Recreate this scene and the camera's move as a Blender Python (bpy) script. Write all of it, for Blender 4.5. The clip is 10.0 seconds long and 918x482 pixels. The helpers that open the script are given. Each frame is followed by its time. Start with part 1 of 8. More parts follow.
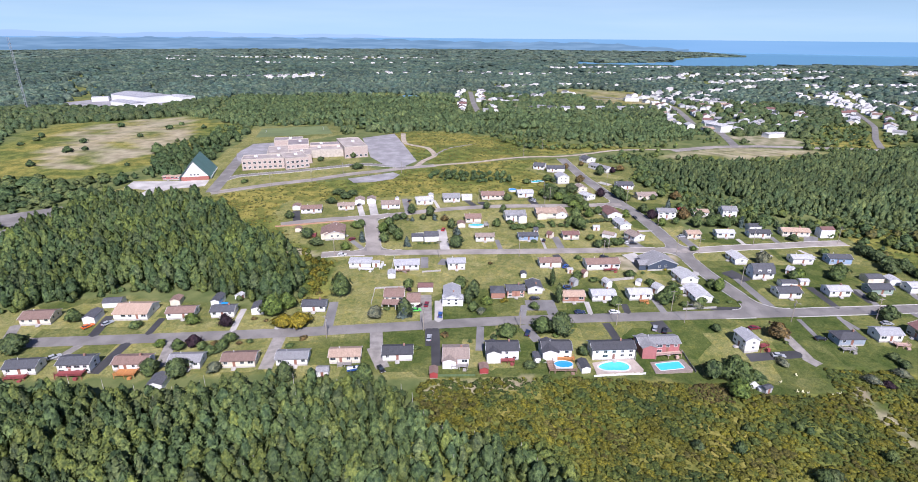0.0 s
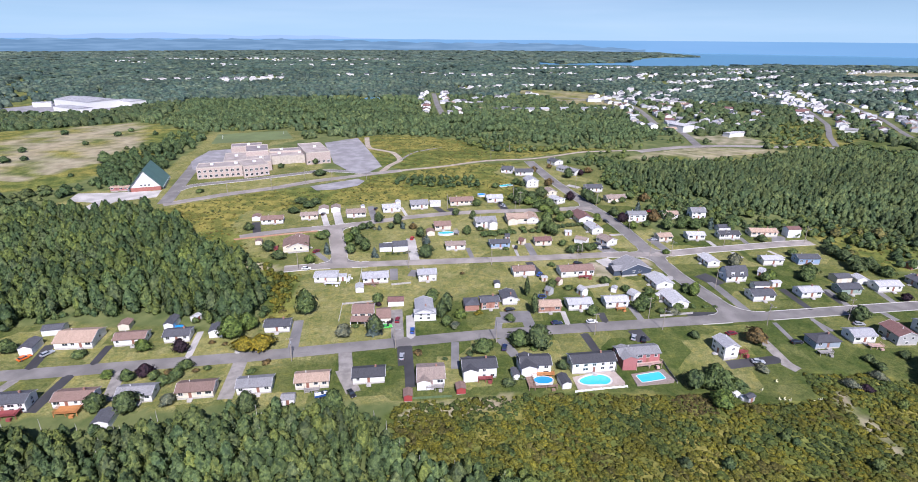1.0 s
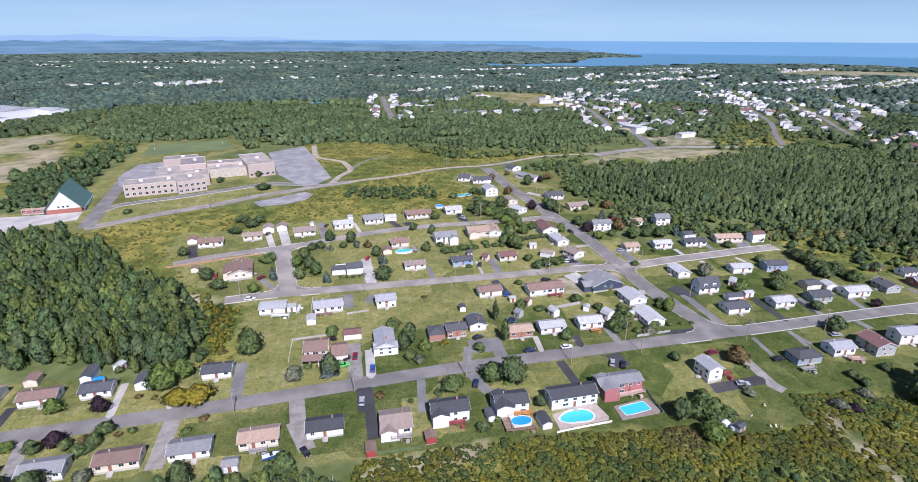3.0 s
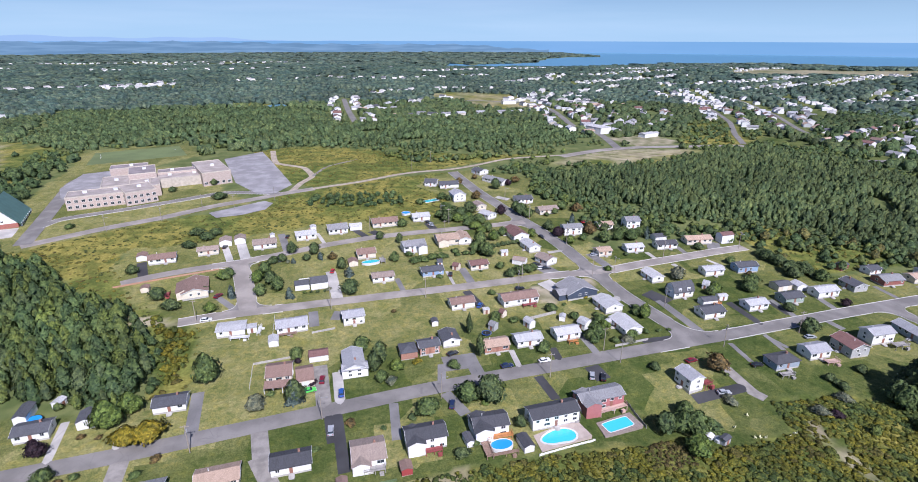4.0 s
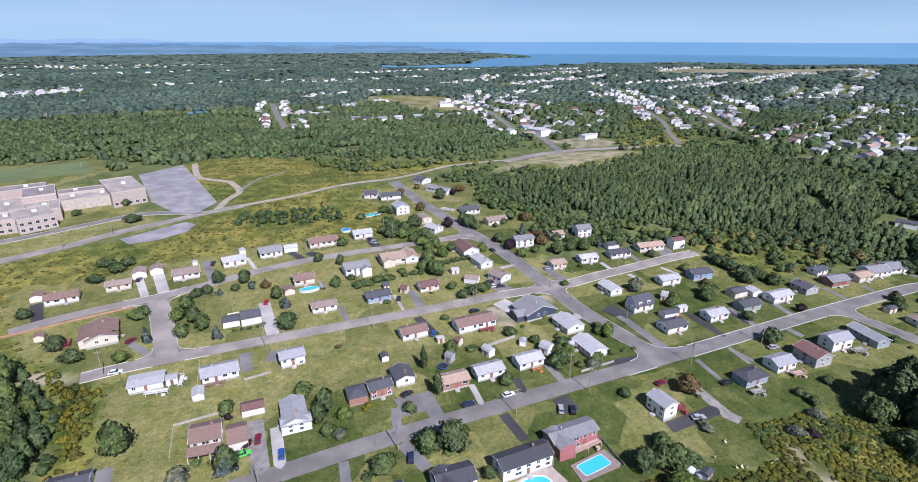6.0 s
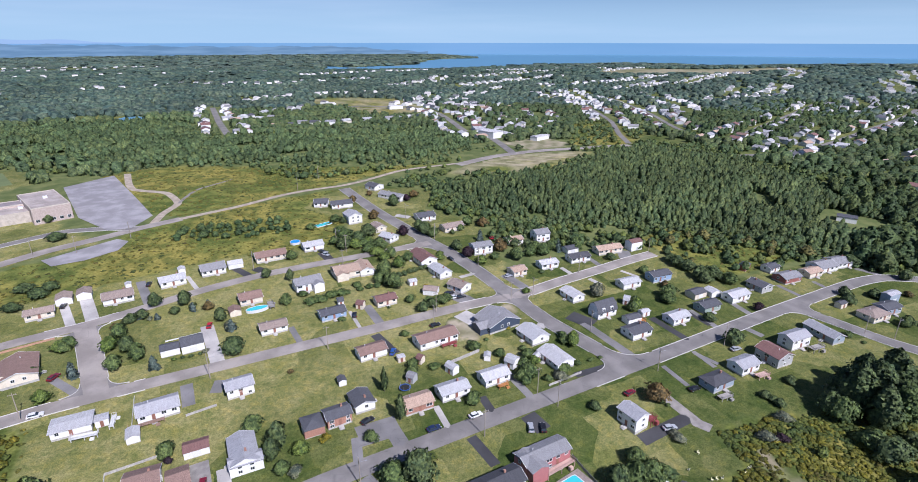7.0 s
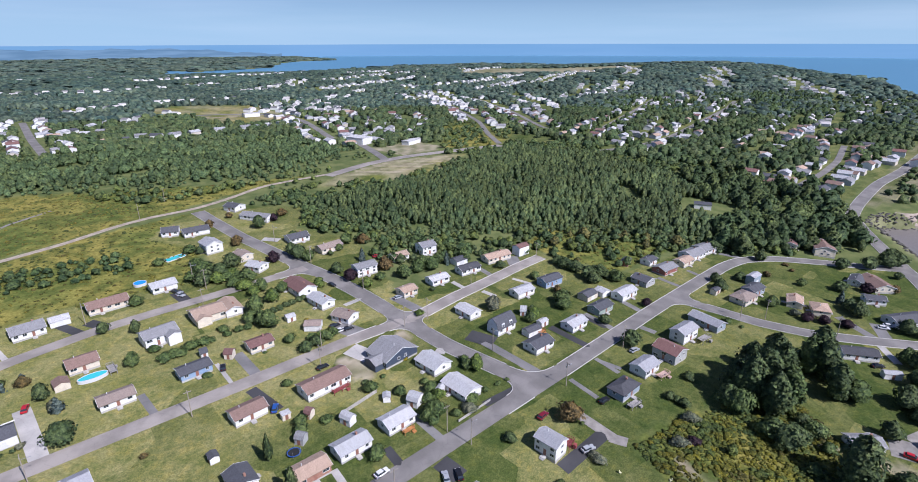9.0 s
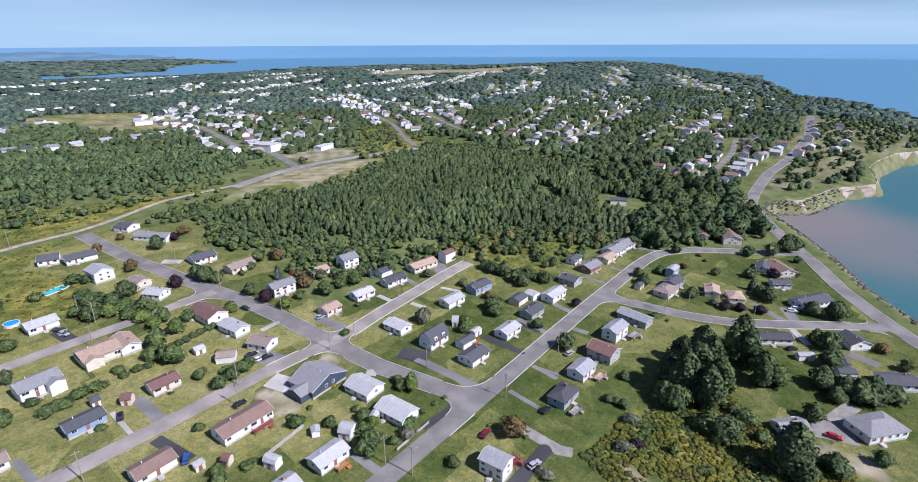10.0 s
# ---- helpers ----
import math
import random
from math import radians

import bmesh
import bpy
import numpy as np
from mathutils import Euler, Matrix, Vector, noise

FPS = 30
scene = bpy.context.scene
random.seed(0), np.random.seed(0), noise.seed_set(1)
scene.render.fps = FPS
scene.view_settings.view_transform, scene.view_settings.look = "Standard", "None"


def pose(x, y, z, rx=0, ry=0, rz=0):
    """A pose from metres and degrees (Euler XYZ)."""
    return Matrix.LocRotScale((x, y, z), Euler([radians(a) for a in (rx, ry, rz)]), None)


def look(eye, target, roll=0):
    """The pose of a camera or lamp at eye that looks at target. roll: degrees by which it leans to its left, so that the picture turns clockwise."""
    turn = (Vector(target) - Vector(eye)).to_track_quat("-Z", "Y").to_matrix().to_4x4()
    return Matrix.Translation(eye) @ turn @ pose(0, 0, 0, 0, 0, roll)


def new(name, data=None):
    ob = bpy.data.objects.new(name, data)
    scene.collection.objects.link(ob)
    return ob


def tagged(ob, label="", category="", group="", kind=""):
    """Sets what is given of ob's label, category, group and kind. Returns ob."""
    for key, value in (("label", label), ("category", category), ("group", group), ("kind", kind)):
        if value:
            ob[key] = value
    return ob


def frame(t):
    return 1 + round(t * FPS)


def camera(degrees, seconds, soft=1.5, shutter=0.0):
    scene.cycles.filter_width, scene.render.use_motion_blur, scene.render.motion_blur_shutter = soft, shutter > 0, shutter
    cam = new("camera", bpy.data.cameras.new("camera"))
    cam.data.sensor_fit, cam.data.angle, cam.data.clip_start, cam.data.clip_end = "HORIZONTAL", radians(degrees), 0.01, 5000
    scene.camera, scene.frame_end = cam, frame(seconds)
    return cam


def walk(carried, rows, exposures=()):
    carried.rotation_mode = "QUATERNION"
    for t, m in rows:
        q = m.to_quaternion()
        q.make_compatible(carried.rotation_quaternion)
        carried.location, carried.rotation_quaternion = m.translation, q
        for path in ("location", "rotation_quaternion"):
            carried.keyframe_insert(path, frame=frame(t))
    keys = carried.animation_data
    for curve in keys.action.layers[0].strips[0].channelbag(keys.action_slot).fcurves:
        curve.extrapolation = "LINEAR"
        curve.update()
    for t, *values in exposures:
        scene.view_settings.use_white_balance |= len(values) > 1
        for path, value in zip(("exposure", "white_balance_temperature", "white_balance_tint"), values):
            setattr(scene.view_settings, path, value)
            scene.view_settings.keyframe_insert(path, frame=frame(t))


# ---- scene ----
# ------------------------------------------------------------------ camera
cam = camera(80.77, 10.0, soft=0.9)


def flight(x, y, z, heading, pitch, roll):
    a, p = radians(heading), radians(pitch)
    return look((x, y, z), (x + math.sin(a) * math.cos(p), y + math.cos(a) * math.cos(p), z - math.sin(p)), roll)


ROWS = [
    (0.0, flight(0.00, 0.00, 110.00, 0.000, 20.900, 0.394)),
    (0.5, flight(-1.14, 5.39, 110.19, 2.340, 20.828, 0.388)),
    (1.0, flight(-2.09, 10.79, 110.49, 3.877, 20.788, 0.334)),
    (1.5, flight(-2.61, 16.22, 110.83, 4.905, 20.764, 0.316)),
    (2.0, flight(-3.07, 21.69, 111.13, 5.813, 20.739, 0.264)),
    (3.5, flight(-3.49, 38.32, 111.97, 11.194, 20.687, 0.125)),
    (4.0, flight(-3.56, 43.87, 112.30, 13.079, 20.674, 0.102)),
    (4.5, flight(-3.42, 49.33, 112.54, 14.585, 20.639, 0.073)),
    (5.0, flight(-3.10, 54.76, 112.88, 15.925, 20.618, 0.083)),
    (5.5, flight(-2.42, 60.17, 113.21, 17.784, 20.620, 0.027)),
    (7.0, flight(0.44, 76.57, 113.80, 25.189, 20.522, 0.014)),
    (7.5, flight(1.78, 82.11, 113.83, 28.648, 20.498, -0.029)),
    (8.0, flight(3.55, 87.41, 113.99, 31.776, 20.470, -0.098)),
    (8.5, flight(5.56, 92.63, 114.02, 35.085, 20.446, -0.134)),
    (9.0, flight(7.82, 98.01, 113.87, 39.268, 20.413, -0.156)),
    (9.5, flight(10.35, 103.41, 113.55, 43.544, 20.359, -0.216)),
    (10.0, flight(13.28, 108.43, 113.37, 48.455, 20.311, -0.233)),
]
walk(cam, ROWS, [(0.0, 0.5, 6060, 22), (2.0, 0.36, 5930, 21), (4.5, 0.33, 5880, 21), (9.0, 0.22, 5870, 20), (10.0, 0.31, 5890, 20)])

# ------------------------------------------------------------------ light
SUN_AZ = radians(170)      # from north (+y) towards east (+x)
SUN_EL = radians(45)
sun_dir = Vector((math.sin(SUN_AZ) * math.cos(SUN_EL), math.cos(SUN_AZ) * math.cos(SUN_EL), math.sin(SUN_EL)))
sun = new("sun", bpy.data.lights.new("sun", "SUN"))
sun.data.energy, sun.data.angle, sun.data.color = 5.0, radians(0.5), (1.0, 0.96, 0.9)
sun.matrix_world = look(sun_dir * 500, (0, 0, 0))

world = bpy.data.worlds.new("sky")
scene.world = world
world.use_nodes = True
wn, wl = world.node_tree.nodes, world.node_tree.links
wn.clear()
sky = wn.new("ShaderNodeTexSky")
sky.sky_type, sky.sun_disc = "NISHITA", False
sky.sun_elevation, sky.sun_rotation = SUN_EL, SUN_AZ
sky.air_density, sky.dust_density, sky.ozone_density = 1.0, 0.3, 3.0
bg = wn.new("ShaderNodeBackground")
bg.inputs["Strength"].default_value = 0.076
# thin high cloud
tc = wn.new("ShaderNodeTexCoord")
mp = wn.new("ShaderNodeMapping")
mp.inputs["Scale"].default_value = (1.0, 1.0, 14.0)
nz = wn.new("ShaderNodeTexNoise")
nz.inputs["Scale"].default_value, nz.inputs["Detail"].default_value = 2.2, 6.0
ramp = wn.new("ShaderNodeValToRGB")
ramp.color_ramp.elements[0].position, ramp.color_ramp.elements[1].position = 0.42, 0.75
mixc = wn.new("ShaderNodeMix")
mixc.data_type = "RGBA"
mixc.inputs["B"].default_value = (6.8, 8.5, 9.8, 1)
mul = wn.new("ShaderNodeMath")
mul.operation, mul.inputs[1].default_value = "MULTIPLY", 0.3
outw = wn.new("ShaderNodeOutputWorld")
wl.new(tc.outputs["Generated"], mp.inputs["Vector"])
wl.new(mp.outputs["Vector"], nz.inputs["Vector"])
wl.new(nz.outputs["Fac"], ramp.inputs["Fac"])
wl.new(ramp.outputs["Color"], mul.inputs[0])
wl.new(mul.outputs["Value"], mixc.inputs["Factor"])
tintw = wn.new("ShaderNodeMix")
tintw.data_type, tintw.blend_type = "RGBA", "MULTIPLY"
tintw.inputs["Factor"].default_value = 1.0
tintw.inputs["B"].default_value = (0.42, 0.54, 0.8, 1)
wl.new(sky.outputs["Color"], tintw.inputs["A"])
# pale moist air low over the horizon
sepw = wn.new("ShaderNodeSeparateXYZ")
wl.new(tc.outputs["Generated"], sepw.inputs["Vector"])
low = wn.new("ShaderNodeMapRange")
low.interpolation_type = "SMOOTHSTEP"
for key_, v_ in (("From Min", 0.0), ("From Max", 0.13), ("To Min", 0.85), ("To Max", 0.0)):
    low.inputs[key_].default_value = v_
wl.new(sepw.outputs["Z"], low.inputs["Value"])
air = wn.new("ShaderNodeMix")
air.data_type = "RGBA"
air.inputs["B"].default_value = (4.8, 7.4, 9.3, 1)
wl.new(low.outputs["Result"], air.inputs["Factor"])
wl.new(tintw.outputs["Result"], air.inputs["A"])
wl.new(air.outputs["Result"], mixc.inputs["A"])
wl.new(mixc.outputs["Result"], bg.inputs["Color"])
wl.new(bg.outputs["Background"], outw.inputs["Surface"])

# ------------------------------------------------------------------ terrain
SEA = -9.0
COAST = [(-900, -900), (0, -250), (200, -40), (278, 60), (308, 95), (331, 114), (368, 135), (405, 160), (440, 188), (462, 186),
         (477, 170), (533, 158), (576, 134), (644, 145), (726, 132), (760, 118), (900, 85), (1050, 95), (1169, 150),
         (1285, 235), (1300, 330), (1458, 383), (1622, 474), (1813, 528), (1942, 668), (2234, 900), (2552, 1107),
         (2791, 1643), (2292, 2057), (2110, 2480), (1734, 2530), (1551, 2545), (1240, 2430), (1000, 2390), (800, 2320), (630, 2350), (520, 2520),
         (575, 2800), (660, 2640), (800, 2690), (1040, 2790), (1290, 3300), (1540, 3560), (1786, 3500), (1850, 4300), (1900, 6500), (-6500, 6500), (-6500, -900)]


def sst(a, b, v):
    k = np.clip((np.asarray(v, float) - a) / (b - a), 0, 1)
    return k * k * (3 - 2 * k)


def inside(poly, x, y):
    x, y = np.asarray(x, float), np.asarray(y, float)
    hit = np.zeros(np.broadcast(x, y).shape, bool)
    for (x0, y0), (x1, y1) in zip(poly, poly[1:] + poly[:1]):
        if y0 == y1:
            continue
        hit ^= ((y0 > y) != (y1 > y)) & (x < (x1 - x0) * (y - y0) / (y1 - y0) + x0)
    return hit


def near_line(line, x, y):
    """Distance from points to a polyline."""
    best = np.full(np.broadcast(x, y).shape, 1e9)
    for (x0, y0), (x1, y1) in zip(line, line[1:]):
        dx, dy = x1 - x0, y1 - y0
        k = np.clip(((x - x0) * dx + (y - y0) * dy) / (dx * dx + dy * dy + 1e-9), 0, 1)
        best = np.minimum(best, np.hypot(x - x0 - k * dx, y - y0 - k * dy))
    return best


def wobble(x, y, size, seed):
    """Smooth noise in about -1..1 for arrays."""
    rs = np.random.RandomState(seed)
    v = 0
    for i in range(6):
        a, b = rs.uniform(-1, 1, 2) * 6.28 / size * (1 + 0.6 * i)
        v = v + np.sin(x * a + y * b + rs.uniform(0, 6.28)) / (1 + 0.4 * i)
    return v / 2.4


def lay(x, y):
    """Height of the land, without the shore."""
    x, y = np.asarray(x, float), np.asarray(y, float)
    head = 9 * np.exp(-((x - 790) / 210) ** 2 - ((y - 190) / 90) ** 2)
    hollow = 3.0 * np.exp(-((x - 92) / 30) ** 2 - ((y - 167) / 17) ** 2)
    return 16.5 * (sst(40, 560, y) - 0.27) + head - hollow - 19 * sst(1750, 2330, y + 0.25 * (x - 900))


def gz(x, y):
    return float(lay(x, y))


# ------------------------------------------------------------------ materials
def nodes_of(name):
    m = bpy.data.materials.new(name)
    m.use_nodes = True
    t = m.node_tree
    return m, t.nodes, t.links, t.nodes["Principled BSDF"]


def noise_node(n, l, scale, detail=4.0, coord=None):
    t = n.new("ShaderNodeTexNoise")
    t.inputs["Scale"].default_value, t.inputs["Detail"].default_value = scale, detail
    if coord is not None:
        l.new(coord, t.inputs["Vector"])
    return t.outputs["Fac"]


def mix_node(n, l, fac, a, b, kind="MIX"):
    m = n.new("ShaderNodeMix")
    m.data_type, m.blend_type = "RGBA", kind
    for key, v in (("Factor", fac), ("A", a), ("B", b)):
        if isinstance(v, (int, float)):
            m.inputs[key].default_value = v
        elif isinstance(v, tuple):
            m.inputs[key].default_value = (*v, 1)
        else:
            l.new(v, m.inputs[key])
    return m.outputs["Result"]


def step_node(n, l, v, lo, hi):
    m = n.new("ShaderNodeMapRange")
    m.interpolation_type = "SMOOTHSTEP"
    m.inputs["From Min"].default_value, m.inputs["From Max"].default_value = lo, hi
    l.new(v, m.inputs["Value"])
    return m.outputs["Result"]


def bump_node(n, l, v, bsdf, strength, dist):
    b = n.new("ShaderNodeBump")
    b.inputs["Strength"].default_value, b.inputs["Distance"].default_value = strength, dist
    l.new(v, b.inputs["Height"])
    l.new(b.outputs["Normal"], bsdf.inputs["Normal"])


def coords(n, which="Object"):
    return n.new("ShaderNodeTexCoord").outputs[which]


def plain(name, col, rough=0.7, vary=0.18, scale=2.0, metal=0.0, bump=0.0, fine=25.0):
    """A surface with two scales of unevenness; each object differs a little."""
    m, n, l, b = nodes_of(name)
    co = coords(n)
    big, small = noise_node(n, l, scale, 5, co), noise_node(n, l, fine, 3, co)
    dark = tuple(c * (1 - vary) for c in col)
    light = tuple(min(1, c * (1 + vary)) for c in col)
    c1 = mix_node(n, l, step_node(n, l, big, 0.3, 0.7), dark, light)
    c2 = mix_node(n, l, step_node(n, l, small, 0.35, 0.65), c1, mix_node(n, l, 1.0, c1, (0.86, 0.86, 0.86), "MULTIPLY"))
    rnd = n.new("ShaderNodeObjectInfo").outputs["Random"]
    c3 = mix_node(n, l, rnd, c2, mix_node(n, l, 1.0, c2, (0.84, 0.85, 0.87), "MULTIPLY"))
    l.new(c3, b.inputs["Base Color"])
    b.inputs["Roughness"].default_value, b.inputs["Metallic"].default_value = rough, metal
    if bump:
        bump_node(n, l, small, b, bump, 0.02)
    return m


def siding(name, col):
    """Painted clapboard: fine level courses."""
    m, n, l, b = nodes_of(name)
    co = coords(n)
    w = n.new("ShaderNodeTexWave")
    w.bands_direction, w.wave_profile = "Z", "SAW"
    w.inputs["Scale"].default_value = 1.6
    l.new(co, w.inputs["Vector"])
    dirt = step_node(n, l, noise_node(n, l, 0.7, 5, co), 0.35, 0.75)
    c1 = mix_node(n, l, dirt, col, tuple(c * 0.86 for c in col))
    c2 = mix_node(n, l, step_node(n, l, w.outputs["Fac"], 0.0, 0.2), mix_node(n, l, 1.0, c1, (0.72, 0.72, 0.74), "MULTIPLY"), c1)
    l.new(c2, b.inputs["Base Color"])
    b.inputs["Roughness"].default_value = 0.55
    bump_node(n, l, w.outputs["Fac"], b, 0.5, 0.02)
    return m


def shingle(name, col):
    """Asphalt shingles with courses, weathering streaks and patchy fading."""
    m, n, l, b = nodes_of(name)
    co = coords(n)
    br = n.new("ShaderNodeTexBrick")
    br.inputs["Scale"].default_value = 3.2
    br.inputs["Color1"].default_value = (*[c * 1.12 for c in col], 1)
    br.inputs["Color2"].default_value = (*[c * 0.86 for c in col], 1)
    br.inputs["Mortar"].default_value = (*[c * 0.6 for c in col], 1)
    br.inputs["Mortar Size"].default_value = 0.03
    l.new(co, br.inputs["Vector"])
    mp_ = n.new("ShaderNodeMapping")
    mp_.inputs["Scale"].default_value = (1.2, 0.25, 0.25)
    l.new(co, mp_.inputs["Vector"])
    streak = step_node(n, l, noise_node(n, l, 1.3, 4, mp_.outputs["Vector"]), 0.35, 0.7)
    c1 = mix_node(n, l, streak, br.outputs["Color"], mix_node(n, l, 1.0, br.outputs["Color"], (0.87, 0.86, 0.85), "MULTIPLY"))
    rnd = n.new("ShaderNodeObjectInfo").outputs["Random"]
    c2 = mix_node(n, l, rnd, c1, mix_node(n, l, 1.0, c1, (1.25, 1.22, 1.2), "MULTIPLY"))
    l.new(c2, b.inputs["Base Color"])
    b.inputs["Roughness"].default_value = 0.85
    bump_node(n, l, br.outputs["Fac"], b, 0.4, 0.02)
    return m


def leafy(name, col, var=0.35, grain=0.9, through_leaf=0.14):
    """Foliage: hue from each tree's tint, each clump a little apart, shaded gaps between leaf masses dappled into the
    colour, some light through the leaves.
    """
    m, n, l, b = nodes_of(name)
    at = n.new("ShaderNodeAttribute")
    at.attribute_name = "tint"
    geo = n.new("ShaderNodeNewGeometry")
    obj = n.new("ShaderNodeObjectInfo")
    isl, place = geo.outputs["Random Per Island"], geo.outputs["Position"]
    lo, hi = tuple(c * (1 - var) for c in col), tuple(c * (1 + var) for c in col)
    c1 = mix_node(n, l, isl, lo, hi)
    c2 = mix_node(n, l, 1.0, c1, at.outputs["Color"], "MULTIPLY")
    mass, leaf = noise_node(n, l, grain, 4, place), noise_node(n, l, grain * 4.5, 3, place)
    # shade of the gaps between leaf masses and leaves, painted as noise-darkened colour
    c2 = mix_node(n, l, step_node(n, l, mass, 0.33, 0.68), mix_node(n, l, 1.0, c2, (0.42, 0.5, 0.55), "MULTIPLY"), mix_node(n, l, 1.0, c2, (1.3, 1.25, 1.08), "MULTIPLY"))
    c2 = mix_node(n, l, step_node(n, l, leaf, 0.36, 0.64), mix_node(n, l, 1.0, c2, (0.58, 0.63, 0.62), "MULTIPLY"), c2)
    c3 = mix_node(n, l, obj.outputs["Random"], c2, mix_node(n, l, 1.0, c2, (0.75, 0.82, 0.8), "MULTIPLY"))
    l.new(c3, b.inputs["Base Color"])
    b.inputs["Roughness"].default_value = 0.65
    b.inputs["Specular IOR Level"].default_value = 0.2
    bump_node(n, l, mass, b, 0.8, 0.55 / grain)
    tr = n.new("ShaderNodeBsdfTranslucent")
    l.new(c3, tr.inputs["Color"])
    mx = n.new("ShaderNodeMixShader")
    mx.inputs["Fac"].default_value = through_leaf
    l.new(b.outputs["BSDF"], mx.inputs[1])
    l.new(tr.outputs["BSDF"], mx.inputs[2])
    l.new(mx.outputs["Shader"], n["Material Output"].inputs["Surface"])
    return m


def asphalt(name, col, crack=0.5):
    m, n, l, b = nodes_of(name)
    co = coords(n)
    patch = step_node(n, l, noise_node(n, l, 0.12, 5, co), 0.35, 0.7)
    grain = noise_node(n, l, 9.0, 2, co)
    vor = n.new("ShaderNodeTexVoronoi")
    vor.feature = "DISTANCE_TO_EDGE"
    vor.inputs["Scale"].default_value = 0.22
    l.new(co, vor.inputs["Vector"])
    c1 = mix_node(n, l, patch, tuple(c * 0.78 for c in col), tuple(c * 1.16 for c in col))
    c2 = mix_node(n, l, step_node(n, l, grain, 0.3, 0.7), mix_node(n, l, 1.0, c1, (0.9, 0.9, 0.9), "MULTIPLY"), c1)
    edge = step_node(n, l, vor.outputs["Distance"], 0.0, 0.012)
    c3 = mix_node(n, l, edge, mix_node(n, l, crack, c2, (0.04, 0.04, 0.045)), c2)
    l.new(c3, b.inputs["Base Color"])
    b.inputs["Roughness"].default_value = 0.85
    bump_node(n, l, grain, b, 0.3, 0.01)
    return m


ROOF = {k: shingle("roof_" + k, c) for k, c in {
    "slate": (0.085, 0.09, 0.105), "black": (0.066, 0.069, 0.08), "brown": (0.23, 0.155, 0.13), "maroon": (0.2, 0.11, 0.1),
    "grey": (0.25, 0.255, 0.27), "silver": (0.36, 0.37, 0.4), "tan": (0.42, 0.31, 0.24), "taupe": (0.29, 0.235, 0.205),
    "pale": (0.46, 0.47, 0.49)}.items()}
WALL = {k: siding("siding_" + k, c) for k, c in {
    "white": (0.8, 0.8, 0.8), "cream": (0.72, 0.65, 0.54), "blue": (0.27, 0.38, 0.54), "navy": (0.06, 0.08, 0.12),
    "grey": (0.42, 0.43, 0.44), "greyblue": (0.3, 0.36, 0.43), "green": (0.3, 0.38, 0.34), "red": (0.35, 0.06, 0.06),
    "redw": (0.42, 0.16, 0.16), "maroonw": (0.3, 0.11, 0.1)}.items()}
WALL["brick"] = plain("brick_wall", (0.42, 0.22, 0.16), 0.85, 0.25, 4.0, bump=0.4)
WORDS_ROOF = {"slate": "dark slate-grey shingle roof", "black": "near-black shingle roof", "brown": "faded brown shingle roof",
              "maroon": "reddish-brown shingle roof", "grey": "mid-grey shingle roof", "silver": "light grey shingle roof",
              "tan": "tan shingle roof", "taupe": "weathered taupe shingle roof", "pale": "pale whitish roof"}
WORDS_WALL = {"white": "white-sided", "cream": "cream-sided", "blue": "blue-sided", "navy": "dark navy-sided", "grey": "grey-sided",
              "greyblue": "blue-grey sided", "green": "sage green", "red": "red-painted", "redw": "red and white",
              "maroonw": "maroon-sided", "brick": "red brick"}
TRIM = plain("white_trim", (0.78, 0.78, 0.77), 0.5, 0.05)
CONC = plain("concrete", (0.5, 0.48, 0.45), 0.9, 0.15, 0.8, bump=0.3)
KERB = plain("kerb_concrete", (0.62, 0.6, 0.57), 0.9, 0.12, 0.5)
PAVE = {"dark": asphalt("new_asphalt", (0.05, 0.05, 0.055), 0.2), "worn": asphalt("worn_asphalt", (0.2, 0.195, 0.195), 0.4),
        "conc": asphalt("pale_paving", (0.47, 0.45, 0.43), 0.3), "gravel": plain("gravel", (0.28, 0.26, 0.24), 0.95, 0.2, 0.4, bump=0.5, fine=8.0)}
ROADM = asphalt("road_asphalt", (0.212, 0.2, 0.19), 0.25)
ROADB = asphalt("pale_road_asphalt", (0.31, 0.28, 0.255), 0.2)
DIRTM = plain("sandy_dirt", (0.4, 0.34, 0.27), 0.95, 0.22, 0.3, bump=0.5, fine=6.0)
LOTM = asphalt("car_park_asphalt", (0.31, 0.3, 0.31), 0.12)
GLASS, gn, gl, gb = nodes_of("window_glass")
gb.inputs["Base Color"].default_value, gb.inputs["Roughness"].default_value = (0.03, 0.04, 0.05, 1), 0.06
gb.inputs["Specular IOR Level"].default_value = 0.8
DOOR = plain("painted_door", (0.3, 0.14, 0.1), 0.5, 0.1)
WOOD = {"orange": plain("cedar_stain", (0.55, 0.24, 0.08), 0.6, 0.2, 3.0), "red": plain("red_stain", (0.3, 0.07, 0.07), 0.6, 0.2, 3.0),
        "brown": plain("weathered_deck", (0.3, 0.2, 0.15), 0.8, 0.25, 3.0), "pink": plain("pinkish_deck", (0.58, 0.4, 0.34), 0.7, 0.15, 3.0),
        "white": plain("white_painted_wood", (0.76, 0.76, 0.75), 0.6, 0.06), "grey": plain("grey_deck", (0.36, 0.34, 0.32), 0.8, 0.2, 3.0)}
POLE = plain("pole_timber", (0.36, 0.31, 0.26), 0.85, 0.2, 4.0)
BRICKC = plain("chimney_brick", (0.36, 0.2, 0.15), 0.9, 0.2, 6.0)
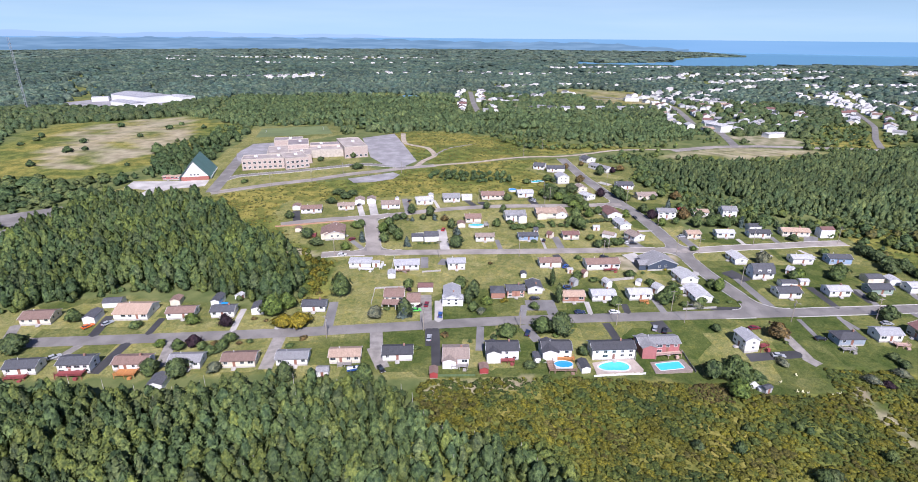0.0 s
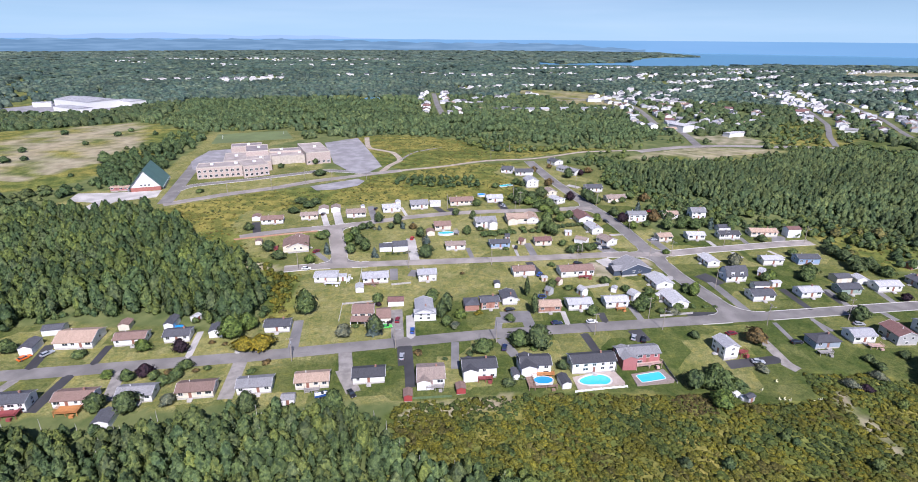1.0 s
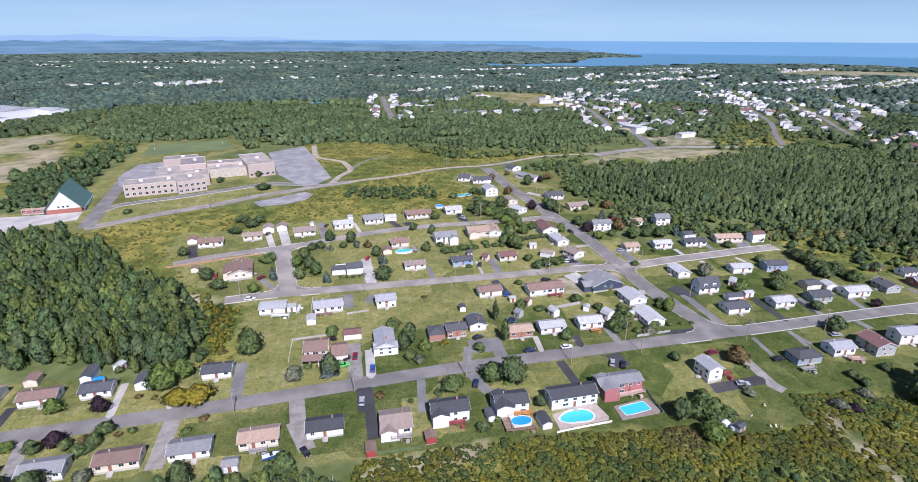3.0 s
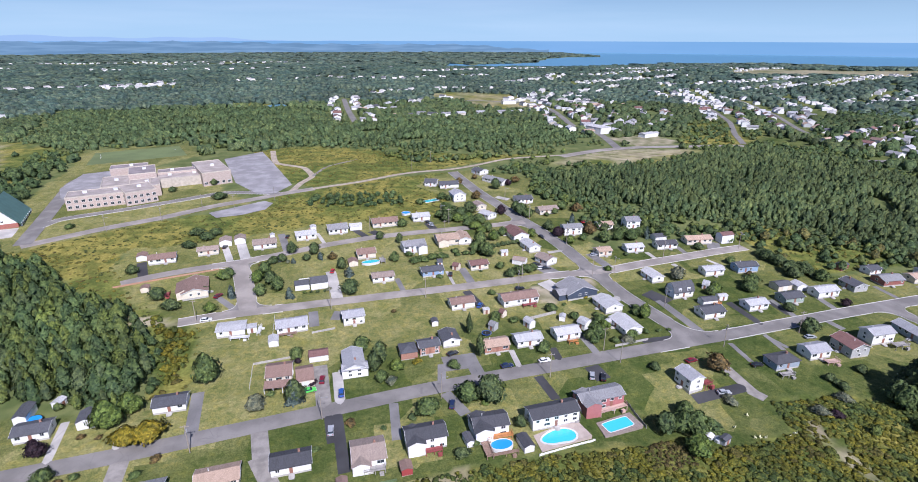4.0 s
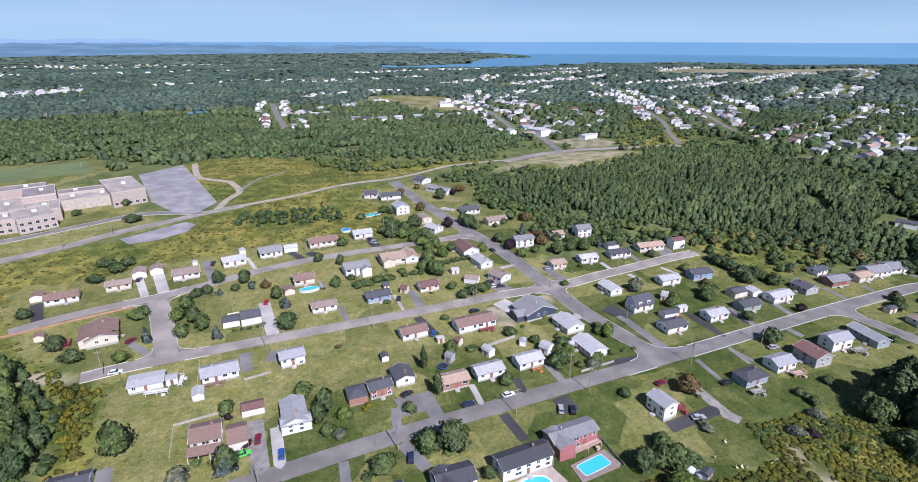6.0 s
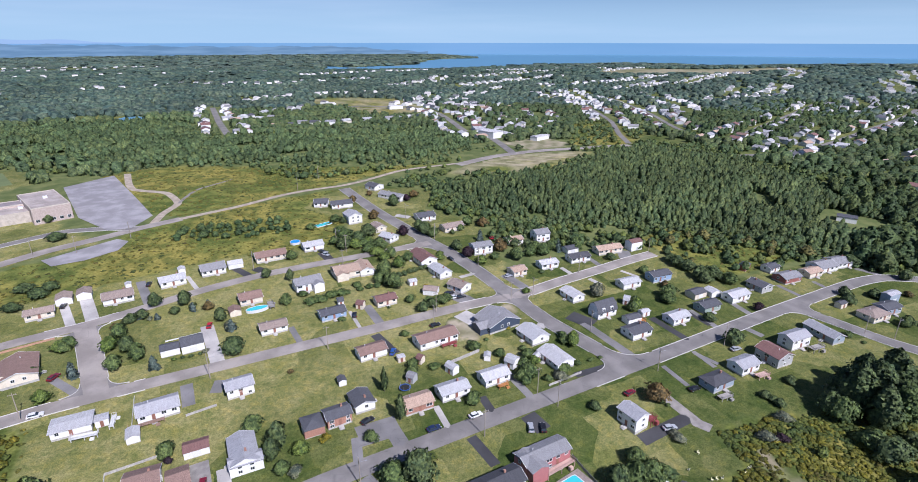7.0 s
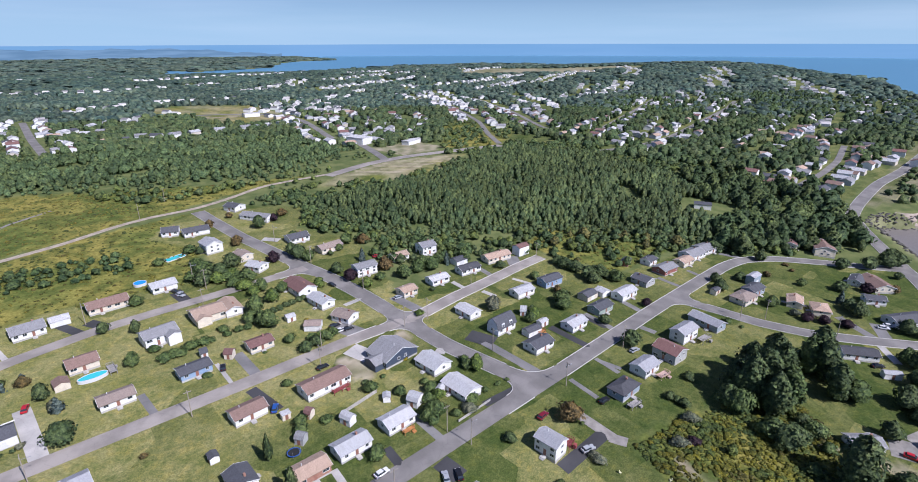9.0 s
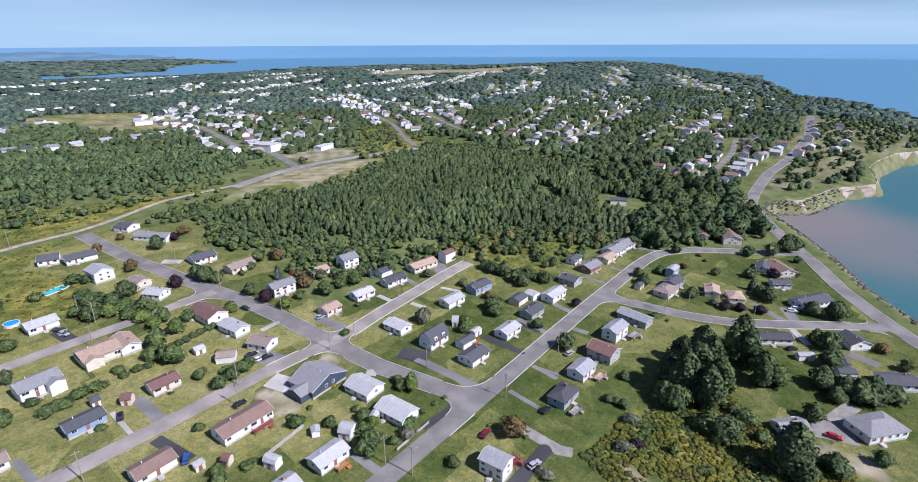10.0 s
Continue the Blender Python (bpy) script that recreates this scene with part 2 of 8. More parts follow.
BARK = plain("bark", (0.16, 0.13, 0.1), 0.95, 0.3, 6.0, bump=0.5)
PALEBARK = plain("pale_bark", (0.5, 0.48, 0.44), 0.9, 0.3, 4.0)
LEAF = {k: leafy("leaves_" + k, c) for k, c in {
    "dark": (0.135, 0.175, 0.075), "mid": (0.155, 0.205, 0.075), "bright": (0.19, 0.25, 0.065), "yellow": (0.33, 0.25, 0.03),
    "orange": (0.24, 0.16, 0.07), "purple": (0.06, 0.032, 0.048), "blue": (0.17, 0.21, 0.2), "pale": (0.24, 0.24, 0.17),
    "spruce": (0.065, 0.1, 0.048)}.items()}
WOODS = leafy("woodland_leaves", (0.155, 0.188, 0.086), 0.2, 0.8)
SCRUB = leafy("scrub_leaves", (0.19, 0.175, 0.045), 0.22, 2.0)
# blue haze of the distance is mixed into this leaf colour
HAZED_FARWOODS = leafy("far_woodland", (0.145, 0.185, 0.15), 0.2, 0.14)
WATER, n_, l_, b_ = nodes_of("pool_water")
b_.inputs["Base Color"].default_value, b_.inputs["Roughness"].default_value = (0.06, 0.52, 0.56, 1), 0.08
bump_node(n_, l_, noise_node(n_, l_, 1.5, 3, coords(n_)), b_, 0.15, 0.03)
DEEPWATER, n_, l_, b_ = nodes_of("deep_pool_water")
b_.inputs["Base Color"].default_value, b_.inputs["Roughness"].default_value = (0.03, 0.3, 0.75, 1), 0.08
LINER = plain("pool_rim", (0.75, 0.76, 0.77), 0.4, 0.05)

# the land's own surface: woodland floor, with lawn, scrub and bare ground by zone
GROUND, n_, l_, b_ = nodes_of("land")
zone = n_.new("ShaderNodeAttribute")
zone.attribute_name = "zone"
sep = n_.new("ShaderNodeSeparateColor")
l_.new(zone.outputs["Color"], sep.inputs["Color"])
pc = coords(n_)
n_big, n_mid, n_fine = noise_node(n_, l_, 0.018, 5, pc), noise_node(n_, l_, 0.12, 5, pc), noise_node(n_, l_, 0.9, 4, pc)
floor_c = mix_node(n_, l_, step_node(n_, l_, n_mid, 0.3, 0.7), (0.085, 0.115, 0.04), (0.155, 0.175, 0.068))
lot = n_.new("ShaderNodeTexVoronoi")
lot.distance = "CHEBYCHEV"
lot.inputs["Scale"].default_value, lot.inputs["Randomness"].default_value = 0.042, 0.75
warp = n_.new("ShaderNodeTexNoise")
warp.inputs["Scale"].default_value, warp.inputs["Detail"].default_value = 0.06, 4.0
l_.new(pc, warp.inputs["Vector"])
warped = n_.new("ShaderNodeVectorMath")
warped.operation, warped.inputs[1].default_value = "MULTIPLY_ADD", (3, 3, 0)
l_.new(warp.outputs["Color"], warped.inputs[0])
l_.new(pc, warped.inputs[2])
l_.new(warped.outputs["Vector"], lot.inputs["Vector"])
lot_v = n_.new("ShaderNodeSeparateColor")
l_.new(lot.outputs["Color"], lot_v.inputs["Color"])
lawn_a = mix_node(n_, l_, step_node(n_, l_, n_mid, 0.35, 0.68), (0.066, 0.095, 0.026), (0.112, 0.132, 0.042))
lawn_b = mix_node(n_, l_, step_node(n_, l_, n_mid, 0.3, 0.7), (0.215, 0.215, 0.075), (0.3, 0.275, 0.125))
dry = n_.new("ShaderNodeAttribute")
dry.attribute_name = "dry"
dry_lot = n_.new("ShaderNodeMath")
dry_lot.operation = "ADD"
l_.new(lot_v.outputs["Red"], dry_lot.inputs[0])
l_.new(dry.outputs["Fac"], dry_lot.inputs[1])
lawn_c = mix_node(n_, l_, step_node(n_, l_, dry_lot.outputs["Value"], 0.2, 1.35), lawn_a, lawn_b)
lawn_c = mix_node(n_, l_, step_node(n_, l_, n_fine, 0.3, 0.7), mix_node(n_, l_, 1.0, lawn_c, (0.72, 0.77, 0.72), "MULTIPLY"), lawn_c)
n_blade = noise_node(n_, l_, 2.6, 3, pc)
lawn_c = mix_node(n_, l_, step_node(n_, l_, n_blade, 0.34, 0.66), mix_node(n_, l_, 1.0, lawn_c, (0.7, 0.74, 0.7), "MULTIPLY"), mix_node(n_, l_, 1.0, lawn_c, (1.2, 1.17, 1.12), "MULTIPLY"))
n_clump = noise_node(n_, l_, 0.4, 6, pc)
lawn_c = mix_node(n_, l_, step_node(n_, l_, n_clump, 0.5, 0.68), lawn_c, mix_node(n_, l_, 1.0, lawn_c, (1.24, 1.14, 1.0), "MULTIPLY"))
lawn_c = mix_node(n_, l_, step_node(n_, l_, n_clump, 0.46, 0.32), lawn_c, mix_node(n_, l_, 1.0, lawn_c, (0.74, 0.82, 0.74), "MULTIPLY"))
scrub_c = mix_node(n_, l_, step_node(n_, l_, n_mid, 0.36, 0.64), (0.15, 0.16, 0.042), (0.33, 0.285, 0.078))
scrub_c = mix_node(n_, l_, step_node(n_, l_, n_fine, 0.35, 0.7), mix_node(n_, l_, 1.0, scrub_c, (0.66, 0.68, 0.62), "MULTIPLY"), scrub_c)
bare_c = mix_node(n_, l_, step_node(n_, l_, n_mid, 0.3, 0.7), (0.34, 0.28, 0.2), (0.46, 0.4, 0.31))
swathe = step_node(n_, l_, n_big, 0.42, 0.6)
scrub_c = mix_node(n_, l_, swathe, mix_node(n_, l_, 1.0, scrub_c, (0.62, 0.78, 0.75), "MULTIPLY"), scrub_c)
gcol = mix_node(n_, l_, sep.outputs["Green"], floor_c, scrub_c)
gcol = mix_node(n_, l_, sep.outputs["Red"], gcol, lawn_c)
gcol = mix_node(n_, l_, sep.outputs["Blue"], gcol, bare_c)
l_.new(gcol, b_.inputs["Base Color"])
b_.inputs["Roughness"].default_value = 0.95
b_.inputs["Specular IOR Level"].default_value = 0.1
bump_node(n_, l_, n_fine, b_, 0.6, 0.25)

OCEAN, n_, l_, b_ = nodes_of("sea_water")
pc = coords(n_)
silt = n_.new("ShaderNodeVectorMath")
silt.operation = "DISTANCE"
silt.inputs[1].default_value = (455, 160, SEA)
l_.new(pc, silt.inputs[0])
wavy = n_.new("ShaderNodeMath")
wavy.operation = "MULTIPLY_ADD"
wavy.inputs[1].default_value = 170.0
l_.new(noise_node(n_, l_, 0.006, 4, pc), wavy.inputs[0])
l_.new(silt.outputs["Value"], wavy.inputs[2])
near_c = mix_node(n_, l_, step_node(n_, l_, wavy.outputs["Value"], 100, 210), (0.2, 0.18, 0.165), (0.045, 0.14, 0.15))
sea_c = mix_node(n_, l_, step_node(n_, l_, wavy.outputs["Value"], 300, 900), near_c, (0.1, 0.25, 0.37))
l_.new(sea_c, b_.inputs["Base Color"])
b_.inputs["Specular IOR Level"].default_value = 0.35
b_.inputs["Roughness"].default_value = 0.4
bump_node(n_, l_, noise_node(n_, l_, 0.35, 4, pc), b_, 0.5, 0.4)

ROCK = plain("cliff_rock", (0.4, 0.33, 0.27), 0.95, 0.3, 0.12, bump=0.8, fine=0.8)

# ------------------------------------------------------------------ mesh helpers
class Geo:
    """Collects boxes, prisms and sheets into one mesh."""

    def __init__(self):
        self.v, self.f = [], []

    def add(self, verts, faces):
        k = len(self.v)
        self.v += [tuple(v) for v in verts]
        self.f += [tuple(i + k for i in f) for f in faces]
        return self

    def box(self, x, y, z, sx, sy, sz, turn=0.0):
        """A box by its centre and full sizes, turned about z in degrees."""
        c, s = math.cos(radians(turn)), math.sin(radians(turn))
        pts = []
        for dz in (-sz / 2, sz / 2):
            for dx, dy in ((-1, -1), (1, -1), (1, 1), (-1, 1)):
                a, b = dx * sx / 2, dy * sy / 2
                pts.append((x + a * c - b * s, y + a * s + b * c, z + dz))
        return self.add(pts, [(3, 2, 1, 0), (4, 5, 6, 7), (0, 1, 5, 4), (1, 2, 6, 5), (2, 3, 7, 6), (3, 0, 4, 7)])

    def prism(self, profile, x0, x1):
        """A closed (y, z) outline, counter-clockwise seen from +x, drawn out along x."""
        k = len(profile)
        pts = [(x0, y, z) for y, z in profile] + [(x1, y, z) for y, z in profile]
        return self.add(pts, [tuple(range(k))[::-1], tuple(range(k, 2 * k))] + [(i, (i + 1) % k, k + (i + 1) % k, k + i) for i in range(k)])

    def tube(self, x, y, z0, z1, r0, r1, k=8):
        pts = [(x + r * math.cos(6.2832 * i / k), y + r * math.sin(6.2832 * i / k), z) for r, z in ((r0, z0), (r1, z1)) for i in range(k)]
        return self.add(pts, [(i, (i + 1) % k, k + (i + 1) % k, k + i) for i in range(k)] + [tuple(range(k))[::-1], tuple(range(k, 2 * k))])

    def mesh(self, name, mat):
        me = bpy.data.meshes.new(name)
        me.from_pydata(self.v, [], self.f)
        me.materials.append(mat)
        me.update()
        return me

    def put(self, name, mat, parent=None, label=""):
        ob = new(name, self.mesh(name, mat))
        if parent is not None:
            ob.parent = parent
        return tagged(ob, label)


def child(name, me, parent, m=None):
    ob = new(name, me)
    ob.parent = parent
    if m is not None:
        ob.matrix_basis = m
    return ob


def thing(name, x, y, z, turn, label, category, group=""):
    ob = new(name)
    ob.empty_display_size = 0.3
    ob.matrix_basis = pose(x, y, z, 0, 0, turn)
    return tagged(ob, label, category, group)


def big_mesh(name, co, quads, mat, tint=None, soft_normals=None):
    """A mesh from arrays of points and faces with one count of corners."""
    me = bpy.data.meshes.new(name)
    k = quads.shape[1]
    me.vertices.add(len(co))
    me.vertices.foreach_set("co", np.ascontiguousarray(co, np.float32).ravel())
    me.loops.add(quads.size)
    me.loops.foreach_set("vertex_index", np.ascontiguousarray(quads, np.int32).ravel())
    me.polygons.add(len(quads))
    me.polygons.foreach_set("loop_start", np.arange(0, quads.size, k, dtype=np.int32))
    if tint is not None:
        at = me.attributes.new("tint", "FLOAT_COLOR", "POINT")
        at.data.foreach_set("color", np.ascontiguousarray(np.c_[tint, np.ones(len(tint))], np.float32).ravel())
    me.materials.append(mat)
    if soft_normals is not None:
        at = me.attributes.new("custom_normal", "FLOAT_VECTOR", "POINT")
        at.data.foreach_set("vector", np.ascontiguousarray(soft_normals, np.float32).ravel())
    me.update(calc_edges=True)
    return me


# ------------------------------------------------------------------ roads (centre lines)
ROADS = {
    "main_road": (6.7, [(-230, 172), (-190, 177), (-162.7, 179.5), (-115.6, 183.3), (-65.9, 187.8), (-16.3, 193.6), (18.5, 197.6), (60.5, 200.6),
                        (109.2, 203.7), (146.4, 205.9), (208, 210.3), (243.2, 212.2), (285, 214), (302, 212), (318, 203), (335.5, 183.6), (360, 153)]),
    "side_street": (8.0, [(88, 462), (90.5, 438), (95, 402.9), (100.6, 375.5), (106, 348), (111.5, 326), (115.6, 300.6), (118.4, 270), (121, 245), (126, 224), (131, 205)]),
    "cross_street": (6.6, [(118, 268.5), (128, 270), (147.5, 273.3), (174, 276.5), (197.4, 279.6), (215, 281)]),
    "middle_street": (6.4, [(-72, 261), (-57.7, 263.2), (-30.7, 264.8), (14.4, 266.5), (57.8, 268.2), (90, 270), (118, 270)]),
    "connector_street": (8.2, [(-54.5, 313.5), (-50, 292), (-45, 265)]),
    "upper_street": (6.2, [(-106, 303), (-95, 307.5), (-76, 312.6), (-55.5, 316), (-34.3, 322.7), (-10.8, 330.5), (14.5, 336), (35.3, 338), (66.9, 339.5), (107, 342)]),
    "bend_street": (6.6, [(231, 211), (233, 203), (236, 192), (240, 176), (248.3, 158.1), (263.3, 138.7), (279.7, 119.7), (290, 106)]),
    "coast_road": (8.0, [(200, 5), (250, 58), (283, 95.5), (300, 111), (322.3, 127.8), (347, 142.5), (367, 156), (404, 180), (440, 200), (476.8, 207),
                         (548, 214), (617, 213), (735.9, 220), (860, 240), (1002, 262)]),
    "school_road": (7.5, [(-172, 360), (-138, 380), (-109.8, 393), (-83.8, 409), (-58, 420), (-41.8, 428), (-20, 436)]),
    "back_road": (4.2, [(-21, 436), (15, 448), (41, 461), (60, 467), (89, 470), (110, 478), (143, 495), (175, 499), (203, 500)]),
    "school_front_drive": (6.0, [(-176, 388), (-169, 401), (-133, 415), (-101.9, 429), (-80.9, 438), (-58, 434), (-43, 428)]),
    "school_loop": (9.0, [(-172, 362), (-178, 400), (-186, 446), (-193, 488), (-186, 512), (-172, 516)]),
    "hill_track": (4.5, [(182, 1005), (205, 935), (232, 915), (290, 905), (318, 900)]),
    "highway": (10.0, [(196, 495), (242, 512), (286.6, 517), (347, 510), (395, 503)]),
    "village_street": (8.0, [(19, 1030), (21, 850), (25.4, 735)]),
    "village_avenue": (8.0, [(264, 515), (285, 600), (279, 648), (300, 740), (315, 817), (309, 888), (250, 945), (200, 960)]),
    "town_street": (7.0, [(460, 425), (501, 418), (573, 422), (704, 455), (891, 506), (1000, 545)]),
    "town_lane": (6.0, [(480, 330), (471, 292), (474, 276), (472, 252), (466, 212)]),
    "town_row": (6.0, [(472, 252), (546, 255.5), (612, 264), (700, 285)]),
    "inner_street": (6.0, [(624, 1008), (579, 829), (491, 648), (430, 560), (400, 510)]),
    "hill_street": (6.0, [(687, 883), (594, 685), (520, 560), (494, 484)]),
    "long_street": (6.0, [(494, 484), (548, 498), (681, 552), (822, 612), (930, 660)]),
}
DIRT = [(-35, 434), (-30, 452), (-22, 470), (-30, 500), (-52, 520), (-60, 575)]


def smooth_line(pts, step=4.0):
    """A polyline rounded (Catmull-Rom) and cut to even steps."""
    p = np.array(pts, float)
    q = np.vstack([2 * p[0] - p[1], p, 2 * p[-1] - p[-2]])
    out = []
    for i in range(1, len(q) - 2):
        length = np.linalg.norm(q[i + 1] - q[i])
        for t in np.arange(0, 1, 1 / max(2, int(length / step))):
            a, b, c, d = q[i - 1], q[i], q[i + 1], q[i + 2]
            # held tension, so that long straights stay straight
            m0, m1 = (c - a) / max(np.linalg.norm(c - a), 1e-6) * length * 0.6, (d - b) / max(np.linalg.norm(d - b), 1e-6) * length * 0.6
            h = 2 * t ** 3 - 3 * t * t + 1, t ** 3 - 2 * t * t + t, -2 * t ** 3 + 3 * t * t, t ** 3 - t * t
            out.append(h[0] * b + h[1] * m0 + h[2] * c + h[3] * m1)
    out.append(q[-2])
    return np.array(out)


LINES = {k: smooth_line(v[1]) for k, v in ROADS.items()}
WIDE = {k: v[0] for k, v in ROADS.items()}


def normals(line):
    d = np.gradient(line, axis=0)
    d /= np.linalg.norm(d, axis=1)[:, None] + 1e-9
    return np.c_[-d[:, 1], d[:, 0]]


# ------------------------------------------------------------------ zones of the land
LAWN = [
    [(-200, 152), (-125, 158), (-60, 160), (-30, 160), (-8, 158), (30, 161), (95, 161), (101, 154), (108, 153), (129, 153), (131.5, 168), (150, 166), (169, 160), (175, 144), (180, 122),
     (205, 126), (224, 160), (240, 195), (228, 213), (-200, 182)],
    [(-200, 178), (230, 210), (300, 216), (302, 236), (225, 242), (218, 290), (130, 296), (140, 335), (146, 360), (128, 398), (150, 432),
     (105, 465), (82, 462), (54, 432), (66, 405), (72, 372), (58, 358), (-4, 364), (-62, 350), (-114, 344), (-116, 318), (-98, 285),
     (-62, 256), (-58, 214), (-75, 207), (-160, 216), (-200, 200)],
    [(228, 214), (300, 214), (345, 176), (368, 154), (352, 142), (298, 104), (260, 66), (200, 78), (176, 96), (176, 112), (205, 128), (222, 160), (234, 190)],
    [(-205, 350), (-172, 352), (-120, 384), (-60, 412), (-80, 440), (-100, 500), (-150, 530), (-122, 570), (-145, 636), (-232, 612), (-214, 540), (-206, 440), (-184, 396), (-240, 392), (-245, 364)],
    [(470, 205), (620, 222), (820, 240), (1000, 268), (1000, 190), (900, 110), (760, 135), (640, 160), (540, 172)],
]
GOLD = [
    [(-14, 158), (30, 161), (95, 161), (108, 153), (129, 153), (131.5, 168), (150, 166), (170, 160), (185, 162), (200, 150), (186, 130), (176, 96), (180, 40), (-30, 40)],
    [(-192, 350), (-150, 325), (-118, 340), (-58, 352), (-4, 364), (58, 358), (70, 400), (54, 432), (82, 462), (30, 452), (-40, 428), (-70, 398), (-120, 384), (-172, 354)],
    [(-47, 461), (-77, 575), (-39, 592), (32, 560), (62, 482), (89, 474), (40, 462), (-20, 440)],
    [(-58, 214), (-62, 256), (-98, 285), (-104, 300), (-120, 304), (-96, 268), (-76, 236), (-70, 210)],
    [(-423, 470), (-460, 620), (-340, 690), (-225, 600), (-237, 476), (-262, 396), (-348, 380)],
    [(205, 296), (250, 306), (290, 262), (290, 244), (232, 244), (218, 290)],
    [(434, 654), (485, 651), (470, 560), (395, 505), (340, 530)],
    [(47, 549), (30, 560), (30, 490), (85, 476), (150, 498), (185, 505), (118, 520), (91, 532)],
    [(174, 1088), (185, 987), (228, 841), (294, 804), (323, 909), (325, 1041), (247, 1101)],
    [(-160, 350), (-118, 342), (-112, 318), (-98, 290), (-95, 276), (-124, 300), (-142, 318)],
    [(172, 470), (200, 490), (260, 508), (330, 502), (340, 492), (318, 478), (272, 456), (230, 454), (190, 464)],
]
WORKS_YARD = [(-596, 806), (-525, 752), (-432, 742), (-408, 850), (-436, 896), (-540, 925)]
WEST_ROAD = [(-300, 305), (-279, 316), (-255, 331), (-243, 318), (-247, 300), (-243, 268), (-300, 232), (-300, 262), (-262, 282), (-262, 296)]
POND = [(-106, 935), (-96, 962), (-78, 964), (-66, 940), (-70, 905), (-84, 885), (-96, 900)]
DEAD = [(79, 157), (87, 161), (93, 157), (93, 148), (84, 148)]
COTTAGE_YARD = [(338, 246), (350, 286), (386, 292), (394, 262), (365, 238)]
BARE = [
    [(-12, 150), (2, 149), (14, 153), (26, 157), (22, 161), (-10, 157)],
    [(198, 487), (262, 512), (322, 502), (318, 486), (250, 470)],
    [(-95, 272), (-80, 266), (-62, 262), (-62, 258), (-88, 262)],
    [(280, 570), (340, 575), (345, 530), (290, 522)],
    [(1132, 1464), (1343, 1334), (1893, 1296), (2143, 1463), (1656, 1546), (1393, 1792)],
    [(81, 261), (92, 256), (93, 246), (84, 243), (78, 250)],
    [(112, 264), (114.5, 256), (109, 251), (107, 261)],
    [(192, 97), (182, 128), (178, 140), (176, 120), (182, 98)],
    [(137, 157), (142, 156), (139, 143), (138, 128), (134, 128), (133.5, 143)],
]
WOOD_W = [(-260, 236), (-250, 290), (-240, 340), (-186, 347), (-148, 330), (-129, 304), (-95, 276), (-73, 240), (-69, 214), (-82, 207), (-116, 219), (-152, 219), (-182, 202), (-230, 190)]
WOOD_S = [(-260, 138), (-200, 141), (-168, 142), (-150, 149), (-127, 152), (-97, 150), (-73, 154), (-47, 156), (-29, 155), (-14, 148), (-8, 134), (22, 122), (40, 104), (40, 60), (-260, 60)]
WOOD_E = [(139, 436), (172, 446), (224, 449), (262, 451), (326, 476), (345, 490), (397, 489), (448, 410), (432, 320), (392, 262), (362, 222), (322, 222), (296, 246),
          (276, 280), (248, 305), (217, 322), (172, 342), (152, 382), (146, 425)]
WOOD_N = [(-300, 600), (-232, 618), (-173, 640), (-102, 640), (-50, 590), (-20, 565), (30, 562), (50, 552), (91, 534), (118, 522), (183, 522), (226, 540), (262, 560),
          (268, 600), (262, 690), (138, 686), (47, 724), (15, 735), (-13, 860), (-65, 920), (-201, 900), (-380, 930)]
TOWN = [(410, 500), (440, 420), (470, 215), (620, 222), (1000, 268), (1280, 300), (1800, 640), (2200, 1100), (1900, 1900), (1200, 2100), (700, 1500), (560, 1000)]

# ------------------------------------------------------------------ the land: one sheet to the horizon
def spread(lo, hi, step, ends, most=90.0):
    """Even steps between lo and hi, growing outwards to the two ends, upwards to no more than most."""
    mid = list(np.arange(lo, hi + 0.1, step))
    up, s = [hi], step
    while up[-1] < ends[1]:
        s = min(s * 1.09, most)
        up.append(up[-1] + s)
    down, s = [lo], step
    while down[-1] > ends[0]:
        s *= 1.09
        down.append(down[-1] - s)
    return np.array(down[:0:-1] + mid + up[1:])


gx, gy = spread(-210, 345, 2.5, (-6400, 6400)), spread(95, 480, 2.5, (-6400, 6400))
GX, GY = np.meshgrid(gx, gy)
WX, WY = GX + 1.6 * wobble(GX, GY, 26, 3), GY + 1.6 * wobble(GX, GY, 22, 4)
land_d = near_line(COAST + COAST[:1], GX, GY) * np.where(inside(COAST, GX, GY), 1, -1)
GZ = -16 + (lay(GX, GY) + 16) * sst(-7, 3, land_d)
ZR = np.zeros(GX.shape)
ZG, ZB = ZR.copy(), ZR.copy()
for poly in GOLD:
    ZG = np.maximum(ZG, inside(poly, WX, WY))
for poly in LAWN:
    ZR = np.maximum(ZR, inside(poly, WX, WY))
for poly in BARE:
    ZB = np.maximum(ZB, inside(poly, WX, WY) * (0.5 + 0.4 * wobble(GX, GY, 12, 8)))
dry_field = [(-379, 490), (-412, 582), (-390, 655), (-336, 682), (-273, 545), (-272, 470), (-297, 416), (-330, 420)]
ZB = np.maximum(ZB, inside(dry_field, WX, WY) * 0.72 * sst(-0.8, 0.5, wobble(GX, GY, 60, 9)))
for poly in (GOLD[8], GOLD[10], LAWN[4]):
    ZB = np.maximum(ZB, inside(poly, WX, WY) * 0.42 * sst(-0.9, 0.6, wobble(GX, GY, 45, 19)))
town_mask = inside(TOWN, WX, WY)
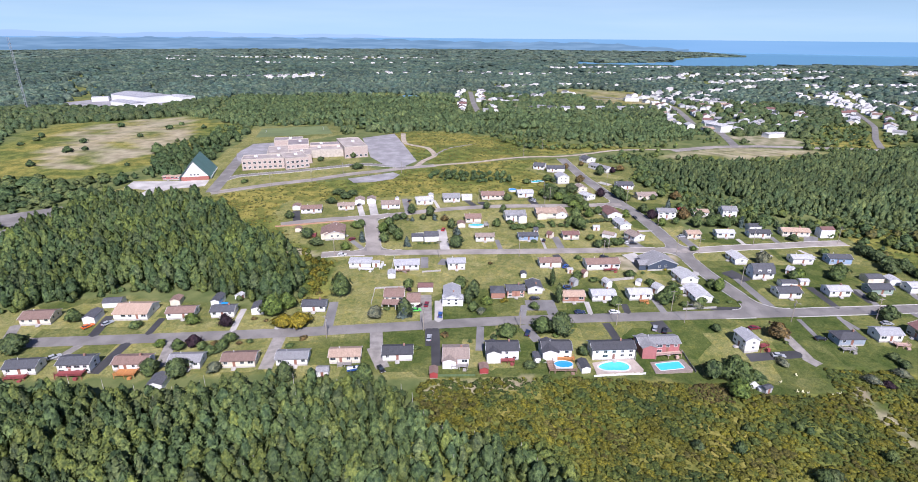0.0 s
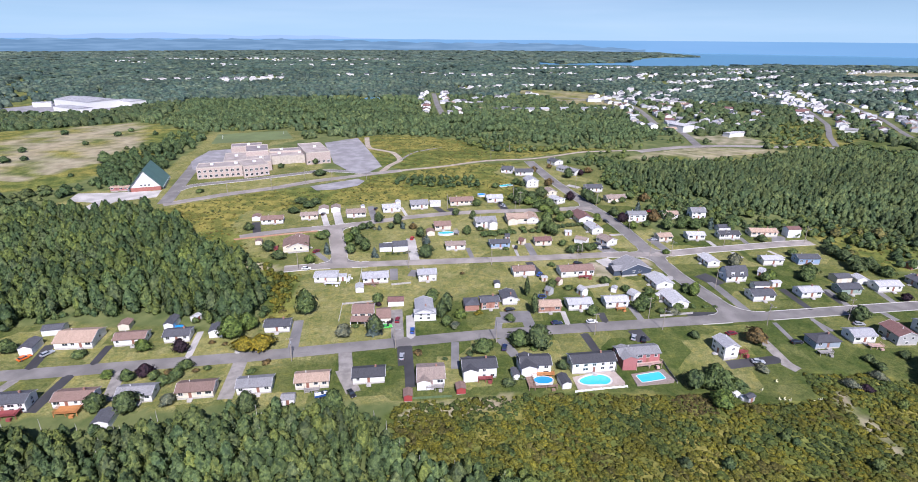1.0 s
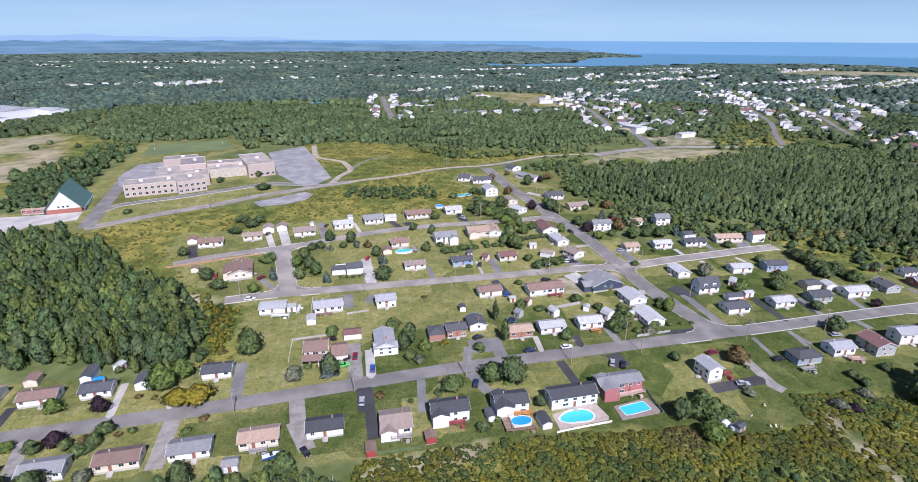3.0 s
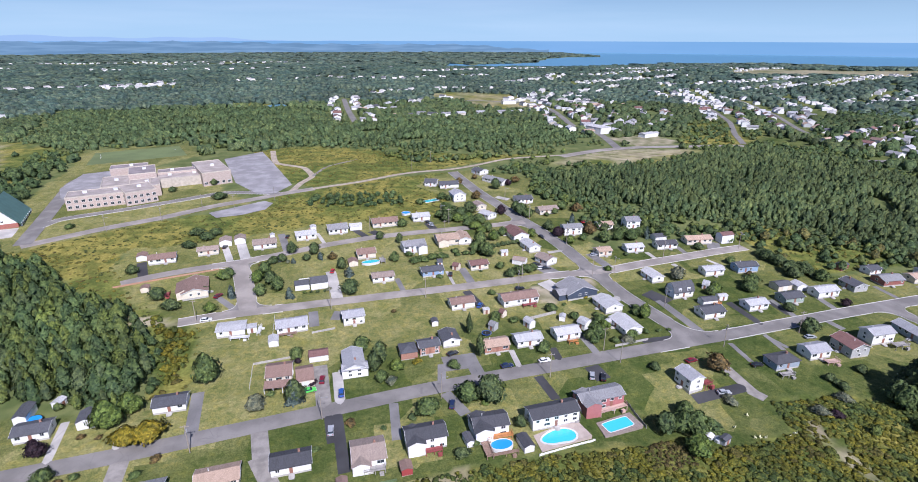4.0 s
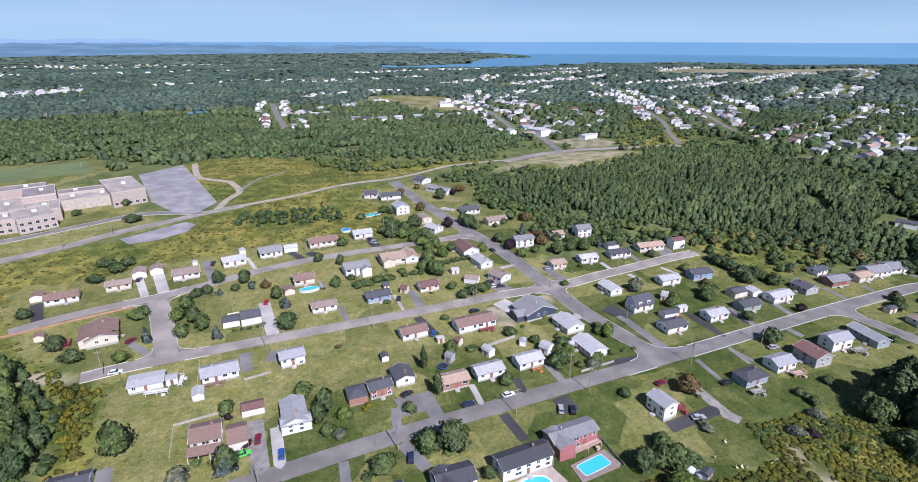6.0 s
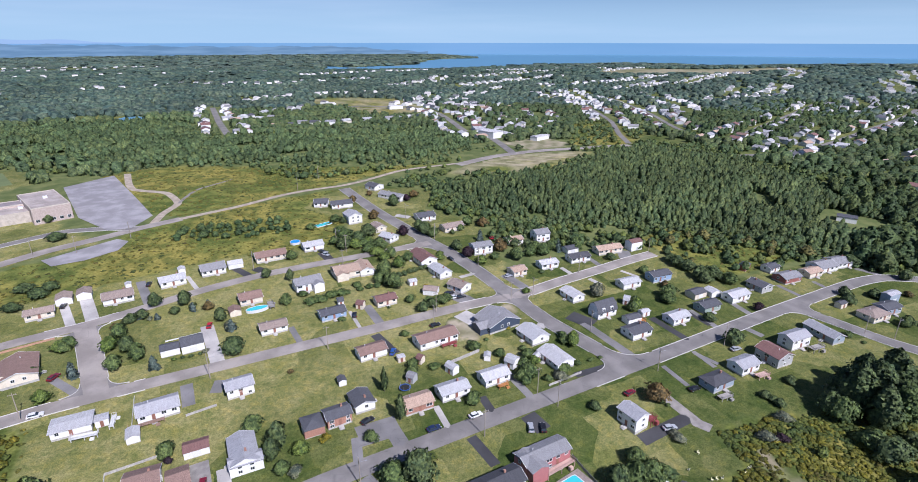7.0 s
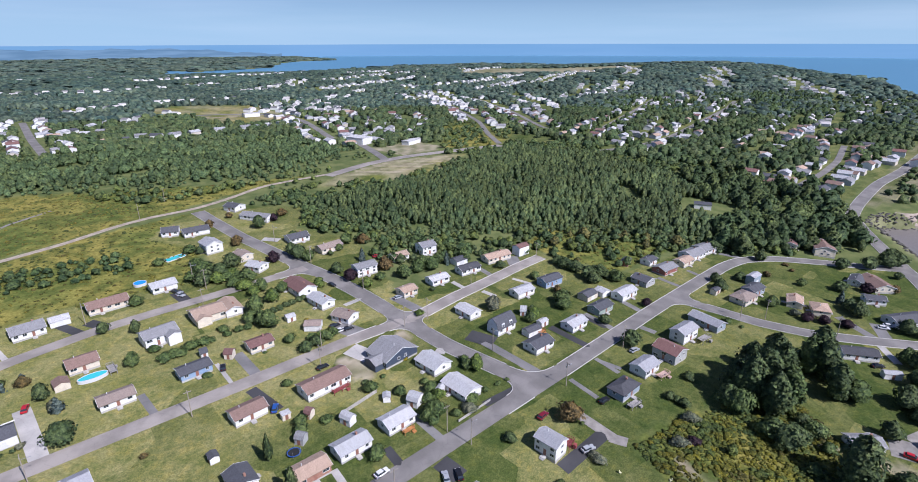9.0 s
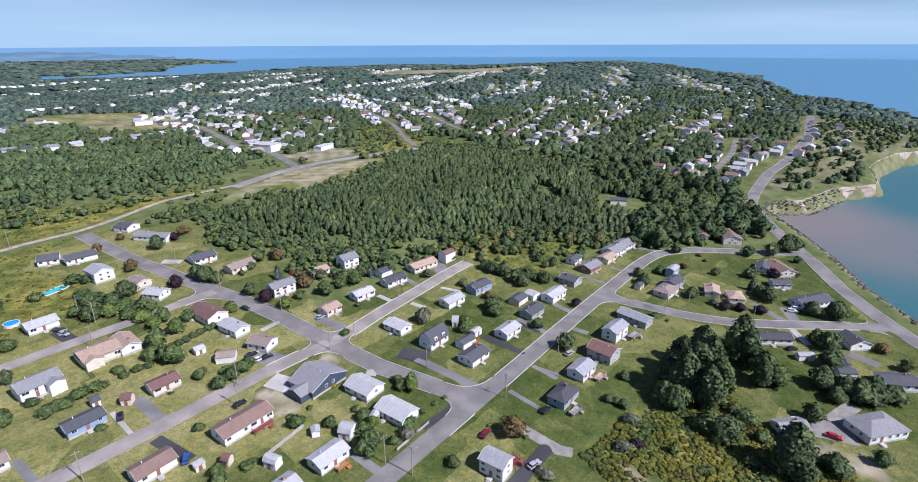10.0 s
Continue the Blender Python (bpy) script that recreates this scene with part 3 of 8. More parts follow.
ZR = np.maximum(ZR, town_mask * (0.55 + 0.4 * wobble(GX, GY, 60, 12)))
far_open = sst(0.35, 0.75, wobble(GX, GY, 420, 21)) * sst(650, 900, GY) * sst(1900, 1600, GY)
ZG = np.maximum(ZG, far_open * 0.7)
ZB = np.maximum(ZB, (land_d < 5) * (land_d > -9) * 0.22)
ny, nx = GX.shape
idx = np.arange(nx * ny).reshape(ny, nx)
quads = np.stack([idx[:-1, :-1], idx[:-1, 1:], idx[1:, 1:], idx[1:, :-1]], -1).reshape(-1, 4)
ground_me = big_mesh("ground", np.stack([GX, GY, GZ], -1).reshape(-1, 3), quads, GROUND)
za = ground_me.attributes.new("zone", "FLOAT_COLOR", "POINT")
za.data.foreach_set("color", np.stack([ZR, ZG, ZB, np.ones_like(ZR)], -1).astype(np.float32).ravel())
da = ground_me.attributes.new("dry", "FLOAT", "POINT")
da.data.foreach_set("value", ((0.62 * sst(230, 20, GX) * sst(205, 240, GY) + 0.45 * sst(90, -60, GX) * sst(240, 205, GY)) + 0.25 * wobble(GX, GY, 90, 31)).astype(np.float32).ravel())
for p in ground_me.polygons:
    p.use_smooth = True
tagged(new("ground", ground_me), "gently sloping land with mown lawns, scrub and woodland floor", "ground", kind="structure")

pond_z = gz(-85, 925) + 0.25
pond = Geo().add([(x, y, pond_z) for x, y in POND], [tuple(range(len(POND)))[::-1]]).put("water", OCEAN)
tagged(pond, "small still pond in the woods", "pond", kind="structure")
sea = Geo().add([(-6400, -6400, SEA), (6400, -6400, SEA), (6400, 6400, SEA), (-6400, 6400, SEA)], [(0, 1, 2, 3)]).put("water", OCEAN)
tagged(sea, "calm blue sea, silty and pale along the shore", "sea", kind="structure")


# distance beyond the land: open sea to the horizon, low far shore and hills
# self-lit bands; the haze of shore and hills is in their emission colour
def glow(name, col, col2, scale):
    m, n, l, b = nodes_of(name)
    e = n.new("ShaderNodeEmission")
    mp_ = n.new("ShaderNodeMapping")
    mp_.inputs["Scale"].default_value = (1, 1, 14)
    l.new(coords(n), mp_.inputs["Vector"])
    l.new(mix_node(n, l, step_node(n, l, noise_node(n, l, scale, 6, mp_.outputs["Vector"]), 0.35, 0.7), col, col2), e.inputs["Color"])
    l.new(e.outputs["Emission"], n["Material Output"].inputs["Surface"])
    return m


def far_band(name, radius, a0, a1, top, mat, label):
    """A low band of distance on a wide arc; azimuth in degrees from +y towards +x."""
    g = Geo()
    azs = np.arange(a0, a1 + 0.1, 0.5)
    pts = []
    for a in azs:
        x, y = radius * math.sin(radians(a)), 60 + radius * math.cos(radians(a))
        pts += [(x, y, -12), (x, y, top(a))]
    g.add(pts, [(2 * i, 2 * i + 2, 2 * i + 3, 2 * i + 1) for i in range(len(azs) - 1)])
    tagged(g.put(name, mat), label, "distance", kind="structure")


far_band("backdrop_sea", 4860, -75, 150, lambda a: 83.0, glow("far_sea_glow", (0.17, 0.35, 0.56), (0.2, 0.38, 0.6), 0.0006), "open blue sea reaching to the far horizon")
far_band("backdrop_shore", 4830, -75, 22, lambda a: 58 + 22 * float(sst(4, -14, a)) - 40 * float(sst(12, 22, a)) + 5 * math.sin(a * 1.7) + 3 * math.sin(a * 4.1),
         glow("far_shore_glow", (0.13, 0.24, 0.36), (0.19, 0.32, 0.46), 0.004), "hazy wooded far shore in blue distance")
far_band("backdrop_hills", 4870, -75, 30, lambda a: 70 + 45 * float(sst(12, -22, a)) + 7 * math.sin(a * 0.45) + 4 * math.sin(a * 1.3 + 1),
         glow("far_hills_glow", (0.29, 0.44, 0.64), (0.31, 0.46, 0.66), 0.001), "low pale blue hills on the horizon")


# ------------------------------------------------------------------ roads, kerbs, car parks
def ribbon(line, half, lift):
    nrm = normals(line)
    pts, faces = [], []
    k = 4
    for (x, y), (u, v) in zip(line, nrm):
        for j in range(k + 1):
            o = half * (2 * j / k - 1)
            px_, py_ = x + u * o, y + v * o
            pts.append((px_, py_, gz(px_, py_) + lift + 0.05 * (1 - (o / half) ** 2)))
    for i in range(len(line) - 1):
        for j in range(k):
            a = i * (k + 1) + j
            faces.append((a + k + 1, a + k + 2, a + 1, a))
    return pts, faces


# rounded street corners: meeting point of the kerb lines, the two ways out, and the radius
CORNERS = []


def unit(a, b):
    d = math.hypot(b[0] - a[0], b[1] - a[1])
    return (b[0] - a[0]) / d, (b[1] - a[1]) / d


def corner(centre, toward_a, half_a, toward_b, half_b, radius):
    """Between street a and street b, which leave the centre towards the two points given."""
    ua, ub = unit(centre, toward_a), unit(centre, toward_b)
    cr = ua[0] * ub[1] - ua[1] * ub[0]
    dot = ua[0] * ub[0] + ua[1] * ub[1]
    s = abs(cr)
    # along a by (half_b + half_a cos) / sin, along b likewise
    la, lb = half_b / s, half_a / s
    px_, py_ = centre[0] + ua[0] * la + ub[0] * lb, centre[1] + ua[1] * la + ub[1] * lb
    CORNERS.append((px_, py_, ua, ub, radius))


JM, JS, JU, JC, JX = (130, 205), (118.5, 269.5), (107, 342), (-45.3, 265), (-54.8, 314.5)
corner(JM, (90, 202.5), 3.35, (126, 224), 4.0, 7)
corner(JM, (170, 207.6), 3.35, (126, 224), 4.0, 11)
corner(JS, (90, 270), 3.2, (115.6, 300), 4.0, 6)
corner(JS, (90, 270), 3.2, (121, 245), 4.0, 6)
corner(JS, (147, 273.3), 3.3, (115.6, 300), 4.0, 6)
corner(JS, (147, 273.3), 3.3, (121, 245), 4.0, 6)
corner(JU, (67, 339.5), 3.1, (111.5, 326), 4.0, 7)
corner(JU, (67, 339.5), 3.1, (100.6, 375), 4.0, 7)
corner(JC, (-65, 262.6), 3.2, (-50, 292), 4.1, 6)
corner(JC, (-20, 265.2), 3.2, (-50, 292), 4.1, 6)
corner(JX, (-76, 312.6), 3.1, (-50, 292), 4.1, 5)
corner(JX, (-34, 322.7), 3.1, (-50, 292), 4.1, 5)
corner((231, 211.5), (208, 210.3), 3.35, (236, 192), 3.3, 7)
corner((231, 211.5), (260, 213), 3.35, (236, 192), 3.3, 7)
corner((289, 107), (263, 138.7), 3.3, (322, 127.8), 4.0, 5)
corner((289, 107), (263, 138.7), 3.3, (255, 64), 4.0, 5)

KERBED = ["main_road", "side_street", "cross_street", "middle_street", "connector_street", "upper_street", "bend_street", "coast_road", "school_front_drive"]
for i, (k, line) in enumerate(LINES.items()):
    ob = Geo().add(*ribbon(line, WIDE[k] / 2, 0.06 + 0.012 * i)).put("road", DIRTM if k in ("back_road", "hill_track") else ROADB if k in ("middle_street", "upper_street", "connector_street", "cross_street", "school_road", "highway") else ROADM)
    tagged(ob, "grey worn asphalt " + k.replace("_", " ") + " with patches and cracks", "road", kind="structure")
for k in KERBED:
    line, half = LINES[k], WIDE[k] / 2 + 0.12
    nrm = normals(line)
    g = Geo()
    for side in (-1, 1):
        e = line + nrm * side * half
        free = np.ones(len(e), bool)
        for other in KERBED:
            if other != k:
                free &= near_line([tuple(p) for p in LINES[other]], e[:, 0], e[:, 1]) > WIDE[other] / 2 + 0.6
        for px_, py_, ua, ub, r in CORNERS:
            free &= np.hypot(e[:, 0] - px_, e[:, 1] - py_) > r - 1.0
        if k == "main_road":
            free &= e[:, 0] > 112
        if k == "middle_street":
            free &= (e[:, 0] > 92) | (e[:, 0] < -28)
        if k == "upper_street":
            free &= (e[:, 0] > 90) | ((e[:, 0] < -40) & (e[:, 0] > -70))
        for i in range(len(e) - 1):
            if free[i] and free[i + 1]:
                (x0, y0), (x1, y1) = e[i], e[i + 1]
                (u0, v0), (u1, v1) = nrm[i] * 0.1, nrm[i + 1] * 0.1
                z0, z1 = gz(x0, y0), gz(x1, y1)
                p = [(x0 - u0, y0 - v0, z0 - 0.1), (x0 + u0, y0 + v0, z0 - 0.1), (x0 + u0, y0 + v0, z0 + 0.22), (x0 - u0, y0 - v0, z0 + 0.22),
                     (x1 - u1, y1 - v1, z1 - 0.1), (x1 + u1, y1 + v1, z1 - 0.1), (x1 + u1, y1 + v1, z1 + 0.22), (x1 - u1, y1 - v1, z1 + 0.22)]
                g.add(p, [(0, 4, 5, 1), (1, 5, 6, 2), (2, 6, 7, 3), (3, 7, 4, 0), (0, 1, 2, 3), (7, 6, 5, 4)])
    tagged(g.put("kerb", KERB), "pale concrete kerb along the " + k.replace("_", " "), "kerb", kind="structure")


for px_, py_, ua, ub, r in CORNERS:
    ta, tb = (px_ + ua[0] * r, py_ + ua[1] * r), (px_ + ub[0] * r, py_ + ub[1] * r)
    arc = [((1 - t) ** 2 * ta[0] + 2 * t * (1 - t) * px_ + t * t * tb[0], (1 - t) ** 2 * ta[1] + 2 * t * (1 - t) * py_ + t * t * tb[1]) for t in np.linspace(0, 1, 9)]
    cx, cy = px_ - (ua[0] + ub[0]) * 1.2, py_ - (ua[1] + ub[1]) * 1.2
    flip = ua[0] * ub[1] - ua[1] * ub[0] > 0
    fan = [(cx, cy)] + arc
    tri = [(0, i, i + 1) if flip else (0, i + 1, i) for i in range(1, 9)]
    o = Geo().add([(x, y, gz(x, y) + 0.115) for x, y in fan], tri).put("road", ROADM)
    tagged(o, "grey asphalt of a rounded street corner", "road", kind="structure")
    g = Geo()
    for (x0, y0), (x1, y1) in zip(arc, arc[1:]):
        g.box((x0 + x1) / 2, (y0 + y1) / 2, gz(x0, y0) + 0.06, math.hypot(x1 - x0, y1 - y0) + 0.08, 0.2, 0.34, math.degrees(math.atan2(y1 - y0, x1 - x0)))
    tagged(g.put("kerb", KERB), "pale concrete kerb round the street corner", "kerb", kind="structure")


def sheet(poly, lift, name, mat, label, category):
    """A level patch that follows the land: an outline filled with a fine grid."""
    me = bpy.data.meshes.new(name)
    bm = bmesh.new()
    bm.faces.new([bm.verts.new((x, y, 0)) for x, y in poly])
    xs, ys = [p[0] for p in poly], [p[1] for p in poly]
    for axis, vals in ((0, xs), (1, ys)):
        for c in np.arange(min(vals) + 6, max(vals), 6.0):
            co, no = ((c, 0, 0), (1, 0, 0)) if axis == 0 else ((0, c, 0), (0, 1, 0))
            bmesh.ops.bisect_plane(bm, geom=bm.verts[:] + bm.edges[:] + bm.faces[:], plane_co=co, plane_no=no)
    for v in bm.verts:
        v.co.z = gz(v.co.x, v.co.y) + lift
    bmesh.ops.recalc_face_normals(bm, faces=bm.faces[:])
    if sum(f.normal.z for f in bm.faces) < 0:
        bmesh.ops.reverse_faces(bm, faces=bm.faces[:])
    bm.to_mesh(me)
    bm.free()
    me.materials.append(mat)
    return tagged(new(name, me), label, category, kind="structure")


sheet([(-98, 545), (-69, 572), (-36, 449), (-46, 430), (-58, 430), (-77, 462)], 0.3, "pavement", LOTM, "wide pale grey school car park", "car park")
sheet([(-196, 470), (-196, 512), (-170, 520), (-158, 508), (-164, 470), (-176, 440), (-186, 446)], 0.3, "pavement", LOTM, "grey asphalt yard behind the school", "car park")
sheet([(-84, 396), (-52, 414), (-46, 408), (-50, 396), (-64, 388), (-78, 386)], 0.2, "pavement", LOTM, "grey gravelled overflow car park", "car park")
sheet([(-238, 370), (-240, 386), (-216, 387), (-186, 391), (-183, 376), (-205, 368), (-214, 347), (-220, 349), (-219, 366)], 0.06, "pavement", PAVE["conc"], "pale paved forecourt of the church", "car park")
tagged(Geo().add(*ribbon(smooth_line(DIRT), 2.4, 0.08)).put("road", DIRTM), "pale dirt track through the scrub", "track", kind="structure")
tagged(Geo().add(*ribbon(smooth_line([(-22, 470), (-10, 500), (15, 520)]), 1.2, 0.1)).put("road", PAVE["gravel"]), "narrow pale footpath in the meadow", "track", kind="structure")

DRIVE_WORDS = {"dark": "freshly sealed black asphalt driveway", "worn": "worn grey asphalt driveway", "conc": "pale concrete driveway", "gravel": "grey gravel driveway"}
drive_count = [0]


def driveway(x0, y0, x1, y1, wide, kind):
    d = Vector((x1 - x0, y1 - y0)).normalized()
    x0, y0 = x0 - d.x * 1.5, y0 - d.y * 1.5
    k = max(3, int(math.hypot(x1 - x0, y1 - y0) / 4))
    line = np.array([(x0 + (x1 - x0) * i / k, y0 + (y1 - y0) * i / k) for i in range(k + 1)])
    drive_count[0] += 1
    ob = Geo().add(*ribbon(line, wide / 2, 0.03 + 0.0012 * (drive_count[0] % 20))).put("pavement", PAVE[kind])
    tagged(ob, DRIVE_WORDS[kind] + " from the street to the house", "driveway", kind="structure")


# ------------------------------------------------------------------ houses
WIN = {}


def window_set(w, h):
    """The shared casing and pane of a window, in the plane y = 0, facing -y."""
    if (w, h) not in WIN:
        g = Geo()
        for dx in (-1, 1):
            g.box(dx * (w / 2 + 0.05), -0.05, 0, 0.12, 0.12, h + 0.22)
        for dz in (-1, 1):
            g.box(0, -0.05, dz * (h / 2 + 0.05), w, 0.12, 0.12)
        g.box(0, -0.03, 0, 0.06, 0.06, h)
        p = Geo().box(0, -0.02, 0, w, 0.04, h)
        WIN[w, h] = g.mesh("window", TRIM), p.mesh("pane", GLASS)
    return WIN[w, h]


def window(parent, x, y, z, turn, w=1.3, h=1.1):
    a, b = window_set(w, h)
    o = child("window", a, parent, pose(x, y, z, 0, 0, turn))
    child("pane", b, o)


door_mesh = Geo().box(0, -0.04, 1.02, 0.95, 0.1, 2.04).mesh("door", DOOR)
garage_mesh = Geo().box(0, -0.04, 1.05, 2.5, 0.1, 2.1).mesh("garage_door", TRIM)
step_mesh = Geo().box(0, -0.75, 0.22, 1.6, 1.5, 0.44).box(0, -1.7, 0.1, 1.4, 0.5, 0.2).mesh("steps", CONC)
house_no = [0]


def H(x, y, turn, long, wide, eave, roof, wall, kind):
    """A house, garage or shed: long side (ridge) along its own x, sizes over the eaves."""
    house_no[0] += 1
    n = house_no[0]
    rnd = random.Random(n)
    big = long * wide > 52 and long > 8.2
    name = ("bungalow" if eave < 3.5 else "house") if big else ("garage" if long * wide > 30 else "shed")
    storeys = "two-storey" if eave > 4.4 else ("split-level" if eave > 3.4 else "single-storey")
    words = f"{storeys} {WORDS_WALL[wall]} {name} with a {WORDS_ROOF[roof]}" if big else f"small {WORDS_WALL[wall]} {name} with a {WORDS_ROOF[roof]}"
    root = thing(name, x, y, gz(x, y), turn, words, "house" if big else name, "houses of the neighbourhood" if big else "sheds and garages")
    o = 0.4 if big else 0.2
    l, w = long - 2 * o, wide - 2 * o
    base = 0.55 if big else 0.12
    pitch = {"f": 0.09, "h": 0.36}.get(kind, 0.34 + 0.08 * rnd.random())
    Geo().box(0, 0, base / 2 - 0.75, l - 0.1, w - 0.1, base + 1.5).put("foundation", CONC, root)
    if kind == "m":                                    # gambrel
        rise = 0.62 * wide / 2 + (2.0 if big else 0.4)
        knee_y, knee_z = wide * 0.33, eave + rise * 0.66
        top = eave + rise
        wp = [(-w / 2, base), (w / 2, base), (w / 2, eave), (knee_y - 0.1, knee_z - 0.12), (0, top - 0.15), (-knee_y + 0.1, knee_z - 0.12), (-w / 2, eave)]
        rp = [(wide / 2, eave - 0.12), (wide / 2, eave + 0.06), (knee_y, knee_z + 0.06), (0, top + 0.06), (-knee_y, knee_z + 0.06), (-wide / 2, eave + 0.06),
              (-wide / 2, eave - 0.12), (-knee_y + 0.08, knee_z - 0.12), (0, top - 0.12), (knee_y - 0.08, knee_z - 0.12)]
        Geo().prism(wp, -l / 2, l / 2).put("wall", WALL[wall], root)
        Geo().prism(rp, -long / 2, long / 2).put("roof", ROOF[roof], root)
        if big:
            for dx in (-l * 0.22, l * 0.22):
                d = Geo().box(dx, -w * 0.36, eave + 1.0, 1.6, 1.9, 1.9).put("dormer", WALL[wall], root, "white dormer with a window")
                window(root, dx, -w * 0.36 - 0.96, eave + 1.1, 0, 1.0, 1.0)
    elif kind == "h":                                  # hipped
        top, e = eave + pitch * wide / 2, eave - 0.05
        Geo().box(0, 0, (base + eave) / 2, l, w, eave - base).put("wall", WALL[wall], root)
        r = (long - wide) / 2
        a, b = long / 2, wide / 2
        pts = [(-a, -b, e - 0.12), (a, -b, e - 0.12), (a, b, e - 0.12), (-a, b, e - 0.12), (-a, -b, e + 0.05), (a, -b, e + 0.05), (a, b, e + 0.05), (-a, b, e + 0.05), (-r, 0, top), (r, 0, top)]
        Geo().add(pts, [(3, 2, 1, 0), (0, 1, 5, 4), (1, 2, 6, 5), (2, 3, 7, 6), (3, 0, 4, 7), (4, 5, 9, 8), (6, 7, 8, 9), (5, 6, 9), (7, 4, 8)]).put("roof", ROOF[roof], root)
    else:
        rise = pitch * wide / 2
        low = eave - 0.02
        wp = [(-w / 2, base), (w / 2, base), (w / 2, low + pitch * o - 0.12), (0, eave + rise - 0.12), (-w / 2, low + pitch * o - 0.12)]
        rp = [(wide / 2, eave - 0.16), (wide / 2, eave), (0, eave + rise), (-wide / 2, eave), (-wide / 2, eave - 0.16), (0, eave + rise - 0.16)]
        Geo().prism(wp, -l / 2, l / 2).put("wall", WALL[wall], root)
        Geo().prism(rp, -long / 2, long / 2).put("roof", ROOF[roof], root)
        if big:
            for s in (-1, 1):                          # barge boards
                g = Geo()
                for q in (-1, 1):
                    p = [(q * wide / 2, eave - 0.2), (q * wide / 2, eave + 0.03), (0, eave + rise + 0.03), (0, eave + rise - 0.2)]
                    g.prism(p if q > 0 else p[::-1], s * (long / 2 + 0.02) - 0.03, s * (long / 2 + 0.02) + 0.03)
                g.put("barge_board", TRIM, root)
    if not big:
        child("door" if long * wide < 30 else "garage_door", door_mesh if long * wide < 30 else garage_mesh, root, pose(0, -w / 2, base, 0, 0, 0))
        return root
    rows = [base + 1.55] if eave < 3.6 else ([base + 0.5, eave - 0.95] if eave < 4.4 else [base + 1.3, eave - 1.05])
    k = max(3, int(l / 2.7))
    for side, face in ((-1, 0), (1, 180)):
        spot = rnd.randrange(1, k - 1)
        for i in range(k):
            wx = -l / 2 + l * (i + 0.5) / k
            for j, z in enumerate(rows):
                if i == spot and j == 0:
                    child("door", door_mesh, root, pose(wx, side * w / 2, base, 0, 0, face))
                    child("steps", step_mesh, root, pose(wx, side * w / 2, 0, 0, 0, face))
                    continue
                if rnd.random() < 0.85:
                    window(root, wx, side * w / 2, z, face, rnd.choice((1.0, 1.3, 1.3, 1.9)), 1.1 if len(rows) == 1 else 0.95)
    for side, face in ((-1, -90), (1, 90)):
        for z in rows:
            for dy in ((-1.6, 1.6) if w > 7 and rnd.random() < 0.5 else (0.4,)):
                window(root, side * l / 2, dy, z, face, 1.0, 1.0 if len(rows) == 1 else 0.9)
    if rnd.random() < 0.45 and kind != "f":
        zr = eave + pitch * wide * 0.3
        Geo().box(l * 0.22, 0.6, zr + 0.35, 0.6, 0.6, 1.7).put("chimney", BRICKC, root, "short brick chimney")
    elif kind != "m":
        Geo().tube(-l * 0.2, 0.7, eave + 0.5, eave + pitch * wide / 2 + 0.5, 0.12, 0.12).put("vent_pipe", TRIM, root)
    return root


def gable_wing(parent_house, x, y, turn, long, wide, eave, roof, wall):
    """A wing of a house: its own ridge, butted into the main roof."""
    m = parent_house.matrix_basis.inverted() @ pose(x, y, gz(x, y), 0, 0, turn)
    l, w, pitch = long - 0.4, wide - 0.8, 0.38
    rise = pitch * wide / 2
    g = Geo().prism([(-w / 2, -1), (w / 2, -1), (w / 2, eave), (0, eave + rise - 0.1), (-w / 2, eave)], -l / 2, l / 2)
    child("wing", g.mesh("wing", WALL[wall]), parent_house, m)
    g = Geo().prism([(wide / 2, eave - 0.16), (wide / 2, eave), (0, eave + rise), (-wide / 2, eave), (-wide / 2, eave - 0.16), (0, eave + rise - 0.16)], -long / 2, long / 2)
    o = child("wing_roof", g.mesh("wing_roof", ROOF[roof]), parent_house, m)
    return o


def deck(x, y, turn, long, wide, high, wood, label):
    root = thing("wooden_deck", x, y, gz(x, y), turn, label, "deck")
    k = max(4, int(wide / 0.3))
    board = Geo().box(0, 0, high - 0.03, long, wide / k - 0.03, 0.06).mesh("board", WOOD[wood])
    for i in range(k):
        child("board", board, root, pose(0, -wide / 2 + wide * (i + 0.5) / k, 0))
    for dx in (-1, 0, 1):
        for dy in (-1, 1):
            Geo().box(dx * (long / 2 - 0.1), dy * (wide / 2 - 0.1), high / 2 - 0.25, 0.16, 0.16, high + 0.5).put("post", WOOD[wood], root)
    for sx, sy, tx, ty in ((0, -wide / 2, long, 0.08), (-long / 2, 0, 0.08, wide), (long / 2, 0, 0.08, wide)):
        r = Geo().box(sx, sy, high + 0.9, tx, ty, 0.1).box(sx, sy, high + 0.15, tx, ty, 0.08)
        n = int(max(tx, ty) / 0.5)
        for i in range(n + 1):
            f = i / n - 0.5
            r.box(sx + (f * tx if tx > ty else 0), sy + (f * ty if ty > tx else 0), high + 0.5, 0.07, 0.07, 0.8)
        r.put("railing", WOOD[wood], root)
    Geo().box(long * 0.3, -wide / 2 - 0.5, high * 0.5 - 0.2, 1.2, 1.0, max(0.3, high * 0.6)).put("steps", WOOD[wood], root)
    return root


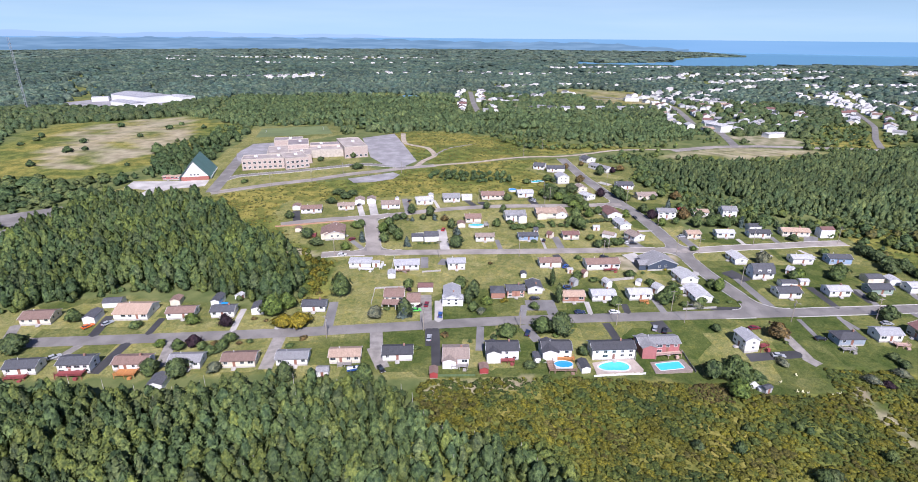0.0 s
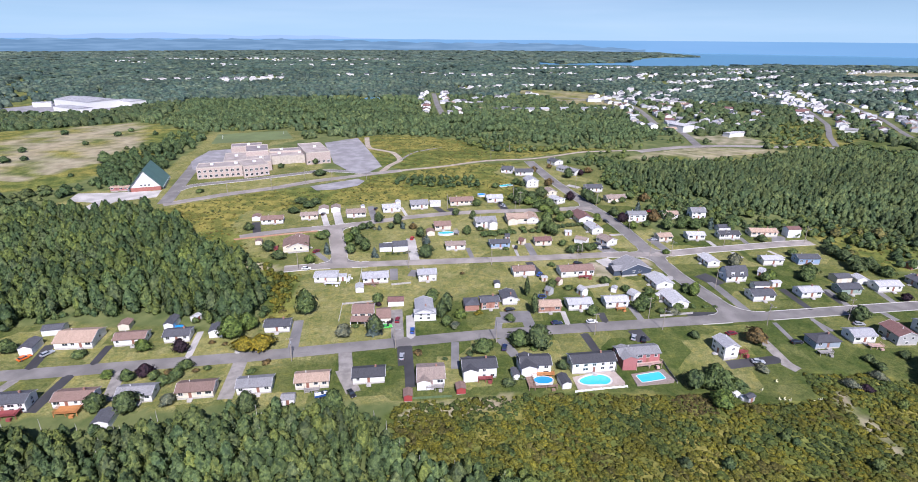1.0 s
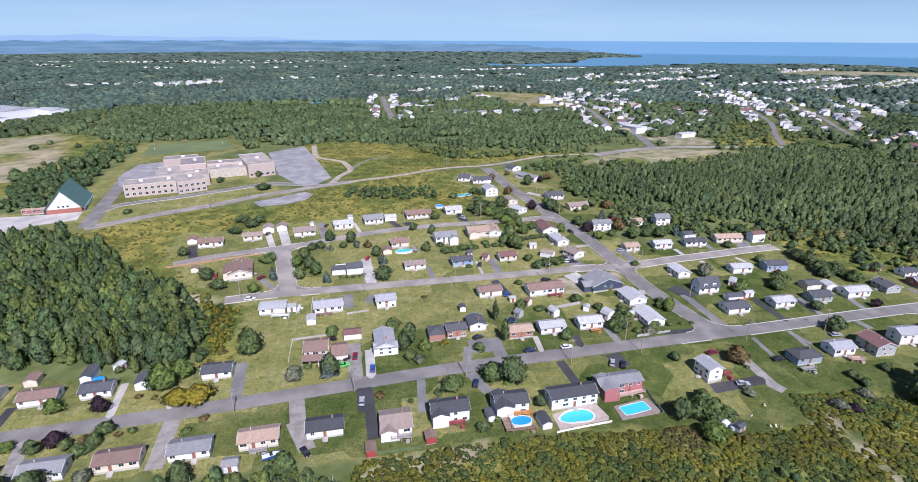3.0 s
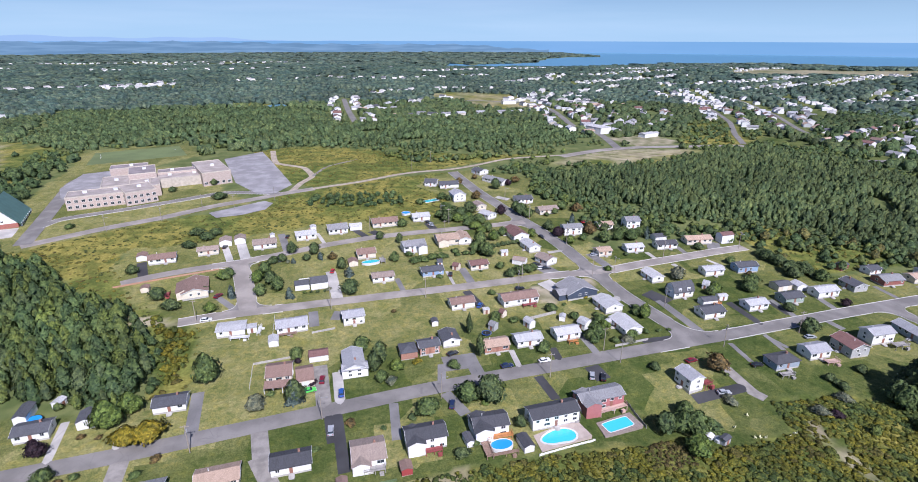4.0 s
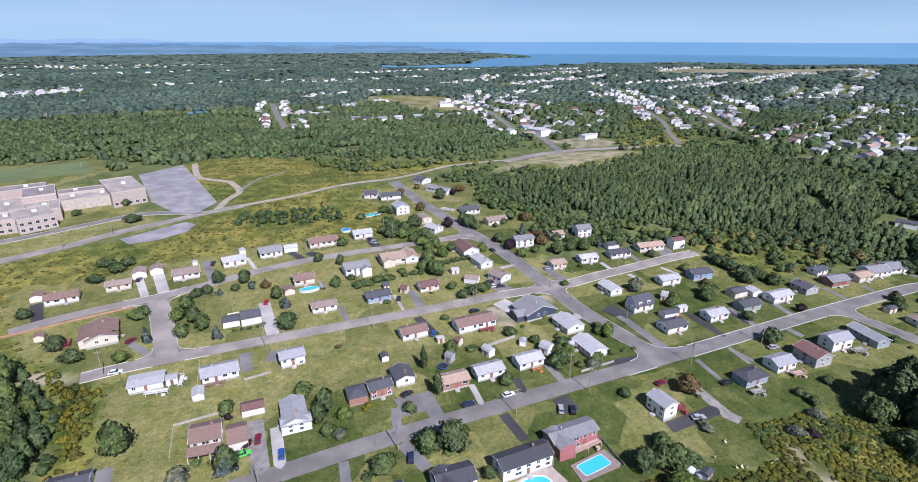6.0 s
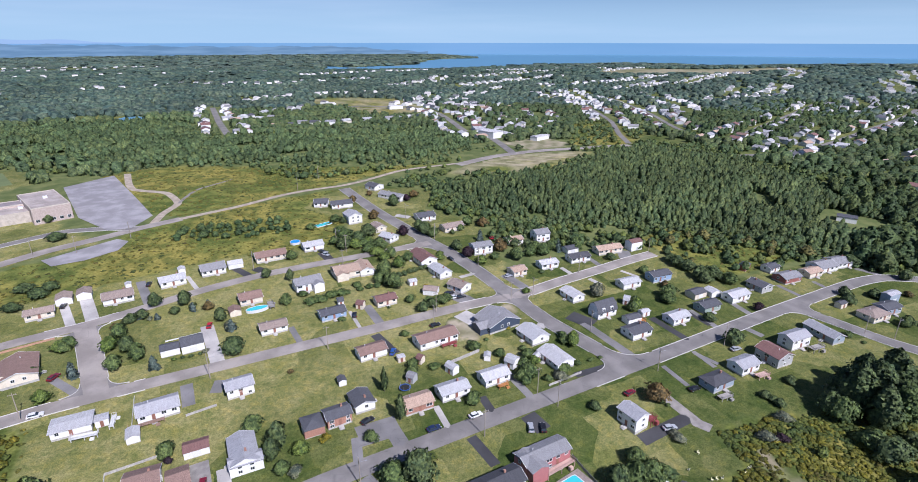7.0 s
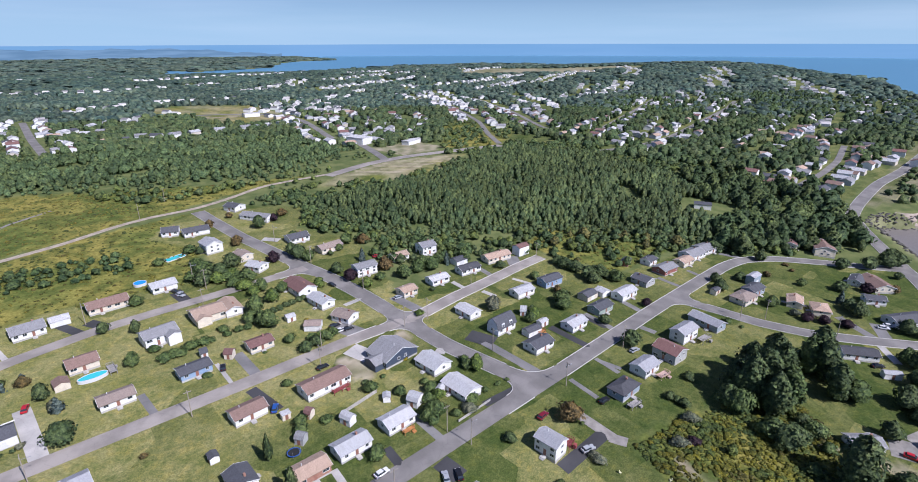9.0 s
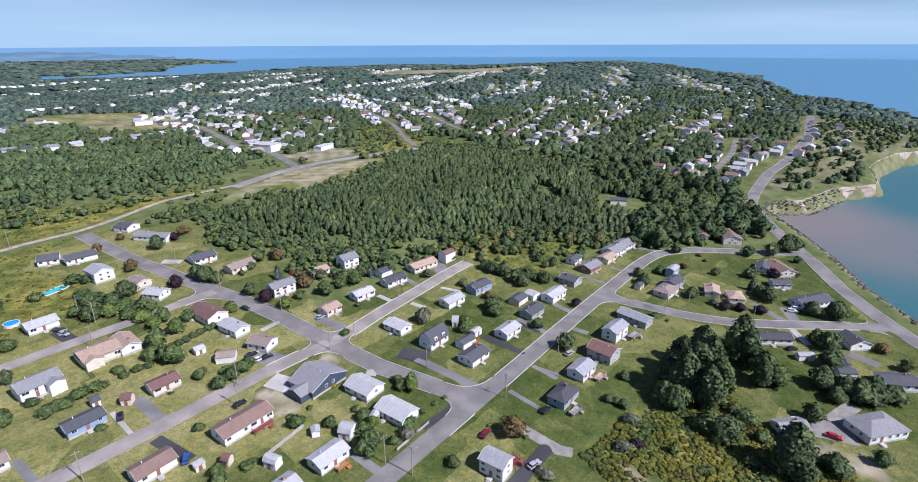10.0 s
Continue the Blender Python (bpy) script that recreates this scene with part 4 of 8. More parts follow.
# ------------------------------------------------------------------ the school and the church
SCHOOLW = plain("school_brick", (0.5, 0.41, 0.36), 0.9, 0.12, 1.0, bump=0.3)
SCHOOLR = plain("school_roof_gravel", (0.4, 0.35, 0.32), 0.95, 0.2, 0.15)
SCHOOLD = plain("school_dark_roof", (0.3, 0.26, 0.26), 0.95, 0.15, 0.15)
PALEW = plain("pale_stone_panel", (0.54, 0.48, 0.41), 0.85, 0.14, 0.5)
school = thing("school", -130, 450, gz(-130, 450), 0, "long pinkish brick school of flat-roofed blocks with strip windows", "school")


def block(px0, py0, px1, py1, depth, high, wallm, roofm, windows=0, base_h=0.0):
    """A flat-roofed block whose front runs from the first point to the second, going back by depth."""
    dx, dy = px1 - px0, py1 - py0
    length, turn = math.hypot(dx, dy), math.degrees(math.atan2(dy, dx))
    m = school.matrix_basis.inverted() @ pose(px0, py0, gz((px0 + px1) / 2, (py0 + py1) / 2), 0, 0, turn)
    w = child("wall", Geo().box(length / 2, depth / 2, high / 2 - 1, length, depth, high + 2).mesh("wall", wallm), school, m)
    r = Geo().box(length / 2, depth / 2, high + 0.12, length - 0.8, depth - 0.8, 0.2)
    child("roof", r.mesh("roof", roofm), school, m)
    p = Geo()
    for bx, by, sx, sy in ((length / 2, 0.2, length + 0.1, 0.42), (length / 2, depth - 0.2, length + 0.1, 0.42), (0.2, depth / 2, 0.42, depth - 0.9), (length - 0.2, depth / 2, 0.42, depth - 0.9)):
        p.box(bx, by, high + 0.3, sx, sy, 0.62)
    child("parapet", p.mesh("parapet", PALEW), school, m)
    rows = windows
    for j in range(rows):
        z = 2.0 + 3.6 * j
        k = int(length / 3.6)
        for i in range(k):
            a, b = window_set(1.9, 1.6)
            o = child("window", a, school, m @ pose(length * (i + 0.5) / k, 0, z))
            child("pane", b, o)
    for i in range(max(1, int(length / 14))):
        u = Geo().box(length * (i + 0.5) / max(1, int(length / 14)) + 1.5, depth * 0.55, high + 0.9, 2.4, 1.8, 1.4)
        child("roof_unit", u.mesh("roof_unit", LINER), school, m)


block(-171, 417, -137.5, 425.5, 17, 8, SCHOOLW, SCHOOLR, 2)
block(-137.5, 420, -121, 428.5, 24, 8.3, SCHOOLW, SCHOOLR, 2)
block(-159, 441, -130, 449, 32, 7.2, PALEW, SCHOOLR, 0)
block(-166, 482, -142, 488, 14, 9.5, SCHOOLW, SCHOOLD, 0)
block(-140, 436, -122, 441, 24, 7.4, SCHOOLW, SCHOOLR, 0)
block(-147, 460, -130, 465, 28, 10.2, SCHOOLW, SCHOOLD, 0)
block(-130, 458, -98, 466, 20, 6.2, PALEW, SCHOOLR, 0)
block(-132, 474, -100, 482, 12, 7.0, SCHOOLW, SCHOOLD, 0)
block(-98, 457, -79.5, 464, 44, 9.4, SCHOOLW, SCHOOLR, 1)
sheet(WORKS_YARD, 0.3, "pavement", LOTM, "pale paved yard round the industrial plant", "yard")
sheet(WEST_ROAD, 0.25, "pavement", ROADM, "grey road and turning place west of the wood", "road")
sheet([(-206, 545), (-218, 600), (-152, 622), (-134, 572)], 0.02, "sports_field", plain("mown_field", (0.15, 0.195, 0.075), 0.95, 0.15, 0.05), "mown green sports field behind the school", "field")
for gxp, gyp in ((-205, 575), (-150, 598)):
    g = thing("goal", gxp, gyp, gz(gxp, gyp), 15, "white football goal on the mown field", "goal", "football goals")
    for s in (-1, 1):
        Geo().box(0, s * 3.6, 1.2, 0.12, 0.12, 2.4).put("post", TRIM, g)
    Geo().box(0, 0, 2.4, 0.12, 7.3, 0.12).put("crossbar", TRIM, g)

church = thing("church", -200, 405, gz(-200, 405), -75, "white church with a steep green A-frame roof", "church")
GREENR = plain("green_metal_roof", (0.1, 0.19, 0.15), 0.5, 0.12, 0.3)
REDB = plain("red_brick_base", (0.36, 0.14, 0.11), 0.9, 0.2, 3.0)
hw, hl, ht = 10.5, 17.0, 14.5
Geo().prism([(-hw + 0.6, 2.2), (hw - 0.6, 2.2), (0, ht - 0.6)], -hl + 1.5, hl - 1.5).put("gable_wall", WALL["white"], church)
Geo().prism([(-hw + 1, -1), (hw - 1, -1), (hw - 1, 2.2), (-hw + 1, 2.2)], -hl + 1.4, hl - 1.4).put("base_wall", REDB, church)
for s in (-1, 1):
    p = [(s * (hw + 0.4), 1.4), (s * (hw + 0.7), 1.6), (0, ht + 0.25), (0, ht - 0.2)]
    Geo().prism(p if s > 0 else p[::-1], -hl, hl).put("roof_slope", GREENR, church, "steep green metal roof slope")
    for i in range(7):
        Geo().box(-hl + 2.5 + i * 4.9, s * (hw + 0.4), 1.0, 0.4, 0.9, 2.2).put("buttress", TRIM, church)
for dy in (-2.4, 0, 2.4):
    window(church, hl - 1.4, dy, 3.6, 90, 1.3, 1.1)
annex = H(-213, 393, 5, 15, 7, 2.7, "tan", "redw", "f")

# ------------------------------------------------------------------ streets of distant houses
FAR_ROWS, ROW_PLAN = [], []


def far_row(pts, gap, sides=(-1, 1), off=15):
    """Plans a row of distant houses along a street."""
    FAR_ROWS.append(pts)
    ROW_PLAN.append((pts, gap, sides, off))


far_row([(19, 1030), (21, 850), (25, 740)], 15)
far_row([(48, 772), (114, 782), (140, 768), (183, 775), (241, 772), (290, 781)], 14, (1,), 2)
far_row([(285, 600), (279, 648), (300, 740), (315, 817), (309, 888)], 17)
far_row([(330, 640), (345, 720), (372, 800), (390, 900)], 18)
far_row([(346, 936), (400, 880), (449, 835)], 18)
far_row([(72, 1090), (138, 1150), (230, 1156), (336, 1141)], 20)
far_row([(297, 940), (369, 996), (420, 1080)], 18)
far_row([(501, 418), (573, 422), (704, 455), (891, 506), (1000, 545)], 15)
far_row([(472, 290), (474, 262)], 16)
far_row([(472, 252), (546, 255), (612, 264), (700, 285)], 18)
far_row([(500, 228), (560, 232), (640, 230), (700, 234)], 13, (1,), 3)
far_row([(640, 195), (720, 200), (800, 205), (880, 225)], 30, (1, -1), 12)
far_row([(624, 1008), (579, 829), (491, 648), (440, 570)], 16)
far_row([(710, 1042), (600, 840), (510, 682)], 18)
far_row([(687, 883), (594, 685), (520, 560)], 16)
far_row([(801, 897), (694, 718), (610, 624)], 17)
far_row([(494, 484), (548, 498), (681, 552), (822, 612), (930, 660)], 16)
far_row([(529, 436), (687, 492)], 20, (1,), 8)
far_row([(807, 757), (956, 849), (1100, 930)], 22)
far_row([(1071, 1071), (1321, 1225), (1586, 1322)], 28)
far_row([(734, 1177), (949, 1194), (1240, 1330)], 26)
far_row([(905, 1760), (1176, 1859), (1289, 1824), (1500, 1900)], 26)
far_row([(700, 1500), (900, 1600), (1100, 1700)], 34)
far_row([(1700, 900), (1900, 1000), (2150, 1150)], 26)
far_row([(1300, 560), (1500, 620), (1750, 760)], 28)
far_row([(1100, 420), (1250, 470), (1400, 560)], 26)
far_row([(-616, 1318), (-570, 1359), (-412, 1374), (-371, 1502)], 30)
far_row([(-1579, 2618), (-1219, 2688), (-715, 2785), (-300, 2900)], 46)
far_row([(-1331, 2636), (-1214, 2566)], 40)
far_row([(-1137, 2846), (-1012, 2764)], 34)
far_row([(-950, 3196), (-699, 2851)], 55)
far_row([(-724, 2065), (-654, 1987)], 34)
far_row([(-428, 1307), (-353, 1418)], 18)
far_row([(-560, 2276), (-430, 2349)], 40)
far_row([(-1900, 2900), (-1500, 3050), (-1100, 3000), (-600, 3080), (-150, 3000)], 34)
far_row([(-900, 2450), (-500, 2520), (-100, 2480), (250, 2400)], 38)
far_row([(-250, 1500), (-60, 1560), (160, 1500), (420, 1560)], 32)
far_row([(420, 1300), (560, 1420), (640, 1560)], 24)
far_row([(300, 1800), (600, 1900), (900, 2000), (1150, 2150)], 24)
far_row([(500, 2230), (760, 2240), (1000, 2300)], 26)
far_row([(-1240, 2379), (-1000, 2109)], 50)
far_row([(-500, 2000), (-200, 2050), (100, 2100), (420, 2060)], 60)
far_row([(60, 860), (120, 930), (200, 1000)], 20)
far_row([(355, 640), (420, 700), (450, 760)], 18)
far_row([(400, 950), (500, 1060), (620, 1150)], 22)
far_row([(560, 330), (660, 345), (780, 370), (900, 400)], 17)
far_row([(700, 330), (850, 340), (1000, 380)], 18)
far_row([(1000, 330), (1100, 360), (1250, 400)], 20)
far_row([(820, 560), (960, 600), (1100, 690)], 20)
far_row([(900, 780), (1050, 820), (1250, 950)], 22)
far_row([(760, 1000), (900, 1050), (1050, 1130)], 22)
far_row([(560, 1250), (750, 1340), (960, 1450)], 26)
far_row([(1250, 700), (1450, 800), (1650, 940)], 26)
far_row([(1500, 1100), (1750, 1250), (1950, 1450)], 28)
far_row([(1250, 1600), (1500, 1750), (1750, 1850)], 30)

far_rng = random.Random(99)
far_all = []


for pts, gap, sides, off in ROW_PLAN:
    line = smooth_line(pts, gap)
    nrm = normals(line)
    for (x, y), (u, v) in zip(line, nrm):
        for s in sides:
            if far_rng.random() < 0.82:
                o = off + far_rng.uniform(-5, 9)
                sl = far_rng.uniform(-4, 4)
                far_all.append((x + u * s * o + v * sl, y + v * s * o - u * sl, math.degrees(math.atan2(-u, v)) + far_rng.choice((0, 0, 90)) + far_rng.uniform(-6, 6)))
far_all = [f for f in far_all if bool(inside(COAST, f[0], f[1])) and not bool(inside(WOOD_E, f[0], f[1])) and not bool(inside(GOLD[6], f[0], f[1]))]
far_all.sort(key=lambda f: math.hypot(f[0], f[1] - 60))


def clear_of_houses(x, y, gap):
    """Which points stand at least gap metres from every distant house."""
    spot = np.array([f[:2] for f in far_all])
    away = np.hypot(spot[:, 0], spot[:, 1] - 60)
    far_off = spot[away > 1300]
    reach = (away[away > 1300] / 1300 - 0.6)[:, None] * 26
    spot = np.vstack([spot] + [far_off - (far_off - (0, 60)) / np.linalg.norm(far_off - (0, 60), axis=1)[:, None] * reach * k for k in (1, 2, 3)])
    best = np.full(len(x), 1e9)
    for i in range(0, len(spot), 40):
        best = np.minimum(best, np.hypot(x[:, None] - spot[i:i + 40, 0], y[:, None] - spot[i:i + 40, 1]).min(axis=1))
    return best > gap


# ------------------------------------------------------------------ vegetation
ROUND, OVAL, SPIRE, TIERED, DOME = ((0.35, 0.82, 1.0, 0.93, 0.66, 0.3), (0.5, 0.85, 0.95, 0.8, 0.52, 0.2), (0.8, 0.95, 0.75, 0.48, 0.2),
                                    (1.0, 0.6, 0.78, 0.45, 0.55, 0.28, 0.32, 0.1), (1.0, 0.95, 0.62))


def leaf_crown(seed, profile, z0, z1, k, count, size, flat=0.7):
    """Unit crown: a lumpy leaf mass of k sides after the profile, its skin broken up by small bent leaf clumps. Points (n, 4, 3)."""
    rng = np.random.RandomState(seed)
    p1, p2, p3 = rng.uniform(0, 6.28, 3)
    rows = len(profile)

    def skin(f, a):
        r = np.interp(f, np.linspace(0, 1, rows), profile)
        return r * (1 + 0.2 * np.sin(2 * a + p1 + 4 * f) + 0.16 * np.sin(3 * a + p2 - 6 * f) + 0.08 * np.sin(5 * a + p3 + 9 * f))

    a = 6.2832 * (np.arange(k)[None, :] + 0.5 * (np.arange(rows) % 2)[:, None]) / k
    f = np.linspace(0, 1, rows)[:, None] + 0 * a
    r = skin(f, a) * rng.uniform(0.84, 1.08, a.shape) * 0.9
    z = z0 + (z1 - z0) * f + rng.uniform(-0.05, 0.05, a.shape) * (z1 - z0)
    v = np.stack([r * np.cos(a), r * np.sin(a), z], -1)
    n = np.roll(v, -1, axis=1)
    walls = np.stack([v[:-1], n[:-1], n[1:], v[1:]], 2).reshape(-1, 4, 3)
    tip = np.tile((v[-1, :, 0].mean(), v[-1, :, 1].mean(), z1 + 0.1 * (z1 - z0)), (k, 1))
    cap = np.stack([v[-1], n[-1], tip, tip], 1)
    body = np.concatenate([walls, cap])
    if not count:
        return body
    f = rng.uniform(0, 1.06, count) ** 0.9
    a = rng.uniform(0, 6.28, count)
    r = skin(np.minimum(f, 1), a) * rng.uniform(0.86, 1.14, count) * np.where(f > 1, rng.uniform(0, 1, count), 1)
    pos = np.c_[r * np.cos(a), r * np.sin(a), z0 + (z1 - z0) * f]
    nrm = np.c_[np.cos(a), np.sin(a), 0.2 + 1.2 * f] + rng.normal(size=(count, 3)) * 0.45
    nrm /= np.linalg.norm(nrm, axis=1)[:, None]
    u = np.cross(nrm, rng.normal(size=(count, 3)))
    u /= np.linalg.norm(u, axis=1)[:, None] + 1e-9
    w = np.cross(nrm, u)
    s = size * rng.uniform(0.6, 1.35, count)[:, None]
    bend, e = nrm * s * 0.3, np.array((1, 1, flat))
    cards = np.stack([pos + (-u * s - bend) * e, pos + (-w * s * 0.8 + bend * 0.4) * e, pos + (u * s - bend) * e, pos + (w * s * 0.8 + bend * 0.4) * e], 1)
    return np.concatenate([body, cards])


def puff(q, seed, flat=1.0):
    """Rounded shading for a unit crown: it looks outwards and up, each clump a little apart from its neighbours."""
    rng = np.random.RandomState(seed)
    d = np.stack([q[..., 0] * flat, q[..., 1] * flat, 0.42 + 1.3 * (q[..., 2] - 0.45)], -1)
    d /= np.linalg.norm(d, axis=2)[..., None] + 1e-9
    d = d + rng.normal(size=(len(q), 1, 3)) * 0.2
    d /= np.linalg.norm(d, axis=2)[..., None]
    return d.reshape(-1, 3)


def crown_mesh(name, q, mat, tint=(1, 1, 1)):
    co = q.reshape(-1, 3)
    return big_mesh(name, co, np.arange(len(co)).reshape(-1, 4), mat, np.tile(tint, (len(co), 1)), puff(q, 3, 0.6))


def blob(seed, rad, mid, high):
    """A rough dark heart for a crown, so that no sky shows straight through."""
    rng = np.random.RandomState(seed)
    g, k, rings = Geo(), 7, 4
    pts = [(0, 0, mid - high)]
    for j in range(1, rings):
        f = math.pi * j / rings
        for i in range(k):
            a = 6.2832 * (i + 0.5 * (j % 2)) / k
            s = rng.uniform(0.8, 1.12)
            pts.append((rad * s * math.sin(f) * math.cos(a), rad * s * math.sin(f) * math.sin(a), mid - high * math.cos(f) * s))
    pts.append((0, 0, mid + high))
    faces = [(0, 1 + (i + 1) % k, 1 + i) for i in range(k)]
    for j in range(rings - 2):
        b = 1 + j * k
        faces += [(b + i, b + (i + 1) % k, b + k + (i + 1) % k, b + k + i) for i in range(k)]
    b = 1 + (rings - 2) * k
    faces += [(b + i, b + (i + 1) % k, len(pts) - 1) for i in range(k)]
    return g.add(pts, faces)


TALL_CROWN = {}
TREE_WORDS = {"dark": ("dark green broad-leaved tree with a full crown", "tree"), "mid": ("leafy mid-green garden tree with rounded crown", "tree"),
              "bright": ("bright yellow-green broad-leaved garden tree", "tree"), "yellow": ("large rounded golden-yellow shrub by the lawn", "shrub"),
              "orange": ("russet-tinged tree turning to autumn colour", "tree"), "purple": ("dark purple-leaved ornamental tree", "tree"),
              "blue": ("blue-grey conical spruce in a garden", "tree"), "pale": ("pale dusty-flowered shrub on a lawn", "shrub"), "spruce": ("tall dark green spruce tree", "tree")}
CROWN = {}
for ki, kind in enumerate(LEAF):
    CROWN[kind] = []
    for v in range(3):
        conical = kind in ("blue", "spruce")
        q = leaf_crown(40 + v, TIERED, 0.04, 0.95, 9, 300, 0.15, 0.5) if conical else leaf_crown(10 * ki + v, ROUND if v else OVAL, 0.12, 0.94, 9, 420, 0.115, 0.55)
        CROWN[kind].append(crown_mesh("crown", q, LEAF[kind]))


def trunk_geo():
    g = Geo().tube(0, 0, -0.06, 0.5, 0.07, 0.035, 7)
    for a in (0.3, 2.2, 4.3):
        c, s = math.cos(a), math.sin(a)
        g.add([(0.03 * s, -0.03 * c, 0.26), (-0.03 * s, 0.03 * c, 0.26), (0.0, 0.0, 0.32), (0.45 * c + 0.01, 0.45 * s, 0.62), (0.45 * c - 0.01, 0.45 * s, 0.62), (0.45 * c, 0.45 * s, 0.64)],
              [(0, 1, 4, 3), (1, 2, 5, 4), (2, 0, 3, 5)])
    return g


TRUNK = trunk_geo().mesh("trunk", BARK)
tree_no = [0]


def tree(x, y, high, rad, kind):
    tree_no[0] += 1
    rnd = random.Random(tree_no[0] * 7)
    label, cat = TREE_WORDS[kind]
    if high <= 3.6 and cat == "tree":
        label, cat = {"purple": "low purple-leaved shrub on a lawn", "dark": "clipped dark green bush"}.get(kind, "rounded green garden bush"), "shrub"
    root = thing("tree" if cat == "tree" else "shrub", x, y, gz(x, y), rnd.uniform(0, 360), label, cat, "garden trees and shrubs")
    tall = high >= 13
    wide = rad * (0.74 if tall else 0.84)
    root.scale = (wide, wide * rnd.uniform(0.85, 1.1), high)
    child("trunk", TRUNK, root)
    if tall and kind not in TALL_CROWN:
        TALL_CROWN[kind] = [crown_mesh("crown", leaf_crown(700 + v, (0.45, 0.8, 1.0, 0.85, 0.95, 0.7, 0.6, 0.25), 0.05, 0.93, 11, 620, 0.15, 0.24), LEAF[kind]) for v in range(3)]
    child("crown", (TALL_CROWN if tall else CROWN)[kind][rnd.randrange(3)], root)


PAVED = [[(-100, 545), (-69, 574), (-34, 449), (-44, 428), (-60, 428), (-79, 462)], [(-86, 397), (-52, 417), (-44, 408), (-48, 394), (-64, 386), (-80, 384)],
         [(-240, 366), (-242, 388), (-184, 393), (-181, 374), (-205, 366), (-214, 345), (-222, 347)]]


def scatter(poly, gap, seed, keep=1.0, avoid=()):
    """Points on a jittered grid inside an outline."""
    rng = np.random.RandomState(seed)
    p = np.array(poly)
    xs, ys = np.arange(p[:, 0].min(), p[:, 0].max(), gap), np.arange(p[:, 1].min(), p[:, 1].max(), gap)
    X, Y = [a.ravel() for a in np.meshgrid(xs, ys)]
    X, Y = X + rng.uniform(-0.48, 0.48, len(X)) * gap, Y + rng.uniform(-0.48, 0.48, len(Y)) * gap
    ok = inside(poly, X, Y) & (rng.uniform(size=len(X)) < keep)
    for a in list(avoid) + PAVED + [WEST_ROAD]:
        ok &= ~inside(a, X, Y)
    ok &= near_line(DIRT, X, Y) > 4.0
    for k, line in LINES.items():
        ok &= near_line([tuple(q) for q in line[::3]] + [tuple(line[-1])], X, Y) > WIDE[k] / 2 + 3.0
    return np.c_[X[ok], Y[ok]]


def grow(name, pts, protos, high, slim, mat, label, category, seed, hues, size_noise=40.0, edge=None, reach=16.0, patch=0.0, soft=1.0):
    """Woodland as one mesh: prototypes copied to the points, each with its own size, turn and hue."""
    rng = np.random.RandomState(seed)
    hs = rng.uniform(*high, len(pts)) * (1 + 0.22 * wobble(pts[:, 0], pts[:, 1], size_noise, seed))
    if edge is not None:
        # lower, bushier growth towards the wood's edge
        far_in = near_line(edge + edge[:1], pts[:, 0], pts[:, 1]) + 5 * wobble(pts[:, 0], pts[:, 1], 20, seed + 3)
        hs = hs * (0.3 + 0.7 * sst(0, reach, far_in))
    rs = hs * rng.uniform(*slim, len(pts))
    if edge is not None:
        rs = np.maximum(rs, 1.7)
    turn = rng.uniform(0, 6.28, len(pts))
    which = rng.randint(0, len(protos), len(pts))
    z = lay(pts[:, 0], pts[:, 1])
    sort = rng.randint(0, len(hues), len(pts))
    if patch:
        # plants of one sort stand together
        level = 0.5 + 0.42 * wobble(pts[:, 0], pts[:, 1], patch, seed + 5) + 0.25 * wobble(pts[:, 0], pts[:, 1], patch * 0.3, seed + 6) + rng.normal(size=len(pts)) * 0.08
        sort = np.clip(level * len(hues), 0, len(hues) - 1).astype(int)
    hue = np.array(hues)[sort] * rng.uniform(0.86, 1.16, (len(pts), 1))
    hue = hue * (1 + 0.22 * wobble(pts[:, 0], pts[:, 1], size_noise * 1.4, seed + 1))[:, None]
    co, tint, nor = [], [], []
    for w, q in enumerate(protos):
        sel = np.where(which == w)[0]
        v = q.reshape(-1, 3)
        c, s = np.cos(turn[sel])[:, None], np.sin(turn[sel])[:, None]
        X = (v[:, 0] * c - v[:, 1] * s) * rs[sel][:, None] + pts[sel, 0][:, None]
        Y = (v[:, 0] * s + v[:, 1] * c) * rs[sel][:, None] + pts[sel, 1][:, None]
        Z = v[:, 2] * hs[sel][:, None] + z[sel][:, None]
        co.append(np.stack([X, Y, Z], -1).reshape(-1, 3))
        tint.append(np.repeat(hue[sel], len(v), axis=0))
        d = puff(q, seed + w, soft)
        nor.append(np.stack([d[:, 0] * c - d[:, 1] * s, d[:, 0] * s + d[:, 1] * c, np.tile(d[:, 2], (len(sel), 1))], -1).reshape(-1, 3))
    co, tint, nor = np.concatenate(co), np.concatenate(tint), np.concatenate(nor)
    ob = new(name, big_mesh(name, co, np.arange(len(co)).reshape(-1, 4), mat, tint, nor))
    tagged(ob, label, category, kind="stuff")
    return hs


def stems(name, pts, high, mat, label):
    g = Geo()
    rng = random.Random(5)
    for x, y in pts:
        z = gz(x, y)
        g.tube(x + rng.uniform(-0.3, 0.3), y, z - 0.3, z + high * rng.uniform(0.5, 0.85), 0.14, 0.05, 4)
    tagged(g.put(name, mat), label, "trees", kind="stuff")


